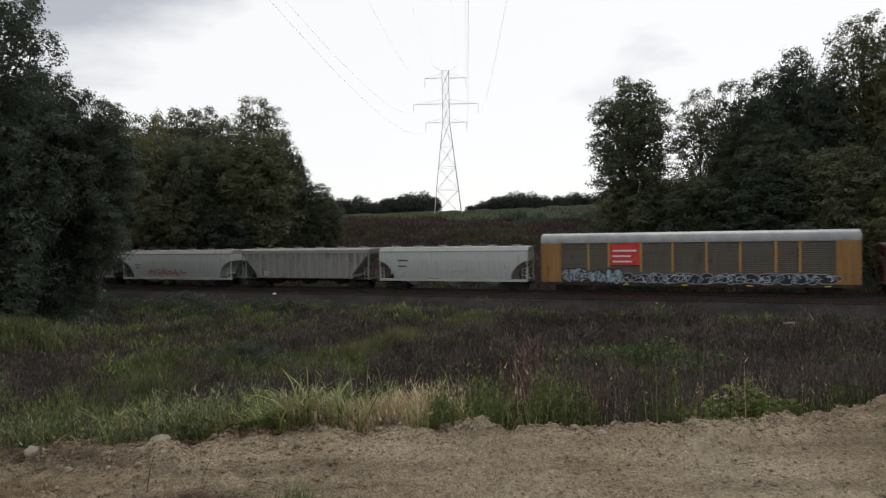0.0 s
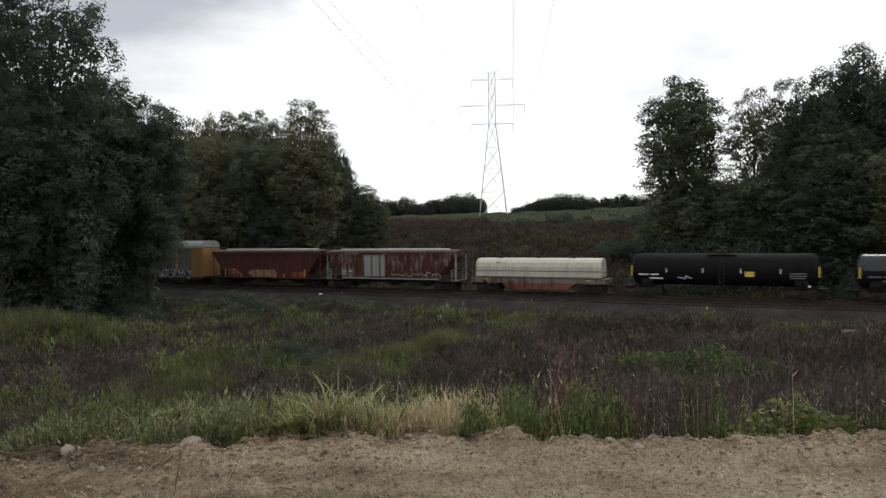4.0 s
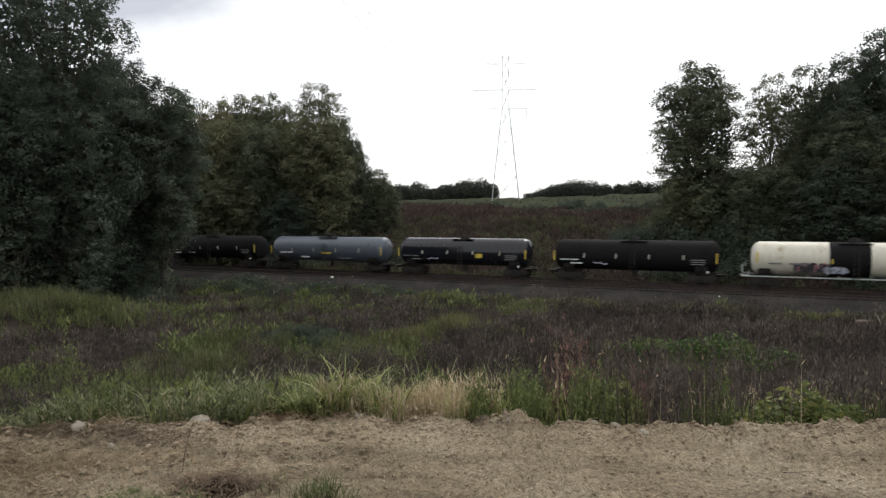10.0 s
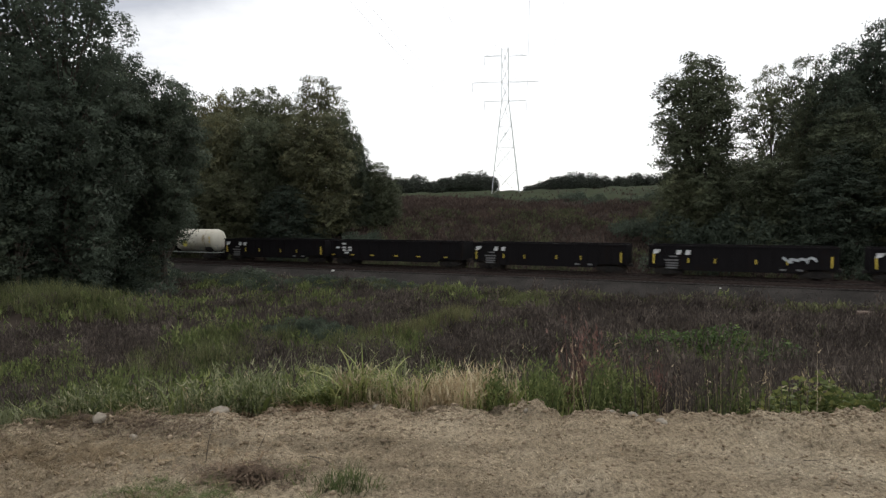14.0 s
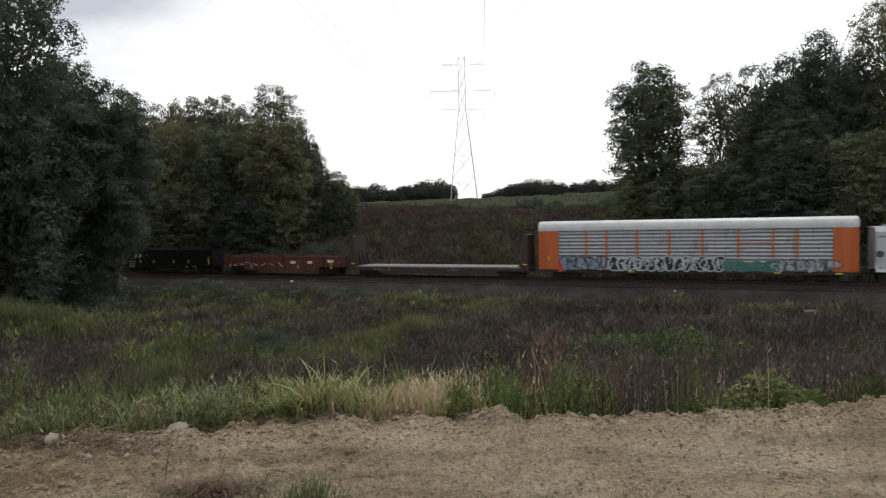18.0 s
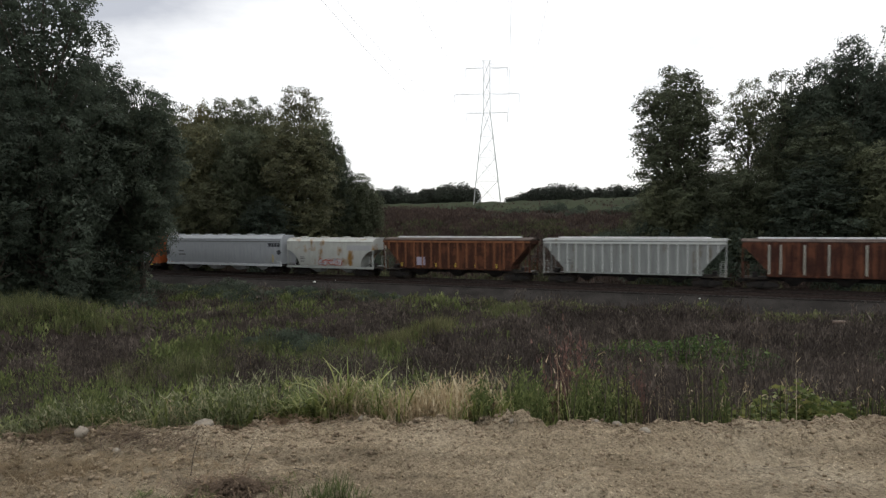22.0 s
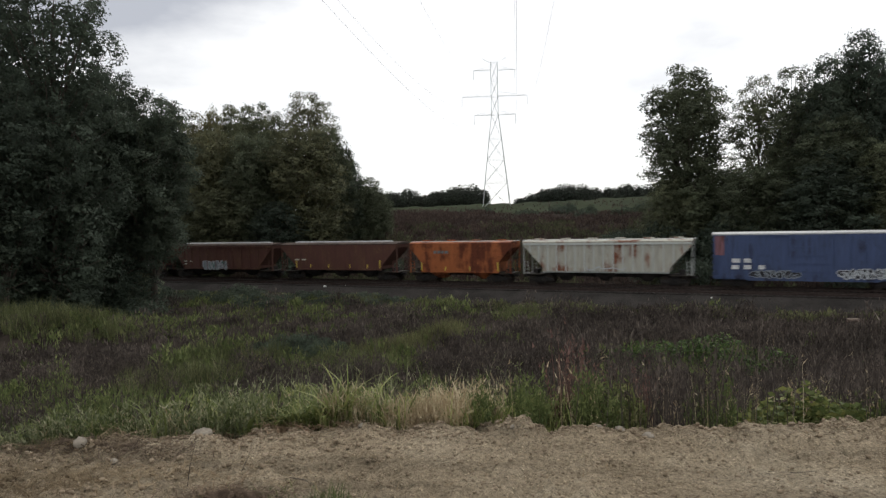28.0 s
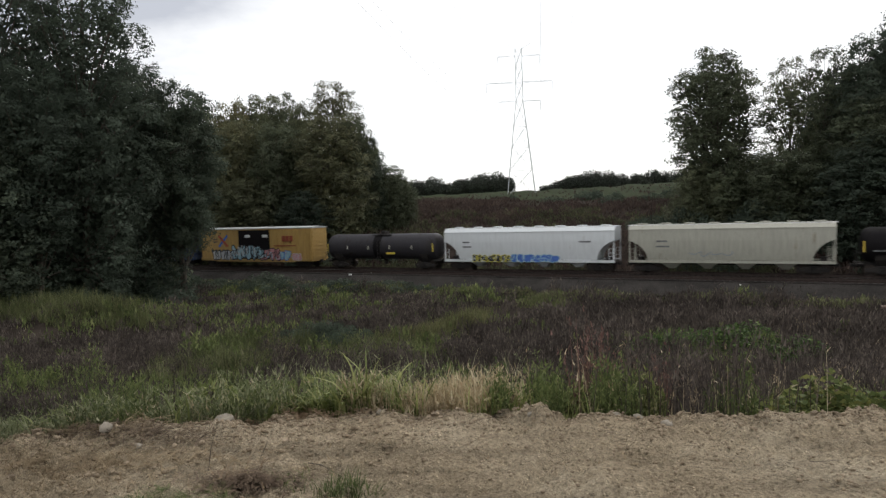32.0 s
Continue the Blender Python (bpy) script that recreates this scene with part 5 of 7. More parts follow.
car = boxcar(609.14, 19.21, "yellow box car with a black door and colourful graffiti", BOX_YELLOW_P, ROOF_WHITE, H=5.2, door=(7.0, 12.3), door_mat=GONDOLA_BLACK, ribs=18)
for a, e, c in (((3.4, 4.2), (5.0, 2.7), "red"), ((3.4, 2.7), (5.0, 4.2), "royal")):
    s = Solid()
    ribbon(s, [a, e], 0.34, -1.572)
    part("emblem", s, SPRAY[c], car, "crossed stripe emblem")
bars(car, 2.3, 3.3, -1.565, [(0, 0.3, 0.8), (0, 0, 0.8)], DARK_MARK, size=0.12)
bars(car, 2.0, 1.9, -1.565, [(0, 0, 0.45), (0.65, 0, 0.45), (1.3, 0, 0.45), (2.0, 0, 0.45), (2.6, 0, 0.45)], DARK_MARK, size=0.42)
bars(car, 8.2, 3.9, -1.645, [(0, 0, 0.9), (3.0, 0, 0.9)], WHITE_MARK, size=0.35)
for i in range(3):
    part("emblem", Solid().box(14.4 + i * 0.62, 14.92 + i * 0.62, -1.58, -1.56, 3.35, 4.05), BROWN_MARK, car, "brown emblem block")
bars(car, 13.0, 2.75, -1.565, [(0, 0, 3.6)], BROWN_MARK, size=0.12)
graffiti(car, 2.2, 6.6, 0.95, 2.2, -1.6, 71, "white", "black", 0.9, "white graffiti", ("grey",))
graffiti(car, 5.8, 10.8, 0.9, 2.9, -1.65, 72, "cyan", "black", 1.2, "pale blue and black graffiti", ("white",))
graffiti(car, 10.4, 13.9, 0.9, 2.5, -1.65, 73, "pink", "black", 1.3, "pink and grey graffiti", ("cyan",))
graffiti(car, 13.4, 15.8, 0.95, 2.2, -1.6, 74, "cyan", "royal", 1.2, "blue graffiti", ("white",))
graffiti(car, 16.0, 17.4, 0.95, 1.8, -1.6, 75, "pink", "white", 0.7, "pink graffiti")

car = tank(630.24, 15.66, "slate grey tank car with a central seam", TANK_GREY, TANK_DULL, (7.05, 8.1), radius=1.5, centre=2.6, lip=0.1)
tapes(car, -1.535, TAPE_ROW(15.66, "yellow"))
part("placard", Solid().box(8.9, 10.1, -1.52, -1.46, 1.75, 1.98), YELLOW_TAPE, car, "yellow placard")
car = hopper(646.84, 18.8, "bright white covered hopper with blue graffiti", WHITE_P3, "smooth", eave=4.45, low=1.25, bays=4, hatch="round")
graffiti(car, 3.4, 8.2, 0.98, 1.75, -1.58, 81, "black", "yellow", 0.8, "black and yellow graffiti", ("white",))
graffiti(car, 7.8, 12.6, 0.98, 1.8, -1.58, 82, "royal", "cyan", 1.1, "blue graffiti", ("royal",))
bars(car, 2.3, 3.0, -1.57, [(0, 0, 0.8), (0, -0.5, 1.0), (13.0, 0, 1.2)], GREY_MARK)
car = hopper(667.02, 17.39, "cream smooth-sided covered hopper car", CREAM_P, "smooth", eave=4.5, low=1.3, bays=4, hatch="round")
bars(car, 2.6, 3.0, -1.57, [(0, 0, 1.0), (0, -0.5, 1.2)], GREY_MARK)
scribble(car, 5.4, 9.6, 1.6, 2.2, -1.55, 91, "grey", 0.07)
black_tank(685.85, 17.0, "black tank car at the end of the view", TANK_DULL, 15)

# ---- plants ----
GRASS_G = leafy("green_grass", [(0.0, (0.081, 0.101, 0.032)), (0.5, (0.190, 0.224, 0.078)), (0.8, (0.345, 0.356, 0.144)), (1.0, (0.598, 0.540, 0.345))], 0.3, 0.5)
WEED_G = leafy("green_weeds", [(0.0, (0.055, 0.075, 0.028)), (0.6, (0.125, 0.155, 0.058)), (1.0, (0.26, 0.27, 0.115))], 0.25)
WEED_B = leafy("dead_brown_weeds", [(0.0, (0.036, 0.03, 0.026)), (0.55, (0.078, 0.064, 0.056)), (0.9, (0.135, 0.113, 0.096)), (1.0, (0.26, 0.225, 0.185))], 0.15, 0.85)
STRAW = leafy("dry_straw", [(0.0, (0.246, 0.179, 0.105)), (0.6, (0.444, 0.357, 0.228)), (1.0, (0.641, 0.554, 0.394))], 0.2, 0.75)
VINE = leafy("vine_leaves", [(0.0, (0.055, 0.08, 0.028)), (0.55, (0.12, 0.15, 0.05)), (0.9, (0.25, 0.26, 0.09)), (1.0, (0.42, 0.38, 0.14))], 0.3, 0.5)
BANK_B = leafy("bank_brush", [(0.0, (0.034, 0.025, 0.022)), (0.6, (0.067, 0.048, 0.041)), (1.0, (0.108, 0.083, 0.066))], 0.15, 0.85, single=0.45)
LEAF_DARK = leafy("dark_tree_leaves", [(0.0, (0.049, 0.064, 0.050)), (0.6, (0.071, 0.090, 0.065)), (1.0, (0.105, 0.123, 0.080))], 0.35, single=0.3)
LEAF_MID = leafy("green_tree_leaves", [(0.0, (0.066, 0.079, 0.053)), (0.6, (0.103, 0.117, 0.069)), (1.0, (0.158, 0.161, 0.092))], 0.35, single=0.3)
LEAF_GOLD = leafy("turning_tree_leaves", [(0.0, (0.068, 0.077, 0.048)), (0.55, (0.106, 0.111, 0.062)), (1.0, (0.191, 0.161, 0.075))], 0.3, single=0.3)
LEAF_FAR = leafy("far_tree_leaves", [(0.0, (0.033, 0.040, 0.033)), (1.0, (0.055, 0.064, 0.048))], 0.2, single=0.3)
GRASS_FAR = leafy("muted_green_grass", [(0.0, (0.059, 0.071, 0.032)), (0.5, (0.108, 0.124, 0.055)), (0.85, (0.184, 0.189, 0.092)), (1.0, (0.302, 0.281, 0.172))], 0.3, 0.5)
WEED_PALE = leafy("grey_green_weeds", [(0.0, (0.1, 0.12, 0.062)), (0.5, (0.23, 0.25, 0.135)), (0.8, (0.42, 0.41, 0.26)), (1.0, (0.78, 0.72, 0.55))], 0.25, 0.6)
DULL_STRAW = leafy("flattened_straw", [(0.0, (0.13, 0.095, 0.055)), (0.6, (0.24, 0.18, 0.11)), (1.0, (0.36, 0.29, 0.19))], 0.15, 0.85)

rng = np.random.RandomState(17)


def blades(p, h, w, lean, turn, droop=0.15, plain=False):
    """Grass blades as three tapering triangles each."""
    c = len(p)
    dx, dy = np.cos(turn), np.sin(turn)
    face = turn + rng.uniform(-0.9, 0.9, c) + np.pi / 2
    sx, sy = np.cos(face) * w / 2, np.sin(face) * w / 2
    v = np.zeros((c, 5, 3))
    for i, (f, g, ww) in enumerate(((0, 0, 1), (0, 0, -1), (0.6, 0.4, 0.75), (0.6, 0.4, -0.75), (1, 1, 0))):
        v[:, i, 0] = p[:, 0] + dx * lean * h * g + sx * ww
        v[:, i, 1] = p[:, 1] + dy * lean * h * g + sy * ww
        v[:, i, 2] = p[:, 2] + h * f * (1 - droop * g * lean)
    if plain:
        return v[:, (0, 1, 4)].reshape(-1, 3), np.arange(c * 3).reshape(-1, 3)
    o = np.arange(c)[:, None] * 5
    t = np.concatenate([o + [0, 1, 2], o + [1, 3, 2], o + [2, 3, 4]], 0)
    return v.reshape(-1, 3), t


def arching(p, h, w, reach, turn, sag=0.75):
    """Grass blades that rise, bend over and hang, seven triangles each."""
    c = len(p)
    dx, dy = np.cos(turn), np.sin(turn)
    face = turn + np.pi / 2 + rng.uniform(-0.6, 0.6, c)
    sx, sy = np.cos(face) * w / 2, np.sin(face) * w / 2
    v = np.zeros((c, 9, 3))
    for i, (f, ww) in enumerate(((0, 0.8), (0.32, 1.0), (0.6, 0.9), (0.82, 0.6), (1.0, 0.0))):
        z = h * ((1 + sag) * f - sag * f * f * (0.7 + 0.5 * reach / np.maximum(h, 0.05)))
        for j, sgn in enumerate((1, -1) if i < 4 else (0,)):
            v[:, 2 * i + j, 0] = p[:, 0] + dx * reach * f ** 1.8 + sx * ww * sgn
            v[:, 2 * i + j, 1] = p[:, 1] + dy * reach * f ** 1.8 + sy * ww * sgn
            v[:, 2 * i + j, 2] = p[:, 2] + np.maximum(z, 0.02)
    o = np.arange(c)[:, None] * 9
    t = np.concatenate([o + q for q in ([0, 1, 2], [1, 3, 2], [2, 3, 4], [3, 5, 4], [4, 5, 6], [5, 7, 6], [6, 7, 8])], 0)
    return v.reshape(-1, 3), t


def leaves(p, size, flat=0.5):
    """Small folded leaves, two triangles each, turned at random."""
    c = len(p)
    a = rng.normal(size=(c, 3))
    a /= np.linalg.norm(a, axis=1)[:, None]
    a[:, 2] *= flat
    b_ = rng.normal(size=(c, 3))
    b_ -= (b_ * a).sum(1)[:, None] * a / (a * a).sum(1)[:, None]
    b_ /= np.linalg.norm(b_, axis=1)[:, None]
    s = size[:, None]
    v = np.stack([p - a * s * 0.5, p + b_ * s * 0.3, p + a * s * 0.5, p - b_ * s * 0.3], 1)
    o = np.arange(c)[:, None] * 4
    return v.reshape(-1, 3), np.concatenate([o + [0, 1, 2], o + [0, 2, 3]], 0)


def sprigs(p, size, slim=0.22, up=1.0, loose=0.5):
    """One narrow triangle each: leaflets and seed heads, more or less upright."""
    c = len(p)
    a = rng.normal(size=(c, 3)) * loose
    a[:, 2] = np.abs(a[:, 2]) + up
    a /= np.linalg.norm(a, axis=1)[:, None]
    b_ = rng.normal(size=(c, 3))
    b_ -= (b_ * a).sum(1)[:, None] * a
    b_ /= np.linalg.norm(b_, axis=1)[:, None]
    s = size[:, None]
    v = np.stack([p - a * s * 0.35 - b_ * s * slim, p - a * s * 0.2 + b_ * s * slim, p + a * s * 0.65], 1)
    return v.reshape(-1, 3), np.arange(c * 3).reshape(-1, 3)


def tree_leaves(p, size):
    """Leaf sprays of a crown, one triangle each, mostly lying flat."""
    c = len(p)
    a = rng.normal(size=(c, 3))
    a[:, 2] *= 0.7
    a /= np.linalg.norm(a, axis=1)[:, None]
    b_ = rng.normal(size=(c, 3))
    b_ -= (b_ * a).sum(1)[:, None] * a
    b_ /= np.linalg.norm(b_, axis=1)[:, None]
    s = size[:, None]
    k_ = rng.uniform(-0.3, 0.3, c)[:, None]
    v = np.stack([p - a * s * 0.5, p + b_ * s * 0.36 + a * s * k_, p + a * s * 0.5 - b_ * s * 0.16], 1)
    return v.reshape(-1, 3), np.arange(c * 3).reshape(-1, 3)


def crown_leaves(rs, p, outward, size):
    """Leaf sprays that lie roughly along the surface of their leaf mass, one triangle each."""
    c = len(p)
    nn = outward + np.array([0, 0, 0.45]) + rs.normal(0, 0.33, (c, 3))
    nn /= np.linalg.norm(nn, axis=1)[:, None]
    a = rs.normal(size=(c, 3))
    a -= (a * nn).sum(1)[:, None] * nn
    a /= np.linalg.norm(a, axis=1)[:, None]
    b_ = np.cross(nn, a)
    s = size[:, None]
    k_ = rs.uniform(-0.3, 0.3, c)[:, None]
    v = np.stack([p - a * s * 0.5, p + b_ * s * 0.4 + a * s * k_, p + a * s * 0.5 - b_ * s * 0.16], 1)
    return v.reshape(-1, 3), np.arange(c * 3).reshape(-1, 3)


def joined(parts):
    vs, ts, o = [], [], 0
    for v, t in parts:
        vs.append(v)
        ts.append(t + o)
        o += len(v)
    return np.concatenate(vs), np.concatenate(ts)


def stuff(name, parts, material, label, category):
    v, t = joined(parts)
    return tagged(new(name, raw_mesh(name, v, t, material)), label, category, kind="stuff")


def spread(c, d0, d1, s0, s1, power=1.0):
    """Places between two distances ahead and two slopes to the side."""
    d = d0 + (d1 - d0) * rng.uniform(size=c) ** power
    s = rng.uniform(s0, s1, c)
    return s * d, d


def on_land(x, y, sink=0.03):
    return np.stack([x, y, land(x, y) - sink], 1)


def rim(x):
    return pad_edge(np.clip(x, -14, 14)) - np.maximum(0, np.abs(x) - 9) * 0.6


def track_q(x, y):
    return (TRACK_Y - y) * -NY + x * NX


# green stands in the hollow: centre, half sizes, and how green; below zero is browner
PATCHES = [(-16.5, 36, 3.2, 2, 1.3), (-12.6, 37.5, 2.4, 1.6, 1.2), (-7.2, 35, 3.6, 2.4, 1.0), (11, 35.5, 4.6, 3.2, 1.6), (2.2, 53.5, 2.4, 2.4, 1.3), (16, 56, 5.5, 1.3, 1.2), (-35, 50, 9, 4, 1.5), (-9, 25, 4.5, 2, 1.0),
           # (-24, 36) browns the weeds to shade the front of the left mound by colour
           (-6.9, 36.5, 1.3, 1.2, 1.2), (-5.6, 38.8, 1.3, 1.2, 1.2), (-4.4, 41.4, 1.2, 1.3, 1.2), (-3.3, 44.2, 1.2, 1.4, 1.2), (24, 40, 3, 1.6, 0.9), (-24, 36, 7, 3.5, -1.4), (-6, 30.5, 5, 2.0, -1.0), (20.5, 33.5, 2.2, 1.4, 0.9)]


def greenness(x, y):
    """Where the hollow is green rather than dead brown, about -1 to 1."""
    s = x / np.maximum(y, 1)
    g = 0.75 * smooth_noise(x, y, 9, 21) + 0.4 * smooth_noise(x, y, 3.5, 22)
    g = g + np.interp(s, [-0.8, -0.35, 0.0, 0.25, 0.7], [0.6, 0.45, -0.05, -0.85, -0.85])
    for cx, cy, rx, ry, f in PATCHES:
        g = g + f * np.exp(-(((x - cx) / rx) ** 2 + ((y - cy + 1.2) / (ry + 1.0)) ** 2) ** 2)
    g = g + np.interp(y, [6, 9, 13, 20, 30, 45, 60], [0.5, 0.4, 0.1, -0.15, -0.3, -0.25, 0.0])
    return g


def tufts(c, d0, d1, s0, s1, keep, power=1.0):
    x, y = spread(c, d0, d1, s0, s1, power)
    ok = (y > rim(x) + 0.1) & (track_q(x, y) > 9.3)
    x, y = x[ok], y[ok]
    ok = keep(x, y)
    return x[ok], y[ok]


def grass_field(c, d0, d1, s0, s1, keep, h, w, lean, power=1.0):
    x, y = tufts(c, d0, d1, s0, s1, keep, power)
    k_ = len(x)
    return blades(on_land(x, y), rng.uniform(h[0], h[1], k_) * (0.8 + 0.25 * smooth_noise(x, y, 2.2, 31) + 0.2 * smooth_noise(x, y, 0.7, 32)), rng.uniform(w[0], w[1], k_), rng.uniform(lean[0], lean[1], k_), rng.uniform(0, 6.28, k_))


def weed_stems(x, y, h, w, tops, size, grow=1.0, slim=0.2, from_=0.35, loose=0.5):
    """Upright stalks with narrow leaves or seed heads on their upper part."""
    k_ = len(x)
    p = on_land(x, y)
    hh = rng.uniform(h[0], h[1], k_) * np.clip(0.85 + 0.3 * smooth_noise(x, y, 9, 35) + 0.3 * smooth_noise(x, y, 4, 33) + 0.2 * smooth_noise(x, y, 1.6, 34), 0.3, 1.35) * grow
    turn, lean = rng.uniform(0, 6.28, k_), rng.uniform(0.03, 0.3, k_)
    out = [blades(p, hh, np.full(k_, w), lean, turn, 0.15, w >= 0.012)]
    f = rng.uniform(from_, 1.0, (k_, tops))
    lx = p[:, 0:1] + np.cos(turn)[:, None] * (lean * hh)[:, None] * f ** 1.6 + rng.normal(0, 0.3, (k_, tops)) * size
    ly = p[:, 1:2] + np.sin(turn)[:, None] * (lean * hh)[:, None] * f ** 1.6 + rng.normal(0, 0.3, (k_, tops)) * size
    lz = p[:, 2:3] + hh[:, None] * f
    out.append(sprigs(np.stack([lx, ly, lz], 2).reshape(-1, 3), rng.uniform(0.5, 1.3, k_ * tops) * size, slim, 1.0, loose))
    return out


def clump_field(c, d0, d1, s0, s1, keep, per, radius):
    """Stands of stalks: places, and a growth that falls from the middle of each stand."""
    x, y = tufts(c, d0, d1, s0, s1, keep)
    rad = rng.uniform(0.5, 1.3, len(x)) * radius * (0.6 + y / 40)
    tall = rng.uniform(0.6, 1.3, len(x))
    i = np.repeat(np.arange(len(x)), per)
    f, a = np.abs(rng.normal(0, 0.55, len(i))), rng.uniform(0, 6.28, len(i))
    px, py = x[i] + rad[i] * f * np.cos(a), y[i] + rad[i] * f * np.sin(a) * 0.8
    ok = (py > rim(px) + 0.1) & (track_q(px, py) > 9.0)
    return px[ok], py[ok], (tall[i] * np.clip(1.1 - 0.45 * f, 0.35, 1.1))[ok]


def always(x, y):
    return np.ones(len(x), bool)


# near rim: long green grass, pale seed grass, stalks
def lush(x, y):
    s = x / y
    return rng.uniform(size=len(x)) < np.interp(s, [-0.6, -0.46, -0.4, -0.2, -0.1, 0.02, 0.12, 0.2, 0.3], [0.1, 0.16, 0.85, 0.9, 0.35, 0.5, 0.4, 0.06, 0.03]) * np.clip(0.7 + 1.1 * smooth_noise(x, y, 0.75, 72), 0.06, 1)


def arching_field(c, d0, d1, s0, s1, keep, h, w, reach):
    x, y = tufts(c, d0, d1, s0, s1, keep, 0.8)
    k_ = len(x)
    hh = rng.uniform(h[0], h[1], k_) * (0.85 + 0.3 * smooth_noise(x, y, 1.3, 31))
    return arching(on_land(x, y), hh, rng.uniform(w[0], w[1], k_), hh * rng.uniform(reach[0], reach[1], k_), rng.uniform(0, 6.28, k_))


stuff("green_grass", [grass_field(18000, 4.6, 9.0, -0.95, 0.5, lush, (0.16, 0.42), (0.007, 0.016), (0.2, 0.9), 0.75),
                      arching_field(9000, 5.3, 8.0, -0.42, -0.2, lambda x, y: smooth_noise(x, y, 0.7, 71) > -0.3, (0.28, 0.5), (0.012, 0.026), (0.5, 1.1)),
                      arching_field(6000, 5.3, 8.5, -0.22, 0.06, lambda x, y: smooth_noise(x, y, 0.6, 77) > -0.1, (0.2, 0.42), (0.009, 0.018), (0.4, 1.0)),
                      arching_field(2200, 4.6, 9.0, -0.95, -0.4, lambda x, y: smooth_noise(x, y, 0.8, 78) > 0.3, (0.2, 0.45), (0.009, 0.02), (0.4, 1.1)),
                      grass_field(13000, 8.5, 15, -0.95, 0.7, lambda x, y: greenness(x, y) > rng.uniform(-0.4, 0.5, len(x)), (0.4, 0.9), (0.012, 0.024), (0.15, 0.8))],
      GRASS_G, "long arching green grass along the edge of the dirt", "grass")
x, y = tufts(9000, 5.6, 8.6, -0.26, 0.06, lambda x, y: smooth_noise(x, y, 0.6, 73) + np.interp(x / y, [-0.26, -0.19, -0.03, 0.06], [-1.0, 0.6, 0.5, -1.0]) > 0.1)
x2, y2 = tufts(5200, 4.8, 10.5, -0.95, 0.62, lambda x, y: rng.uniform(size=len(x)) < np.interp(x / y, [-0.9, -0.5, -0.35, -0.1, 0.1, 0.3], [1, 0.9, 0.4, 0.5, 0.35, 0.2]))
x3, y3 = tufts(600, 9.5, 18, -0.2, 0.5, always)
stuff("seed_grass", weed_stems(x, y, (0.22, 0.55), 0.006, 6, 0.085, 1.0, 0.07, 0.35, 0.7) + weed_stems(x2, y2, (0.22, 0.58), 0.004, 4, 0.055, 1.0, 0.1, 0.4, 1.2) + weed_stems(x3, y3, (0.6, 1.0), 0.008, 4, 0.07, 1.0, 0.05, 0.7),
      STRAW, "pale dry seed grass standing among the green", "dry grass")
# drooping seed heads on thin stems
x, y = tufts(300, 5.5, 7.4, -0.42, 0.02, always)
hh = rng.uniform(0.42, 0.64, len(x))
bow, way_ = hh * rng.uniform(0.2, 0.42, len(x)), rng.uniform(0, 6.28, len(x))
pp = on_land(x, y)
ends = pp + np.stack([np.cos(way_) * bow * 1.06, np.sin(way_) * bow * 1.06, hh * 0.86], 1)
heads = np.repeat(ends, 5, 0) + np.repeat(np.stack([np.cos(way_) * 0.02, np.sin(way_) * 0.02, -0.018 + 0 * way_], 1), 5, 0) * np.tile(np.arange(-1.5, 3.5), len(x))[:, None]
stuff("foxtail_grass", [arching(pp, hh, np.full(len(x), 0.005), bow, way_, 0.9), sprigs(heads, np.full(len(heads), 0.032), 0.16, 0.3, 0.9)], WEED_PALE, "drooping pale seed heads on thin grass stems", "grass")


def in_vines(x, y):
    return ((x - 2.85) / 0.65) ** 2 + ((y - 6.4) / 0.65) ** 2 < 1


# leafy forbs by the rim, in separate stands
x, y = tufts(2200, 5.6, 8.5, -0.02, 0.2, lambda x, y: smooth_noise(x, y, 0.8, 61) > -0.15)
x2, y2 = tufts(21000, 4.6, 12, -0.95, -0.26, lambda x, y: smooth_noise(x, y, 0.8, 64) + 0.5 * smooth_noise(x, y, 2.4, 65) > rng.uniform(-0.5, 0.5, len(x)))
x3, y3 = tufts(2200, 5.8, 12, 0.2, 0.75, lambda x, y: (smooth_noise(x, y, 1.1, 62) > 0.25) & ~in_vines(x, y))
x4, y4 = tufts(9000, 4.6, 13, -0.95, -0.3, lambda x, y: smooth_noise(x, y, 0.9, 66) + 0.5 * smooth_noise(x, y, 2.4, 67) > rng.uniform(-0.4, 0.6, len(x)))
x5, y5 = tufts(2600, 7.5, 15, -0.45, 0.15, lambda x, y: smooth_noise(x, y, 1.6, 68) > 0.1)
stuff("pale_weeds", weed_stems(x2, y2, (0.26, 0.66), 0.006, 15, 0.058, 1.0, 0.14, 0.08, 1.1), WEED_PALE, "grey-green leafy weeds with pale curled tips at the dirt edge", "weeds")
stuff("leafy_weeds", weed_stems(x, y, (0.22, 0.5), 0.006, 20, 0.052, 1.0, 0.16, 0.08, 1.0) + weed_stems(x3, y3, (0.22, 0.5), 0.006, 14, 0.055, 1.0, 0.2, 0.15, 0.9) + weed_stems(x4, y4, (0.25, 0.64), 0.006, 13, 0.058, 1.0, 0.16, 0.05, 1.0) + weed_stems(x5, y5, (0.4, 0.8), 0.009, 10, 0.12, 1.0, 0.2, 0.15, 0.8), WEED_G, "leafy green weeds standing at the dirt edge", "weeds")
x, y = tufts(420, 6.2, 8.4, 0.1, 0.24, lambda x, y: smooth_noise(x, y, 1.0, 63) > 0.2)
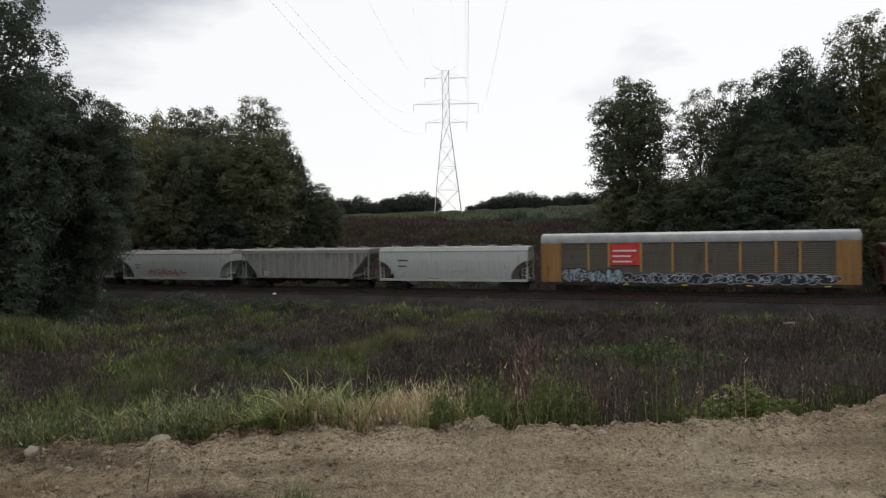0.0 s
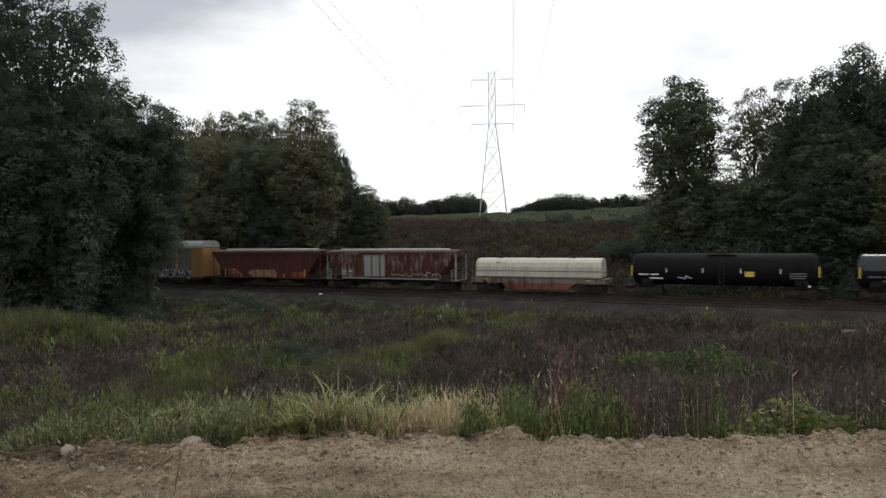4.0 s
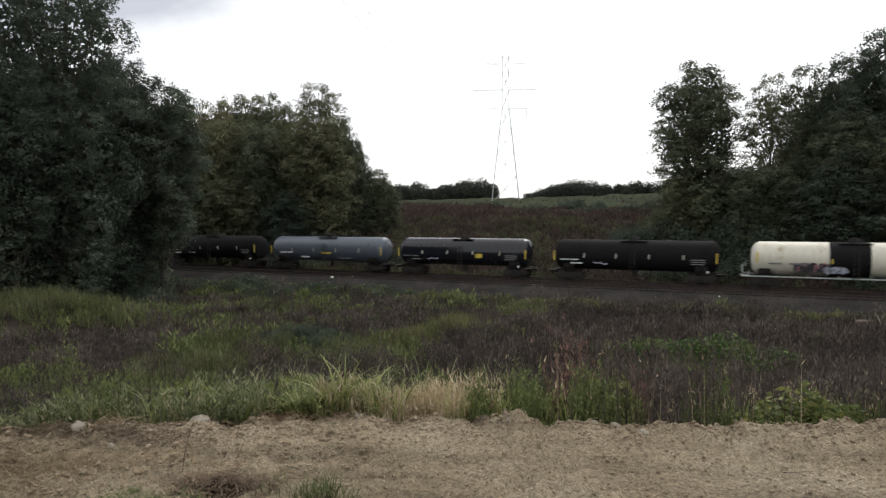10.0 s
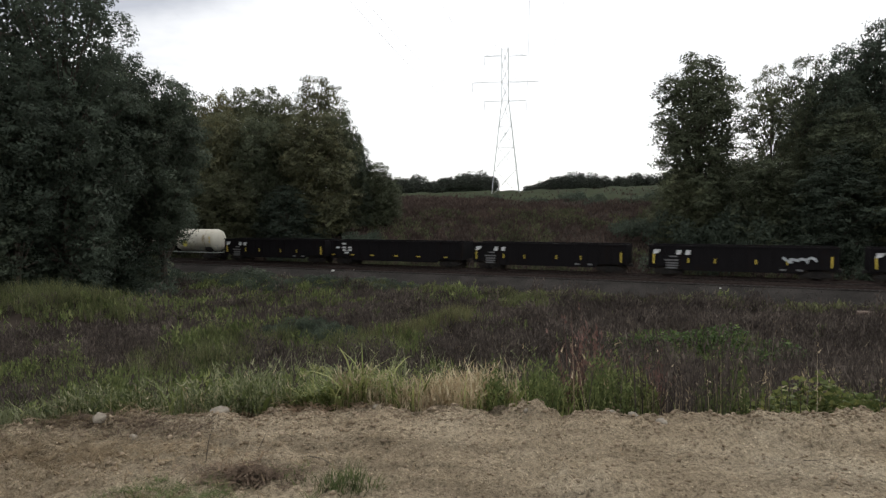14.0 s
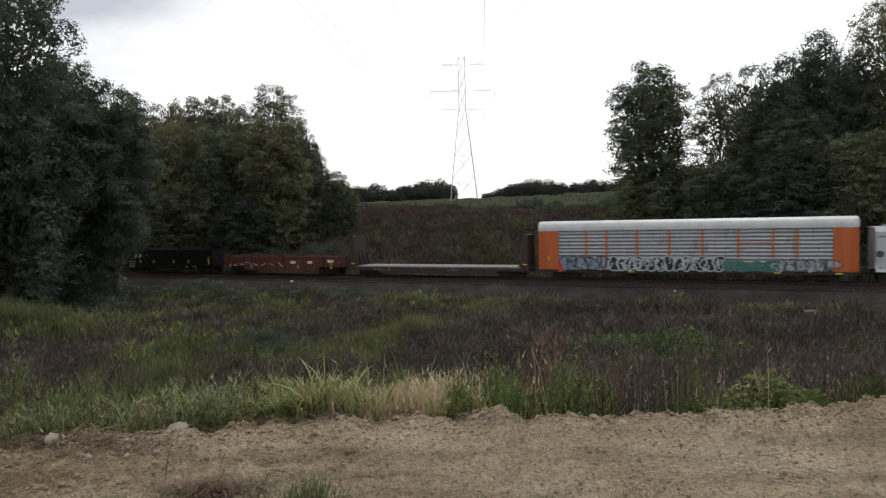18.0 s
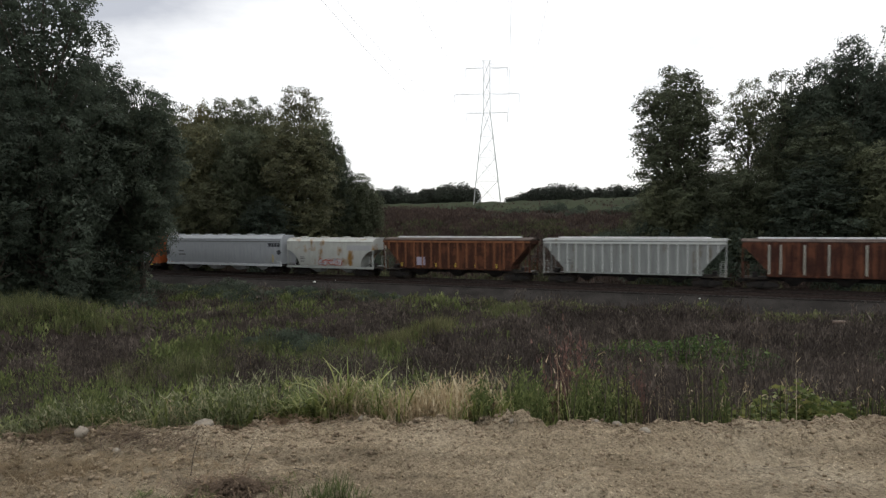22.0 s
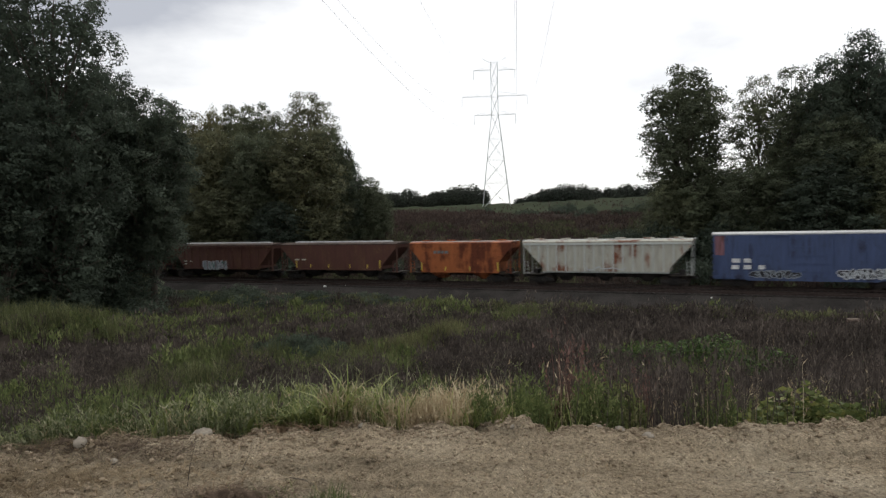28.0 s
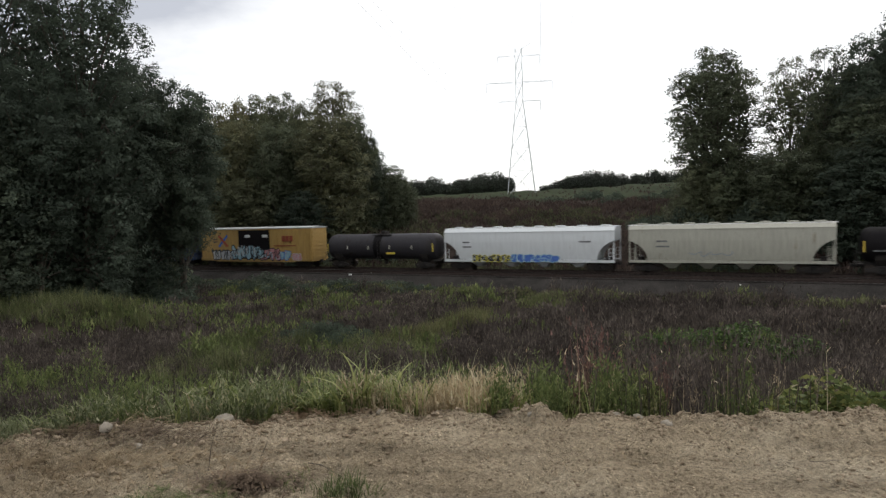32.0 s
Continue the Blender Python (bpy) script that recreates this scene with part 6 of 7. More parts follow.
stuff("reddish_stalks", weed_stems(x, y, (0.6, 0.95), 0.008, 12, 0.05), leafy("russet_leaves", [(0, (0.13, 0.07, 0.06)), (1, (0.3, 0.19, 0.16))], 0.2), "reddish dead flower stalks among the weeds", "weeds")


def vine_patch(name, cx, cy, rx, ry, high, count, size, mat, label):
    a, f = rng.uniform(0, 6.28, count), np.sqrt(rng.uniform(0, 1, count))
    lump = 1 + 0.25 * np.sin(a * 3 + cx) + 0.15 * np.sin(a * 5 + cy)
    x, y = cx + rx * f * lump * np.cos(a), cy + ry * f * lump * np.sin(a)
    z = land(x, y) + high * (1 - 0.75 * f ** 2) * (0.65 + 0.35 * smooth_noise(x, y, rx * 0.8, 41)) * rng.uniform(0.35, 1.0, count)
    return stuff(name, [leaves(np.stack([x, y, z], 1), rng.uniform(0.6, 1.3, count) * size, 0.45)], mat, label, "vines")


for cx, cy, rx, ry, hh, c in ((-1.95, 6.5, 0.5, 0.4, 0.62, 2200), (-1.2, 6.6, 0.45, 0.4, 0.55, 1800), (-3.1, 6.6, 0.5, 0.4, 0.55, 1600), (0.75, 6.6, 0.3, 0.3, 0.5, 1100), (1.25, 6.5, 0.28, 0.3, 0.55, 1100)):
    a, f = rng.uniform(0, 6.28, c), np.sqrt(rng.uniform(0, 1, c))
    x, y = cx + rx * f * np.cos(a), cy + ry * f * np.sin(a)
    z = land(x, y) + hh * (1 - 0.6 * f ** 2) * rng.uniform(0.2, 1.05, c)
    stuff("leafy_clump", [sprigs(np.stack([x, y, z], 1), rng.uniform(0.05, 0.12, c), 0.16, 0.7, 0.9)], GRASS_G, "bushy bright green weed clump at the dirt edge", "weeds")
BRAMBLE = leafy("bramble_leaves", [(0.0, (0.035, 0.06, 0.022)), (0.6, (0.07, 0.11, 0.036)), (1.0, (0.17, 0.22, 0.07))], 0.3, 0.5)
vine_patch("vine_patch", 2.75, 6.4, 0.6, 0.55, 0.48, 2600, 0.075, VINE, "broad-leaved vines sprawling beside the dirt edge")
vine_patch("vine_patch", 3.5, 6.75, 0.5, 0.4, 0.34, 1300, 0.07, VINE, "yellow-green vines over dead stalks")
vine_patch("bramble_patch", 10.6, 34.0, 4.6, 3.0, 2.0, 7500, 0.2, BRAMBLE, "leafy green bramble mound in the brown weeds")
vine_patch("bramble_patch", 20.5, 33.5, 2.0, 1.3, 1.5, 1800, 0.18, BRAMBLE, "small bramble mound among dead stalks")

# the hollow: dead stalks and green patches
brown = lambda x, y: greenness(x, y) < rng.uniform(-0.35, 0.45, len(x))
green = lambda x, y: greenness(x, y) > rng.uniform(-0.15, 0.55, len(x))
x, y = tufts(15000, 5.6, 16, -0.95, 0.85, lambda x, y: ~in_vines(x, y) & brown(x, y) | ~in_vines(x, y) & (rng.uniform(size=len(x)) < np.interp(x / y, [0.1, 0.2], [0.1, 0.7])))
x2, y2 = tufts(26000, 14, 34, -0.95, 0.85, brown)
x3, y3 = tufts(26000, 33, 70, -0.95, 0.9, brown)
c1 = clump_field(260, 7, 18, -0.95, 0.85, brown, 30, 0.5)
c2 = clump_field(420, 16, 36, -0.95, 0.85, brown, 34, 0.8)
c3 = clump_field(420, 34, 66, -0.95, 0.9, brown, 34, 1.0)
stuff("dead_weeds", weed_stems(x, y, (0.4, 0.85), 0.007, 5, 0.08, 1.0, 0.12) + weed_stems(x2, y2, (0.6, 1.2), 0.016, 5, 0.17, 1.0, 0.13) + weed_stems(x3, y3, (0.5, 1.1), 0.032, 4, 0.3, 1.0, 0.15)
      + weed_stems(c1[0], c1[1], (0.5, 0.85), 0.008, 6, 0.1, np.minimum(c1[2], 0.95), 0.13) + weed_stems(c2[0], c2[1], (0.9, 1.5), 0.016, 6, 0.18, c2[2], 0.14) + weed_stems(c3[0], c3[1], (0.9, 1.5), 0.03, 5, 0.32, c3[2], 0.15),
      WEED_B, "dense dead brown weed stalks filling the hollow", "dead weeds")
x, y = tufts(7000, 13, 32, -0.95, 0.85, green)
x2, y2 = tufts(7000, 30, 68, -0.95, 0.9, green)
c1 = clump_field(130, 11, 19, -0.95, 0.75, green, 26, 0.45)
c2 = clump_field(220, 16, 34, -0.95, 0.85, green, 26, 0.7)
c3 = clump_field(220, 34, 66, -0.95, 0.9, green, 22, 0.9)
stuff("green_weeds", weed_stems(x, y, (0.4, 0.9), 0.016, 6, 0.18, 1.0, 0.16, 0.2) + weed_stems(x2, y2, (0.4, 0.9), 0.03, 5, 0.34, 1.0, 0.17, 0.2)
      + weed_stems(c1[0], c1[1], (0.5, 0.85), 0.01, 9, 0.12, c1[2], 0.17, 0.2) + weed_stems(c2[0], c2[1], (0.7, 1.15), 0.016, 8, 0.2, c2[2], 0.17, 0.2) + weed_stems(c3[0], c3[1], (0.7, 1.2), 0.03, 7, 0.34, c3[2], 0.18, 0.2)
      + [grass_field(12000, 14, 34, -0.95, 0.85, green, (0.4, 0.9), (0.02, 0.04), (0.1, 0.6)), grass_field(9000, 32, 68, -0.95, 0.9, green, (0.4, 0.9), (0.04, 0.08), (0.1, 0.5))],
      WEED_G, "patches of green weeds among dead stalks", "weeds")
c1 = clump_field(60, 15, 42, -0.5, 0.75, always, 10, 0.8)
stuff("pale_stalks", weed_stems(c1[0], c1[1], (0.8, 1.15), 0.011, 3, 0.1, c1[2], 0.08, 0.7), STRAW, "pale dry stalks standing above the dead weeds", "dry stalks")


def mound_grass(name, cx, cy, rx, ry, count, h, w, mat, label):
    a, f = rng.uniform(0, 6.28, count), np.sqrt(rng.uniform(0, 1, count))
    x, y = cx + rx * 1.25 * f * np.cos(a), cy + ry * 1.25 * f * np.sin(a)
    ok = smooth_noise(x, y, 2.6, 74) + 0.7 * smooth_noise(x, y, 1.1, 75) > 1.5 * f ** 2 - 0.9
    x, y, f = x[ok], y[ok], f[ok]
    count = len(x)
    tall = rng.uniform(h * 0.45, h, count) * (1.1 - 0.5 * f) * np.clip(0.9 + 0.4 * smooth_noise(x, y, 1.8, 76), 0.4, 1.4)
    return stuff(name, [blades(on_land(x, y), tall, rng.uniform(w * 0.4, w * 0.8, count), rng.uniform(0.1, 0.6, count), rng.uniform(0, 6.28, count))], mat, label, "grass")


mound_grass("tall_grass", -32, 43.5, 8.0, 3.0, 15000, 1.7, 0.06, GRASS_FAR, "tall bright green grass before the dark wood")
mound_grass("tall_grass", -14.6, 30.5, 3.6, 2.2, 4200, 1.5, 0.045, GRASS_FAR, "rank green grass in the hollow below the dirt")
mound_grass("tall_grass", -16.5, 36, 2.8, 1.6, 3600, 1.5, 0.045, GRASS_FAR, "stand of bright green grass in the hollow")
mound_grass("tall_grass", -12.8, 37.4, 2.0, 1.3, 2200, 1.4, 0.045, GRASS_FAR, "stand of green grass among dead stalks")
mound_grass("tall_grass", -7.2, 35.2, 3.2, 2.0, 3600, 1.2, 0.045, GRASS_FAR, "patch of green grass in the middle of the hollow")
mound_grass("tall_grass", 2.2, 53.6, 2.1, 2.1, 2600, 1.2, 0.06, GRASS_FAR, "clump of yellow-green grass near the gravel")
mound_grass("tall_grass", 16, 56, 5.2, 1.2, 3600, 0.9, 0.06, GRASS_FAR, "strip of green grass along the gravel foot")
mound_grass("tall_grass", 1, 57.5, 7, 1.2, 3000, 0.6, 0.06, GRASS_FAR, "low strip of grass below the gravel")
x = np.concatenate([rng.normal(a_, 0.55, 420) for a_ in (-6.9, -6.2, -5.6, -5.0, -4.4, -3.8, -3.3, -2.7)])
y = np.concatenate([rng.normal(b_, 0.7, 420) for b_ in (36.5, 37.7, 38.8, 40.1, 41.4, 42.8, 44.2, 45.6)])
stuff("yellow_grass", [blades(on_land(x, y), rng.uniform(0.6, 1.35, len(x)), rng.uniform(0.02, 0.045, len(x)), rng.uniform(0.1, 0.5, len(x)), rng.uniform(0, 6.28, len(x)))],
      leafy("yellow_green_grass", [(0.0, (0.065, 0.07, 0.034)), (0.6, (0.125, 0.125, 0.06)), (1.0, (0.24, 0.22, 0.12))], 0.3), "narrow band of yellow-green grass crossing the dead weeds", "grass")

# bank and ditch behind the track
def bank_points(c, q0, q1, u0, u1):
    q, u = rng.uniform(q0, q1, c), rng.uniform(u0, u1, c)
    return u * DX + q * NX, TRACK_Y + u * DY + q * NY


x, y = bank_points(56000, -112, -6.5, -75, 75)
over = -track_q(x, y) - field_edge(x, y)
ok = rng.uniform(size=len(x)) < np.interp(over, [-12, 4], [1.0, 0.03]) * np.interp(-track_q(x, y), [40, 70], [1.0, 0.75])
x, y, over = x[ok], y[ok], over[ok]
stuff("bank_brush", weed_stems(x, y, (0.5, 1.4), 0.06, 4, 0.5, np.interp(over, [-40, -12, 5], [1.0, 0.7, 0.5]), 0.2), BANK_B, "dead red-brown brush covering the bank behind the track", "brush")
x, y = bank_points(30000, -36, -4.5, -70, 70)
ok = smooth_noise(x, y, 14, 51) + 0.6 * smooth_noise(x, y, 5, 52) > 0.15
x, y = x[ok], y[ok]
BANK_G = leafy("bank_grass", [(0.0, (0.045, 0.05, 0.028)), (0.6, (0.085, 0.092, 0.05)), (1.0, (0.14, 0.14, 0.08))], 0.2, 0.8)
stuff("bank_grass", weed_stems(x, y, (0.6, 1.3), 0.06, 5, 0.42, 1.0, 0.18), BANK_G, "grey-green grass and weeds on the bank", "grass")
# low scrub along the gravel shoulder on the near side
x, y = bank_points(12000, 8.8, 12.6, -75, 62)
ok = smooth_noise(x, y, 7, 53) > -0.35
stuff("trackside_weeds", weed_stems(x[ok], y[ok], (0.3, 0.8), 0.04, 6, 0.3, 1.0, 0.17), GRASS_FAR, "low green weeds at the foot of the gravel", "weeds")

# ---- trees ----
TREES, TOPS, TREE_SIZE = {}, {}, {}


def tree_meshes(key, seed, height, wide, profile, lobes, count, leaf, mat, low=0.08, airy=0.0, lobe=0.34):
    """Trunk with limbs, and a crown of rounded leaf masses on the limb ends, each covered with sprays of leaves.
    profile: (part of the height, part of the width) of the crown's outline; airy: how much sky shows through."""
    rs = np.random.RandomState(seed)
    s = Solid()
    bend = rs.uniform(-0.03, 0.03, 2) * height
    nodes = [(0, 0, -0.4)]
    for i in range(1, 8):
        f = i / 7
        nodes.append((bend[0] * f ** 2 + rs.normal(0, 0.12), bend[1] * f ** 2 + rs.normal(0, 0.12), height * 0.9 * f))
    base_r = height * 0.015
    for i in range(7):
        s.rod(nodes[i], nodes[i + 1], base_r * (1 - i / 7.6), 7, base_r * (1 - (i + 1) / 7.6))
    pf, pr = [p[0] for p in profile], [p[1] for p in profile]
    cs, rad = [], []
    for i in range(lobes):
        g = ((i + rs.uniform(0.1, 0.9)) / lobes) ** 0.9
        f = low + (0.97 - low) * g
        half = np.interp(f, pf, pr) * wide
        r = wide * lobe * rs.uniform(0.6, 1.15) * np.interp(g, [0, 0.7, 1.0], [1.0, 0.9, 0.62])
        a = i * 2.39996 + rs.uniform(-0.5, 0.5)
        reach = max(0.0, half - r * 0.75) * rs.uniform(0.72, 1.08)
        bx, by = bend[0] * f ** 2, bend[1] * f ** 2
        c = np.array([bx + reach * np.cos(a), by + reach * np.sin(a), height * f])
        cs.append(c)
        rad.append(r)
        root = nodes[max(1, min(6, int(f * 7 * 0.78)))]
        t_ = base_r * 0.36 * (1 - 0.55 * f)
        mid_ = [(root[j] * 0.5 + c[j] * 0.5) + (0.35 if j == 2 else 0) for j in range(3)]
        s.rod(root, mid_, t_, 5, t_ * 0.7)
        s.rod(mid_, c, t_ * 0.7, 5, t_ * 0.3)
        for j in range(3):
            d0 = rs.normal(size=3)
            d0 /= np.linalg.norm(d0)
            s.rod(c, c + d0 * r * 0.9, t_ * 0.3, 4, t_ * 0.08)
    cs, rad = np.array(cs), np.array(rad)
    area = rad ** 2 / (rad ** 2).sum()
    ps, ns = [], []
    per = 11
    for i in range(lobes):
        sprays = max(6, int(count * area[i] / per))
        d = rs.normal(size=(sprays, 3))
        d[:, 2] += 0.25
        d /= np.linalg.norm(d, axis=1)[:, None]
        lump = 1 + 0.16 * np.sin(3.1 * d[:, 0] + i) + 0.14 * np.sin(4.3 * d[:, 1] + 2 * i) + 0.1 * np.sin(6 * d[:, 2] + i)
        q = cs[i] + d * (rad[i] * lump * (0.62 + 0.4 * rs.uniform(size=sprays) ** 0.55))[:, None] * np.array([1.0, 1.0, 0.82])
        near = np.full(sprays, 9.0)
        for j in range(lobes):
            if j != i:
                near = np.minimum(near, np.linalg.norm((q - cs[j]) / np.array([1, 1, 0.82]), axis=1) / rad[j])
        ok = (near > 0.62) & (rs.uniform(size=sprays) > airy * 0.5)
        q, d = q[ok], d[ok]
        rep = np.repeat(np.arange(len(q)), per)
        ps.append(q[rep] + rs.normal(0, 0.85 * leaf, (len(rep), 3)) * np.array([1, 1, 0.6]))
        ns.append(d[rep] + rs.normal(0, 0.35, (len(q), 3))[rep])
    # the shaded inside of the crown
    c = int(count * 0.16 * (1 - airy))
    f = rs.uniform(low, 0.86, c)
    a, r = rs.uniform(0, 6.28, c), np.sqrt(rs.uniform(0, 1, c)) * 0.62 * wide * np.interp(f, pf, pr)
    inner = np.stack([bend[0] * f ** 2 + r * np.cos(a), bend[1] * f ** 2 + r * np.sin(a), height * f], 1)
    p, nn = np.concatenate(ps + [inner]), np.concatenate(ns + [rs.normal(size=(c, 3))])
    size = np.concatenate([rs.uniform(0.55, 1.35, len(p) - c) * leaf, rs.uniform(1.6, 2.6, c) * leaf])
    v, t = crown_leaves(rs, p, nn, size)
    TREES[key] = (s.mesh("trunk", BARK), raw_mesh("crown", v, t, mat))
    TOPS[key] = float(np.percentile(p[:, 2], 99.7))
    TREE_SIZE[key] = (wide, height)


def tree(key, x, y, m_scale, turn, label, group, name="tree", category="tree", sink=0.2):
    t = tagged(new(name), label, category, group)
    t.matrix_basis = Matrix.Translation((x, y, land_at(x, y) - sink)) @ Matrix.Rotation(turn, 4, "Z") @ Matrix.Diagonal((m_scale[0], m_scale[0], m_scale[1], 1))
    if TREES[key][0]:
        part("trunk", TREES[key][0], None, t)
    part("crown", TREES[key][1], None, t)
    return t


FULL = [(0.0, 0.7), (0.12, 0.86), (0.35, 1.0), (0.6, 0.93), (0.8, 0.7), (0.93, 0.42), (1.0, 0.15)]
COLUMN = [(0.0, 0.8), (0.15, 0.95), (0.5, 1.0), (0.75, 0.95), (0.9, 0.7), (1.0, 0.35)]
EDGE = [(0.0, 0.4), (0.28, 0.56), (0.42, 0.86), (0.6, 1.0), (0.85, 0.9), (1.0, 0.45)]
ROUND = [(0.0, 0.8), (0.2, 0.95), (0.5, 1.0), (0.75, 0.86), (0.9, 0.62), (1.0, 0.25)]
WAISTED = [(0.0, 1.0), (0.2, 0.92), (0.36, 0.74), (0.5, 0.86), (0.68, 0.9), (0.82, 0.72), (0.93, 0.46), (1.0, 0.2)]
tree_meshes("broad_dark", 1, 24, 6.6, FULL, 58, 26000, 0.36, LEAF_DARK, 0.05)
tree_meshes("broad_dark_2", 2, 24, 6.0, FULL, 52, 26000, 0.36, LEAF_DARK, 0.06)
tree_meshes("front_oak", 21, 24, 5.4, COLUMN, 60, 52000, 0.23, LEAF_DARK, 0.05, 0.3, 0.3)
tree_meshes("front_edge", 22, 22, 5.0, EDGE, 60, 46000, 0.24, LEAF_DARK, 0.26, 0.0, 0.28)
tree_meshes("tall_mid", 3, 24, 5.2, COLUMN, 60, 28000, 0.34, LEAF_MID, 0.07)
tree_meshes("lone_tree", 23, 24, 5.6, WAISTED, 60, 36000, 0.32, LEAF_MID, 0.06, 0.15, 0.3)
tree_meshes("airy_tree", 24, 24, 5.4, ROUND, 44, 20000, 0.32, LEAF_MID, 0.1, 0.42, 0.28)
tree_meshes("round_mid", 4, 20, 6.6, ROUND, 56, 28000, 0.36, LEAF_MID, 0.05)
tree_meshes("thin_gold", 5, 24, 4.8, ROUND, 56, 24000, 0.27, LEAF_GOLD, 0.3, 0.5, 0.28)
tree_meshes("round_gold", 6, 20, 6.2, ROUND, 58, 30000, 0.34, LEAF_GOLD, 0.05)


def bush_mesh(key, seed, high, wide, clumps, per, leaf, mat, dome=False):
    rs = np.random.RandomState(seed)
    ps = []
    for i in range(clumps):
        a, f = rs.uniform(0, 6.28), rs.uniform(0, 1) ** 0.5
        cz = high * rs.uniform(0.15, 0.9) * (1 - 0.5 * f)
        if dome:
            cz = high * rs.uniform(0.12, 0.78) * (1.02 - f * f) ** 0.3
        d = rs.normal(size=(per, 3))
        d *= (rs.uniform(0.2, 1.0, per) ** 0.5 / np.linalg.norm(d, axis=1))[:, None] * np.array([0.36 * wide, 0.36 * wide, 0.26 * high])
        ps.append(np.array([wide * f * np.cos(a), wide * f * np.sin(a), cz]) + d)
    p = np.concatenate(ps)
    p[:, 2] = np.maximum(p[:, 2], 0.02)
    TOPS[key] = float(np.percentile(p[:, 2], 99.5))
    v, t = tree_leaves(p, rs.uniform(0.55, 1.3, len(p)) * leaf)
    TREES[key] = (None, raw_mesh("crown", v, t, mat))


bush_mesh("far_round", 7, 8.0, 5.6, 40, 220, 0.6, LEAF_FAR, True)
bush_mesh("scrub", 11, 3.0, 2.6, 18, 190, 0.29, LEAF_DARK)
bush_mesh("scrub_mid", 12, 3.4, 3.0, 20, 190, 0.3, LEAF_DARK)
bush_mesh("scrub_low", 13, 1.6, 2.4, 16, 190, 0.22, LEAF_DARK)

# wood in front of the track, to the left; places, width and height in metres
def wood(rows, plain, gold, group):
    """Trees by kind, place, half width of the crown and height of the top above the world's zero."""
    for i, (key, x, y, w, top) in enumerate(rows):
        h = (top - land_at(x, y) + 0.2) / TOPS[key]
        tree(key, x, y, (1.14 * w / TREE_SIZE[key][0], h), 1.7 * i, gold if "gold" in key else plain, group)


wood((("front_edge", -32.6, 61, 4.4, 14.8), ("front_oak", -36.2, 60, 4.4, 17.0), ("front_oak", -36.2, 52, 5.6, 23.5), ("front_oak", -42.5, 50, 6.2, 26), ("broad_dark", -42, 57, 6.0, 15), ("front_edge", -36.8, 47, 4.2, 13.5), ("broad_dark_2", -39, 44, 4.5, 10),
      ("broad_dark", -49, 50, 7, 17), ("tall_mid", -39.5, 65, 4.6, 17), ("broad_dark_2", -46, 64, 6.5, 17), ("broad_dark", -51, 72, 7, 18)),
     "tall dark green broadleaf tree in the wood by the track", "tall turning tree in the wood by the track", "trees before the track")
# wood behind the track, on either side of the cut
wood((("round_mid", -54.5, 108, 5.6, 21.0), ("round_gold", -47.2, 107, 4.6, 21.2), ("tall_mid", -42.4, 109, 4.4, 22.3), ("airy_tree", -39.2, 110, 3.6, 22.8), ("tall_mid", -36.4, 108, 3.6, 20.6), ("thin_gold", -30.8, 112, 5.2, 24.6),
      ("round_gold", -28.6, 102, 6.4, 17.2), ("round_mid", -37.6, 101, 5.2, 16.4), ("round_gold", -44.0, 101, 5.4, 17.0), ("round_mid", -25.2, 105, 3.4, 17.6), ("broad_dark_2", -23.0, 106, 2.6, 14.0), ("round_mid", -20.6, 107, 3.0, 9.6), ("round_mid", -18.4, 108, 2.4, 7.4),
      ("broad_dark", -32, 97, 4.6, 5.5), ("round_gold", -41, 97, 5.0, 7.5), ("broad_dark", -49, 100, 6, 15), ("broad_dark_2", -58, 112, 7, 21), ("broad_dark", -67, 114, 8, 21)),
     "leafy green tree on the bank behind the track", "tree with turning yellow leaves on the bank", "trees behind the track")
wood((("lone_tree", 24.9, 85, 5.9, 20.4), ("round_mid", 22.6, 83, 3.6, 6.6), ("airy_tree", 33.0, 83.5, 3.3, 18.6), ("airy_tree", 36.0, 82, 3.4, 19.4), ("broad_dark_2", 39.0, 80, 4.2, 19.6), ("broad_dark", 43.2, 80, 4.6, 22.4), ("broad_dark_2", 47.6, 80, 4.6, 20.2), ("thin_gold", 51.2, 79, 5.0, 26.6),
      ("round_gold", 52.2, 77, 4.4, 21.0), ("broad_dark", 57, 76, 6, 24), ("round_mid", 30.8, 79, 4.6, 7.4), ("tall_mid", 38.0, 76, 4.2, 12.5), ("broad_dark_2", 36, 74, 5.0, 8.6), ("round_mid", 43, 71, 5.0, 9.6), ("broad_dark", 49, 69, 5, 11), ("round_gold", 46.5, 67, 3.6, 6),
      ("broad_dark_2", 55, 67, 6, 15), ("broad_dark", 63, 72, 7.5, 24), ("broad_dark", 32, 90, 5.0, 8), ("broad_dark_2", 45, 90, 7, 18), ("broad_dark", 40.5, 89, 5.5, 16)),
     "tall dark green tree on the bank behind the track", "tall tree with yellow autumn leaves on the bank", "trees behind the track")
rs_ = random.Random(8)
for i in range(48):
    u = rs_.uniform(13, 74) if i % 2 else rs_.uniform(-95, -20)
    q = rs_.uniform(-19, -8)
    p = at_track(u, q, 0)
    tree(rs_.choice(("scrub", "scrub", "scrub_mid")), p.x, p.y, (rs_.uniform(0.8, 1.4), rs_.uniform(0.8, 1.5)), rs_.uniform(0, 6), "dark leafy scrub at the foot of the bank", "scrub along the track", "bush", "bush")
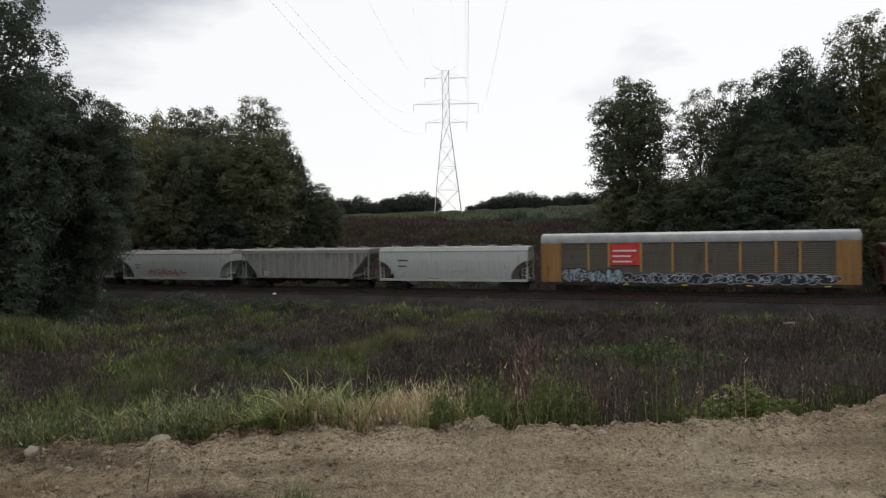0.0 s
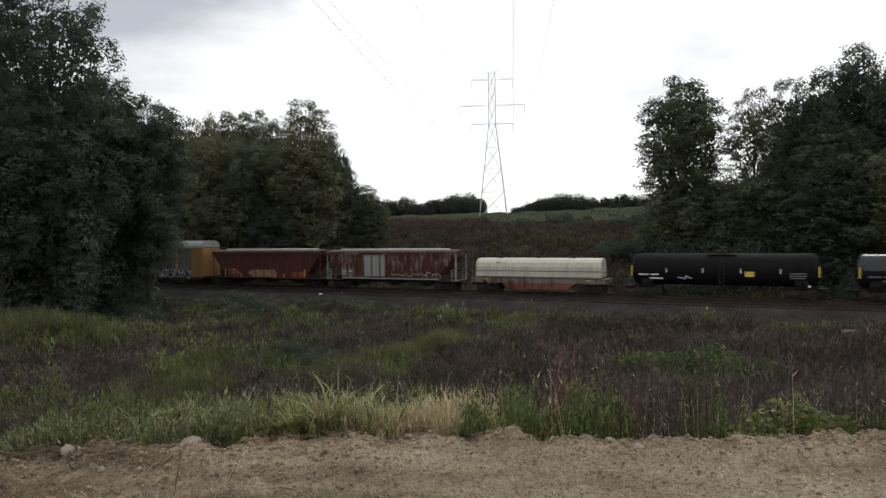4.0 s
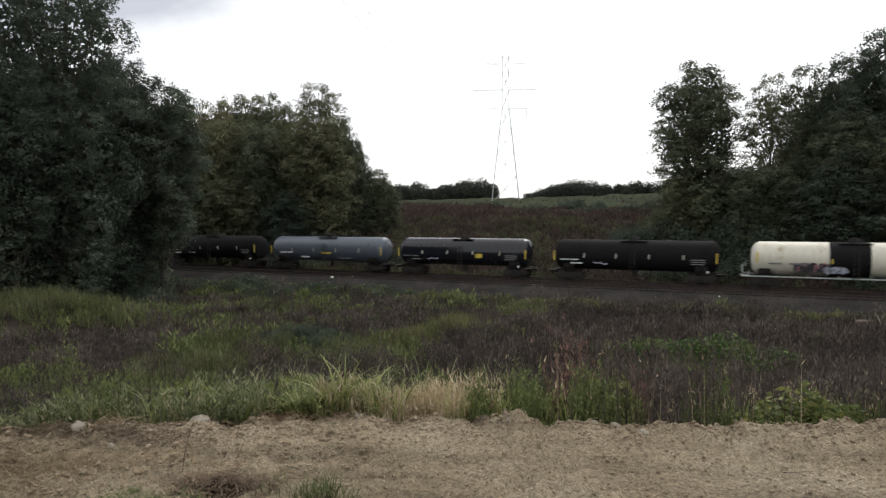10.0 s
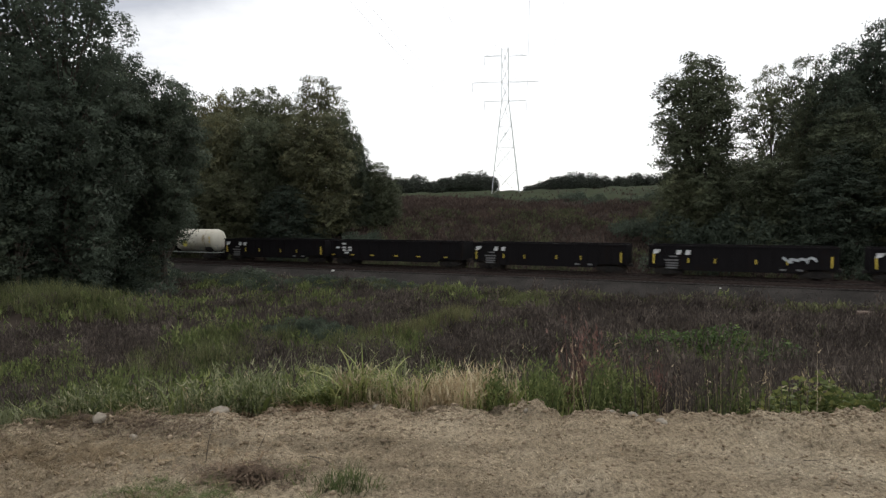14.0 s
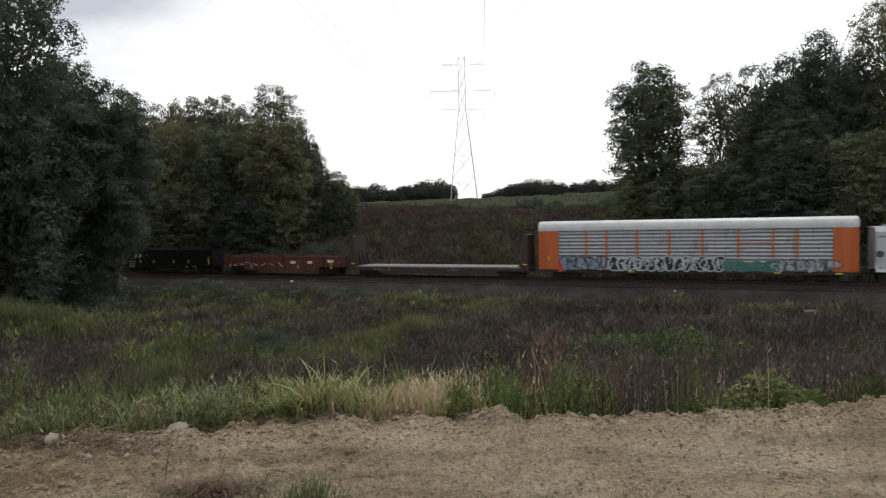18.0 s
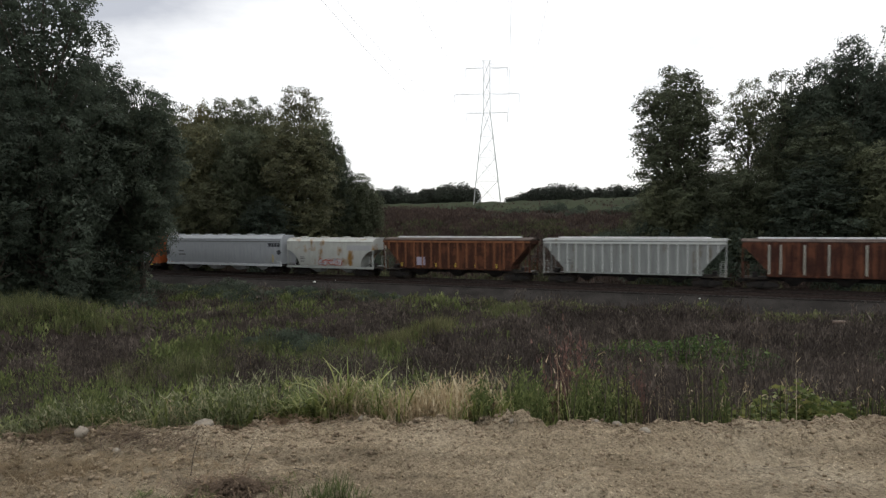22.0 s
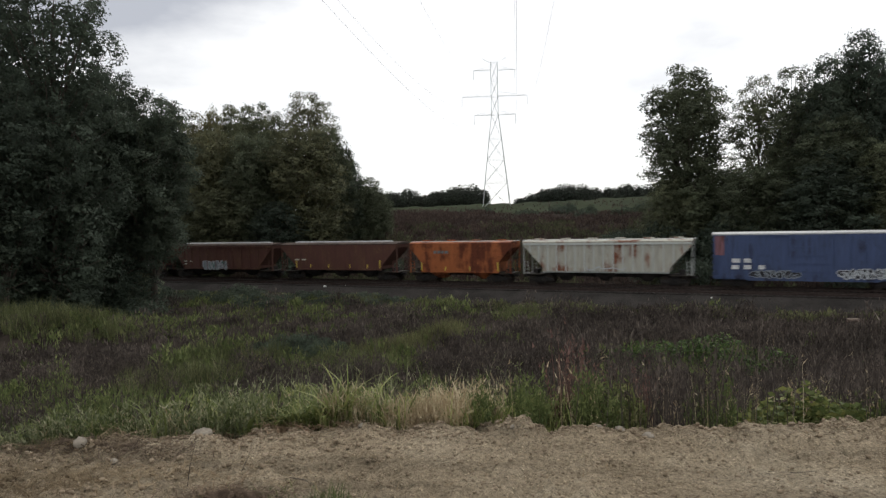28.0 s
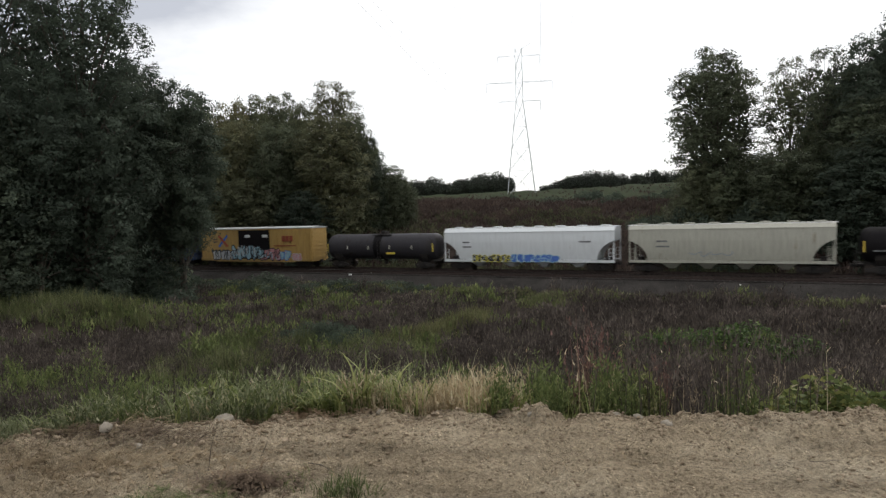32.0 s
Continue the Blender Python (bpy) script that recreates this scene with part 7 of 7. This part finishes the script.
for i in range(22):
    u, q = rs_.uniform(-62, -26), rs_.uniform(10, 17)
    p = at_track(u, q, 0)
    tree(rs_.choice(("scrub_low", "scrub_low", "scrub")), p.x, p.y, (rs_.uniform(0.7, 1.2), rs_.uniform(0.6, 0.95)), rs_.uniform(0, 6), "low dark scrub before the gravel shoulder", "scrub along the track", "bush", "bush")
for x, y, w, h in ((-20, 66.6, 1.0, 0.9), (-17.5, 66.2, 1.1, 1.0), (-15, 66.0, 0.9, 0.8), (-12.6, 65.0, 1.0, 0.9), (-10.4, 64.2, 0.9, 0.7), (-13.2, 40, 0.6, 0.9), (-11.6, 39.4, 0.7, 1.0), (-9.6, 36.6, 0.5, 0.9), (-23, 63, 0.9, 1.1), (30, 50, 0.7, 0.7)):
    tree("scrub_low", x, y, (w, h), x, "low dark scrub in the hollow before the gravel", "scrub along the track", "bush", "bush")
for x, y, w, h in ((19.5, 86, 1.1, 1.3), (22.2, 82.5, 1.3, 1.9), (25.5, 80, 1.4, 1.7), (28.8, 79.5, 1.5, 2.1), (33, 78, 1.5, 2.0), (17.4, 88, 0.9, 0.9)):
    tree("scrub_mid", x, y, (w, h), x, "tall leafy scrub at the foot of the bank", "scrub along the track", "bush", "bush")
for i in range(12):
    a = rs_.uniform(-0.8, -0.58)
    d = rs_.uniform(56, 62)
    tree("scrub", a * d, d, (rs_.uniform(0.9, 1.5), rs_.uniform(0.8, 1.3)), rs_.uniform(0, 6), "dark undergrowth at the edge of the wood", "undergrowth", "bush", "bush")
# tree line on the far ridge
for x, y, w, top in ((-52, 268, 0.8, 20), (-44, 264, 0.7, 19.8), (-36, 262, 0.72, 20.6), (-29, 266, 0.55, 18.2), (-24, 262, 0.6, 19.2), (-17.5, 264, 0.7, 21), (-10, 262, 0.72, 21.8), (-5.5, 261, 0.45, 19.5),
                     (13.5, 262, 0.38, 16.8), (21, 263, 0.5, 19.3), (27, 262, 0.66, 21), (33.5, 264, 0.62, 20.8), (38.5, 262, 0.45, 19.4), (45, 266, 0.36, 19.4), (51, 264, 0.5, 20.4), (56, 266, 0.42, 20), (62, 264, 0.6, 19.6), (70, 266, 0.7, 20.5), (79, 266, 0.8, 21)):
    tree("far_round", x, y, (w * 2.0, (top - 5.1 - land_at(x, y) + 1.0) / TOPS["far_round"]), x, "distant rounded tree on the ridge of the hill", "ridge trees", sink=1.0)
# low shrubs where the field meets the bank
for i in range(30):
    u = rs_.uniform(-34, 42)
    p = at_track(u, -80, 0)
    p = at_track(u, -float(field_edge(p.x, p.y)) + rs_.uniform(-6, 4), 0)
    tree("scrub_low", p.x, p.y, (rs_.uniform(0.35, 0.9), rs_.uniform(0.6, 1.3)), rs_.uniform(0, 6), "small grey-green shrub on the edge of the field", "shrubs by the field", "bush", "bush")

# ---- power line ----
STEEL = surf("galvanised_lattice", (0.5, 0.51, 0.52), (0.62, 0.63, 0.64), 2, rough=0.6, metal=0.3, bump=0)
WIRE = surf("conductor_wire", (0.1, 0.1, 0.105), (0.16, 0.16, 0.165), 2, rough=0.6, metal=0.3, bump=0)
TX, TY, TZ = 1.65, 190.0, 0.0
TZ = land_at(TX, TY) - 1.2
tower = tagged(new("transmission_tower"), "tall grey steel lattice pylon on the hill", "pylon")
tower.matrix_basis = pose(TX, TY, TZ)
LEVELS = [(0, 4.0), (7.5, 3.2), (14, 2.45), (20, 1.8), (26.9, 0.98), (32, 0.97), (36.6, 0.96), (41.6, 0.95)]
for sx in (-1, 1):
    for sy in (-1, 1):
        for (z0, w0), (z1, w1) in zip(LEVELS[:-1], LEVELS[1:]):
            part("leg", Solid().rod((sx * w0, sy * w0, z0 - (0.4 if z0 == 0 else 0)), (sx * w1, sy * w1, z1), 0.1, 4), STEEL, tower)
for (z0, w0), (z1, w1) in zip(LEVELS[:-1], LEVELS[1:]):
    for sy in (-1, 1):
        part("brace", Solid().rod((-w0, sy * w0, z0), (w1, sy * w1, z1), 0.05, 4).rod((w0, sy * w0, z0), (-w1, sy * w1, z1), 0.04, 4).rod((-w1, sy * w1, z1), (w1, sy * w1, z1), 0.045, 4), STEEL, tower)
        part("brace", Solid().rod((sy * w0, -w0, z0), (sy * w1, w1, z1), 0.04, 4).rod((sy * w0, w0, z0), (sy * w1, -w1, z1), 0.04, 4), STEEL, tower)
ARMS = [(26.9, 5.9), (32.2, 9.3), (39.6, 5.9)]
hang = []
for z, w in ARMS:
    for sx in (-1, 1):
        part("cross_arm", Solid().rod((sx * 0.9, -0.9, z), (sx * w, 0, z), 0.05, 4).rod((sx * 0.9, 0.9, z), (sx * w, 0, z), 0.05, 4).rod((sx * 0.9, 0, z + 1.3), (sx * w, 0, z), 0.03, 4).rod((sx * w * 0.55, -0.4, z), (sx * w * 0.5, 0, z + 0.6), 0.04, 4), STEEL, tower)
        part("insulator_string", Solid().rod((sx * w, 0, z - 2.6), (sx * w, 0, z), 0.05, 6), STEEL, tower)
        hang.append((sx * w, z - 2.6))
for sx in (-1, 1):
    part("peak", Solid().rod((sx * 0.95, 0, 41.6), (sx * 3.4, 0, 43.0), 0.04, 4), STEEL, tower)
    hang.append((sx * 3.4, 43.0))
for ox, oz in hang:
    pts = []
    for i in range(33):
        f = i / 32
        sag = 14.5 if oz < 40 else 10.5
        pts.append((TX + ox - 12.2 * f, TY - 320 * f, TZ + oz - 4 * sag * f * (1 - f)))
    r = 0.009 if oz < 40 else 0.005
    s = Solid().add([(x + r * math.cos(1.571 * j), y, z + r * math.sin(1.571 * j)) for x, y, z in pts for j in range(4)],
                    [(4 * i + j, 4 * i + (j + 1) % 4, 4 * i + 4 + (j + 1) % 4, 4 * i + 4 + j) for i in range(32) for j in range(4)])
    tagged(part("power_line", s, WIRE, None), "thin sagging conductor of the power line overhead", "cable", "conductors of the power line")

# ---- stones, clods and litter on the dirt ----
def stone_mesh(name, seed, r, mat, squash=0.65, sub=2):
    bm = bmesh.new()
    bmesh.ops.create_icosphere(bm, subdivisions=sub, radius=1)
    for v_ in bm.verts:
        c = v_.co.copy()
        f = 1 + 0.45 * noise.noise(c * 0.9 + Vector((seed * 7.1, 0, 0))) + 0.22 * noise.noise(c * 2.2 + Vector((0, seed * 3.3, 0)))
        v_.co = Vector((c.x * f * r, c.y * f * r * 0.8, c.z * f * r * squash))
    me = bpy.data.meshes.new(name)
    bm.to_mesh(me)
    bm.free()
    me.materials.append(mat)
    if sub > 1:
        me.polygons.foreach_set("use_smooth", [True] * len(me.polygons))
    return me


for i, (x, y, r, label) in enumerate(((-3.11, 4.86, 0.062, "pale rounded stone lying on the dirt"), (-2.3, 5.2, 0.085, "long pale stone at the edge of the dirt"), (1.26, 5.29, 0.058, "pale brown stone at the edge of the dirt"), (-1.06, 5.49, 0.03, "small white pebble at the dirt edge"), (-2.72, 4.66, 0.034, "small brown stone on the dirt"), (1.06, 5.36, 0.04, "dull grey stone at the edge of the dirt"), (0.9, 5.42, 0.036, "dull grey stone at the edge of the dirt"), (0.21, 5.36, 0.028, "small grey stone in the dirt edge"))):
    ob = new("stone", stone_mesh("stone", i + 1, r * 1.05 if i == 1 else r, ROCK, 0.5 if i == 1 else 0.7))
    ob.matrix_basis = pose(x, y, land_at(x, y) + r * 0.18, 8, -6, 12 + 35 * (i - 1))
    tagged(ob, label, "stone", "stones on the dirt")
CLODS = [stone_mesh("clod", 20 + 3 * i, 1.0, CLOD, 0.62, 1) for i in range(6)]
for me_ in CLODS:
    for v_ in me_.vertices:
        v_.co *= 1 + 0.35 * noise.noise(v_.co * 2.1)
BIG_CLODS = [stone_mesh("clod", 50 + i, 1.0, CLOD, 0.5, 2) for i in range(5)]
for me_ in BIG_CLODS:
    for v_ in me_.vertices:
        v_.co *= 1 + 0.5 * noise.noise(v_.co * 1.7) + 0.3 * noise.noise(v_.co * 4.1)
    me_.polygons.foreach_set("use_smooth", [False] * len(me_.polygons))
rr0 = np.random.RandomState(15)
for i in range(170):
    x = rr0.uniform(-4.2, 5.0)
    y = float(pad_edge(x)) - abs(rr0.normal(0, 0.14)) + 0.02 if i % 8 else rr0.uniform(3.6, 5.4)
    r = 0.01 + 0.03 * rr0.uniform() ** 2
    ob = new("clod", BIG_CLODS[i % 5])
    ob.matrix_basis = pose(x, y, land_at(x, y) + r * 0.2, 0, 0, rr0.uniform(0, 360)) @ Matrix.Diagonal((r, r, r, 1))
    tagged(ob, "crumbly brown clod of earth on the dirt", "clod", "clods on the dirt")
CLOD_V = [np.array([v_.co[:] for v_ in m_.vertices]) for m_ in CLODS]
CLOD_T = [np.array([p_.vertices[:] for p_ in m_.polygons]) for m_ in CLODS]
lumps_v, lumps_t, o = [], [], 0
rr = np.random.RandomState(5)
for i in range(13500):
    x = rr.uniform(-5.5, 6.5) if i < 8600 or i > 9800 else rr.normal(-2.4, 0.9)
    e = float(pad_edge(x))
    y = e - abs(rr.normal(0, 0.3 if i < 8600 else 0.45)) + 0.12 if i % 3 and i < 9800 else rr.uniform(3.2, e)
    r = 0.0035 + 0.017 * rr.uniform() ** 4 + (0.003 if i % 3 else 0) + (0.014 * rr.uniform() ** 2 if 8600 <= i < 9800 else 0)
    co = CLOD_V[i % 6] * r
    a = rr.uniform(0, 6.28)
    co = np.stack([co[:, 0] * np.cos(a) - co[:, 1] * np.sin(a) + x, co[:, 0] * np.sin(a) + co[:, 1] * np.cos(a) + y, co[:, 2] + land_at(x, y) + r * 0.15], 1)
    lumps_v.append(co)
    lumps_t.append(CLOD_T[i % 6] + o)
    o += len(co)
tagged(new("dirt_clods", raw_mesh("dirt_clods", np.concatenate(lumps_v), np.concatenate(lumps_t), CLOD)), "scattered clods and pebbles along the edge of the dirt", "clods", kind="stuff")


def litter(c, cx, cy, sx, sy, length, seed):
    r_ = np.random.RandomState(seed)
    x, y = r_.normal(cx, sx, c), r_.normal(cy, sy, c)
    y = np.minimum(y, pad_edge(x) + 0.15)
    a = r_.uniform(0, 6.28, c)
    l_ = r_.uniform(0.4, 1.0, c) * length
    w_ = r_.uniform(0.003, 0.007, c)
    z = land(x, y) + r_.uniform(0.004, 0.05, c)
    dz = r_.normal(0, 0.12, c) * l_
    ex, ey = np.cos(a) * l_ / 2, np.sin(a) * l_ / 2
    px, py = -np.sin(a) * w_, np.cos(a) * w_
    v = np.stack([np.stack([x - ex + px, y - ey + py, z], 1), np.stack([x - ex - px, y - ey - py, z], 1), np.stack([x + ex, y + ey, z + np.abs(dz)], 1)], 1)
    return v.reshape(-1, 3), np.arange(c * 3).reshape(-1, 3)


RED_STRAW = leafy("russet_straw", [(0.0, (0.15, 0.1, 0.062)), (0.7, (0.28, 0.195, 0.125)), (1.0, (0.42, 0.33, 0.23))], 0.1, 0.85)
stuff("straw_litter", [litter(900, -1.95, 5.55, 0.33, 0.1, 0.22, 1), litter(260, -0.8, 5.75, 0.5, 0.08, 0.16, 2)], RED_STRAW, "russet dead straw lying on the edge of the dirt", "straw")
stuff("dry_straw", [litter(420, -3.0, 4.45, 0.6, 0.1, 0.24, 3), litter(420, -3.45, 5.05, 0.3, 0.12, 0.24, 4), litter(320, -2.4, 4.5, 0.9, 0.4, 0.16, 9), litter(420, 0.8, 4.6, 2.2, 0.6, 0.09, 5)], DULL_STRAW, "pale dry straw scattered over the dirt", "straw")
stuff("dry_mat", [blades(on_land(np.minimum(rng.normal(-3.3, 0.75, 1500), -1.2 + rng.normal(0, 0.4, 1500)), rng.normal(4.1, 0.42, 1500), 0.004), rng.uniform(0.02, 0.09, 1500), np.full(1500, 0.005), rng.uniform(0.5, 2.2, 1500), rng.uniform(0, 6.28, 1500))], DULL_STRAW, "short dry grass mat on the dirt", "dry grass")
def thatch(c, x0, x1, y0, y1, cut):
    x, y = rng.uniform(x0, x1, c), rng.uniform(y0, y1, c)
    ok = (smooth_noise(x, y, 0.8, 81) + 0.6 * smooth_noise(x, y, 0.3, 82) + 1.2 * (1 - (x - x0) / (x1 - x0)) > cut) & (y < pad_edge(x) - 0.05)
    x, y = x[ok], y[ok]
    return blades(on_land(x, y, 0.003), rng.uniform(0.015, 0.075, len(x)), rng.uniform(0.003, 0.007, len(x)), rng.uniform(0.6, 2.6, len(x)), rng.uniform(0, 6.28, len(x)), 0.15, True)


stuff("dry_thatch", [thatch(22000, -4.6, -1.6, 3.3, 4.6, 1.25)], leafy("dry_thatch", [(0.0, (0.13, 0.093, 0.057)), (0.6, (0.25, 0.185, 0.115)), (1.0, (0.4, 0.315, 0.21))], 0.15, 0.85), "matted dry brown grass over the dirt", "dry grass")
stuff("brush_heap", [litter(520, -1.62, 4.05, 0.17, 0.08, 0.2, 6), litter(260, -2.6, 4.85, 0.3, 0.1, 0.2, 7), litter(300, -3.3, 4.95, 0.25, 0.12, 0.22, 8)], leafy("dark_dead_twigs", [(0.0, (0.05, 0.035, 0.024)), (0.7, (0.12, 0.085, 0.06)), (1.0, (0.26, 0.2, 0.14))], 0.05, 0.9), "small heap of dark dead twigs and roots on the dirt", "twigs")
stuff("green_sprouts", [thatch(5200, -2.4, -0.7, 3.5, 4.05, 1.0)], WEED_G, "short green sprouts in the dirt", "grass")
stuff("corner_weeds", [blades(on_land(rng.normal(-4.15, 0.2, 900), rng.normal(4.75, 0.16, 900)), rng.uniform(0.08, 0.3, 900), rng.uniform(0.004, 0.009, 900), rng.uniform(0.3, 1.4, 900), rng.uniform(0, 6.28, 900))], WEED_PALE, "low green and straw-coloured weeds spilling onto the dirt", "weeds")
stuff("dry_tuft", [blades(on_land(rng.normal(-3.55, 0.22, 240), rng.normal(5.45, 0.12, 240)), rng.uniform(0.1, 0.32, 240), np.full(240, 0.007), rng.uniform(0.4, 1.3, 240), rng.uniform(0, 6.28, 240))], RED_STRAW, "dry russet tuft bending over the dirt", "dry grass")
for cx, cy, c, hh, lab in ((-0.95, 3.95, 260, 0.17, "small green grass tuft growing out of the dirt"), (-1.35, 4.1, 60, 0.12, "thin green tuft in the dirt"), (-1.75, 4.2, 40, 0.2, "sparse brown weed sprig in the dirt")):
    v, t = blades(on_land(rng.normal(cx, 0.09, c), rng.normal(cy, 0.06, c)), rng.uniform(0.4, 1, c) * hh, np.full(c, 0.006), rng.uniform(0.3, 1.2, c), rng.uniform(0, 6.28, c))
    tagged(new("grass_tuft", raw_mesh("grass_tuft", v, t, WEED_G if "green" in lab else RED_STRAW)), lab, "grass tuft", kind="stuff")
for pts, lab in ((((-2.02, 4.35, 0), (-2.0, 4.36, 0.16), (-1.96, 4.36, 0.3)), "thin dead stalk standing in the dirt"), (((-1.32, 4.4, 0.01), (-1.2, 4.32, 0.07), (-1.02, 4.2, 0.05)), "bent dead twig on the dirt"), (((-1.72, 4.55, 0.0), (-1.66, 4.5, 0.12), (-1.62, 4.46, 0.2)), "thin dead stalk leaning from the dirt"), (((1.9, 4.62, 0.01), (2.06, 4.58, 0.02), (2.22, 4.6, 0.015)), "dark twig lying on the dirt")):
    s = Solid()
    g = [(x, y, land_at(x, y) + z) for x, y, z in pts]
    s.rod(g[0], g[1], 0.0028, 5).rod(g[1], g[2], 0.0026, 5, 0.001)
    tagged(part("twig", s, BARK, None), lab, "twig")

# loose stones on the gravel shoulder, white scraps and a log by the track
sv, st, o = [], [], 0
for i in range(2600):
    u, q = rr.uniform(-60, 62), rr.uniform(5.6, 9.2)
    p = at_track(u, q, 0)
    z = RAIL_Z - 0.2 - max(0.0, (q - 5.75)) * 0.327 if q < 8.9 else land_at(p.x, p.y)
    r = rr.uniform(0.02, 0.05)
    co = CLOD_V[i % 6] * r + np.array([p.x, p.y, z + r * 0.3])
    sv.append(co)
    st.append(CLOD_T[i % 6] + o)
    o += len(co)
tagged(new("loose_gravel", raw_mesh("loose_gravel", np.concatenate(sv), np.concatenate(st), BALLAST)), "loose crushed stones on the gravel shoulder", "gravel", kind="stuff")
WHITE_SCRAP = surf("white_scrap", (0.6, 0.6, 0.58), (0.75, 0.75, 0.72), 3, rough=0.7)
for u, q, r in ((-17.6, 6.1, 0.2), (-15.6, 4.8, 0.14), (22.4, 6.4, 0.1)):
    p = at_track(u, q, RAIL_Z - 0.2 - max(0, q - 5.75) * 0.327)
    ob = new("white_scrap", stone_mesh("white_scrap", int(abs(u)), r, WHITE_SCRAP, 0.6, 1))
    ob.matrix_basis = pose(p.x, p.y, p.z + r * 0.4, 0, 0, 20)
    tagged(ob, "small white scrap lying beside the track", "litter", "white scraps")
p = Vector((23.6, 44.6, 0))
s = Solid().rod((-0.42, 0, 0.15), (0.45, 0.08, 0.18), 0.13, 9, 0.11)
ob = part("log", s, surf("pale_log_wood", (0.14, 0.1, 0.08), (0.22, 0.17, 0.135), 4, (0.5, 3, 3)), None)
ob.matrix_basis = pose(p.x, p.y, land_at(p.x, p.y) + 0.55, 0, 0, -12)
tagged(ob, "short cut log lying on the weeds", "log")


# ---- what moves: the train runs along the far track, gaining a little speed ----
def motions():
    for car, u in CARS:
        rows = []
        for t in range(0, 33):
            at = u - 19.454 * t - 0.0315 * t * t
            p = at_track(at, 0.0, RAIL_Z)
            rows.append((t, pose(p.x, p.y, p.z, 0, 0, math.degrees(HEADING))))
        walk(car, rows)


motions()
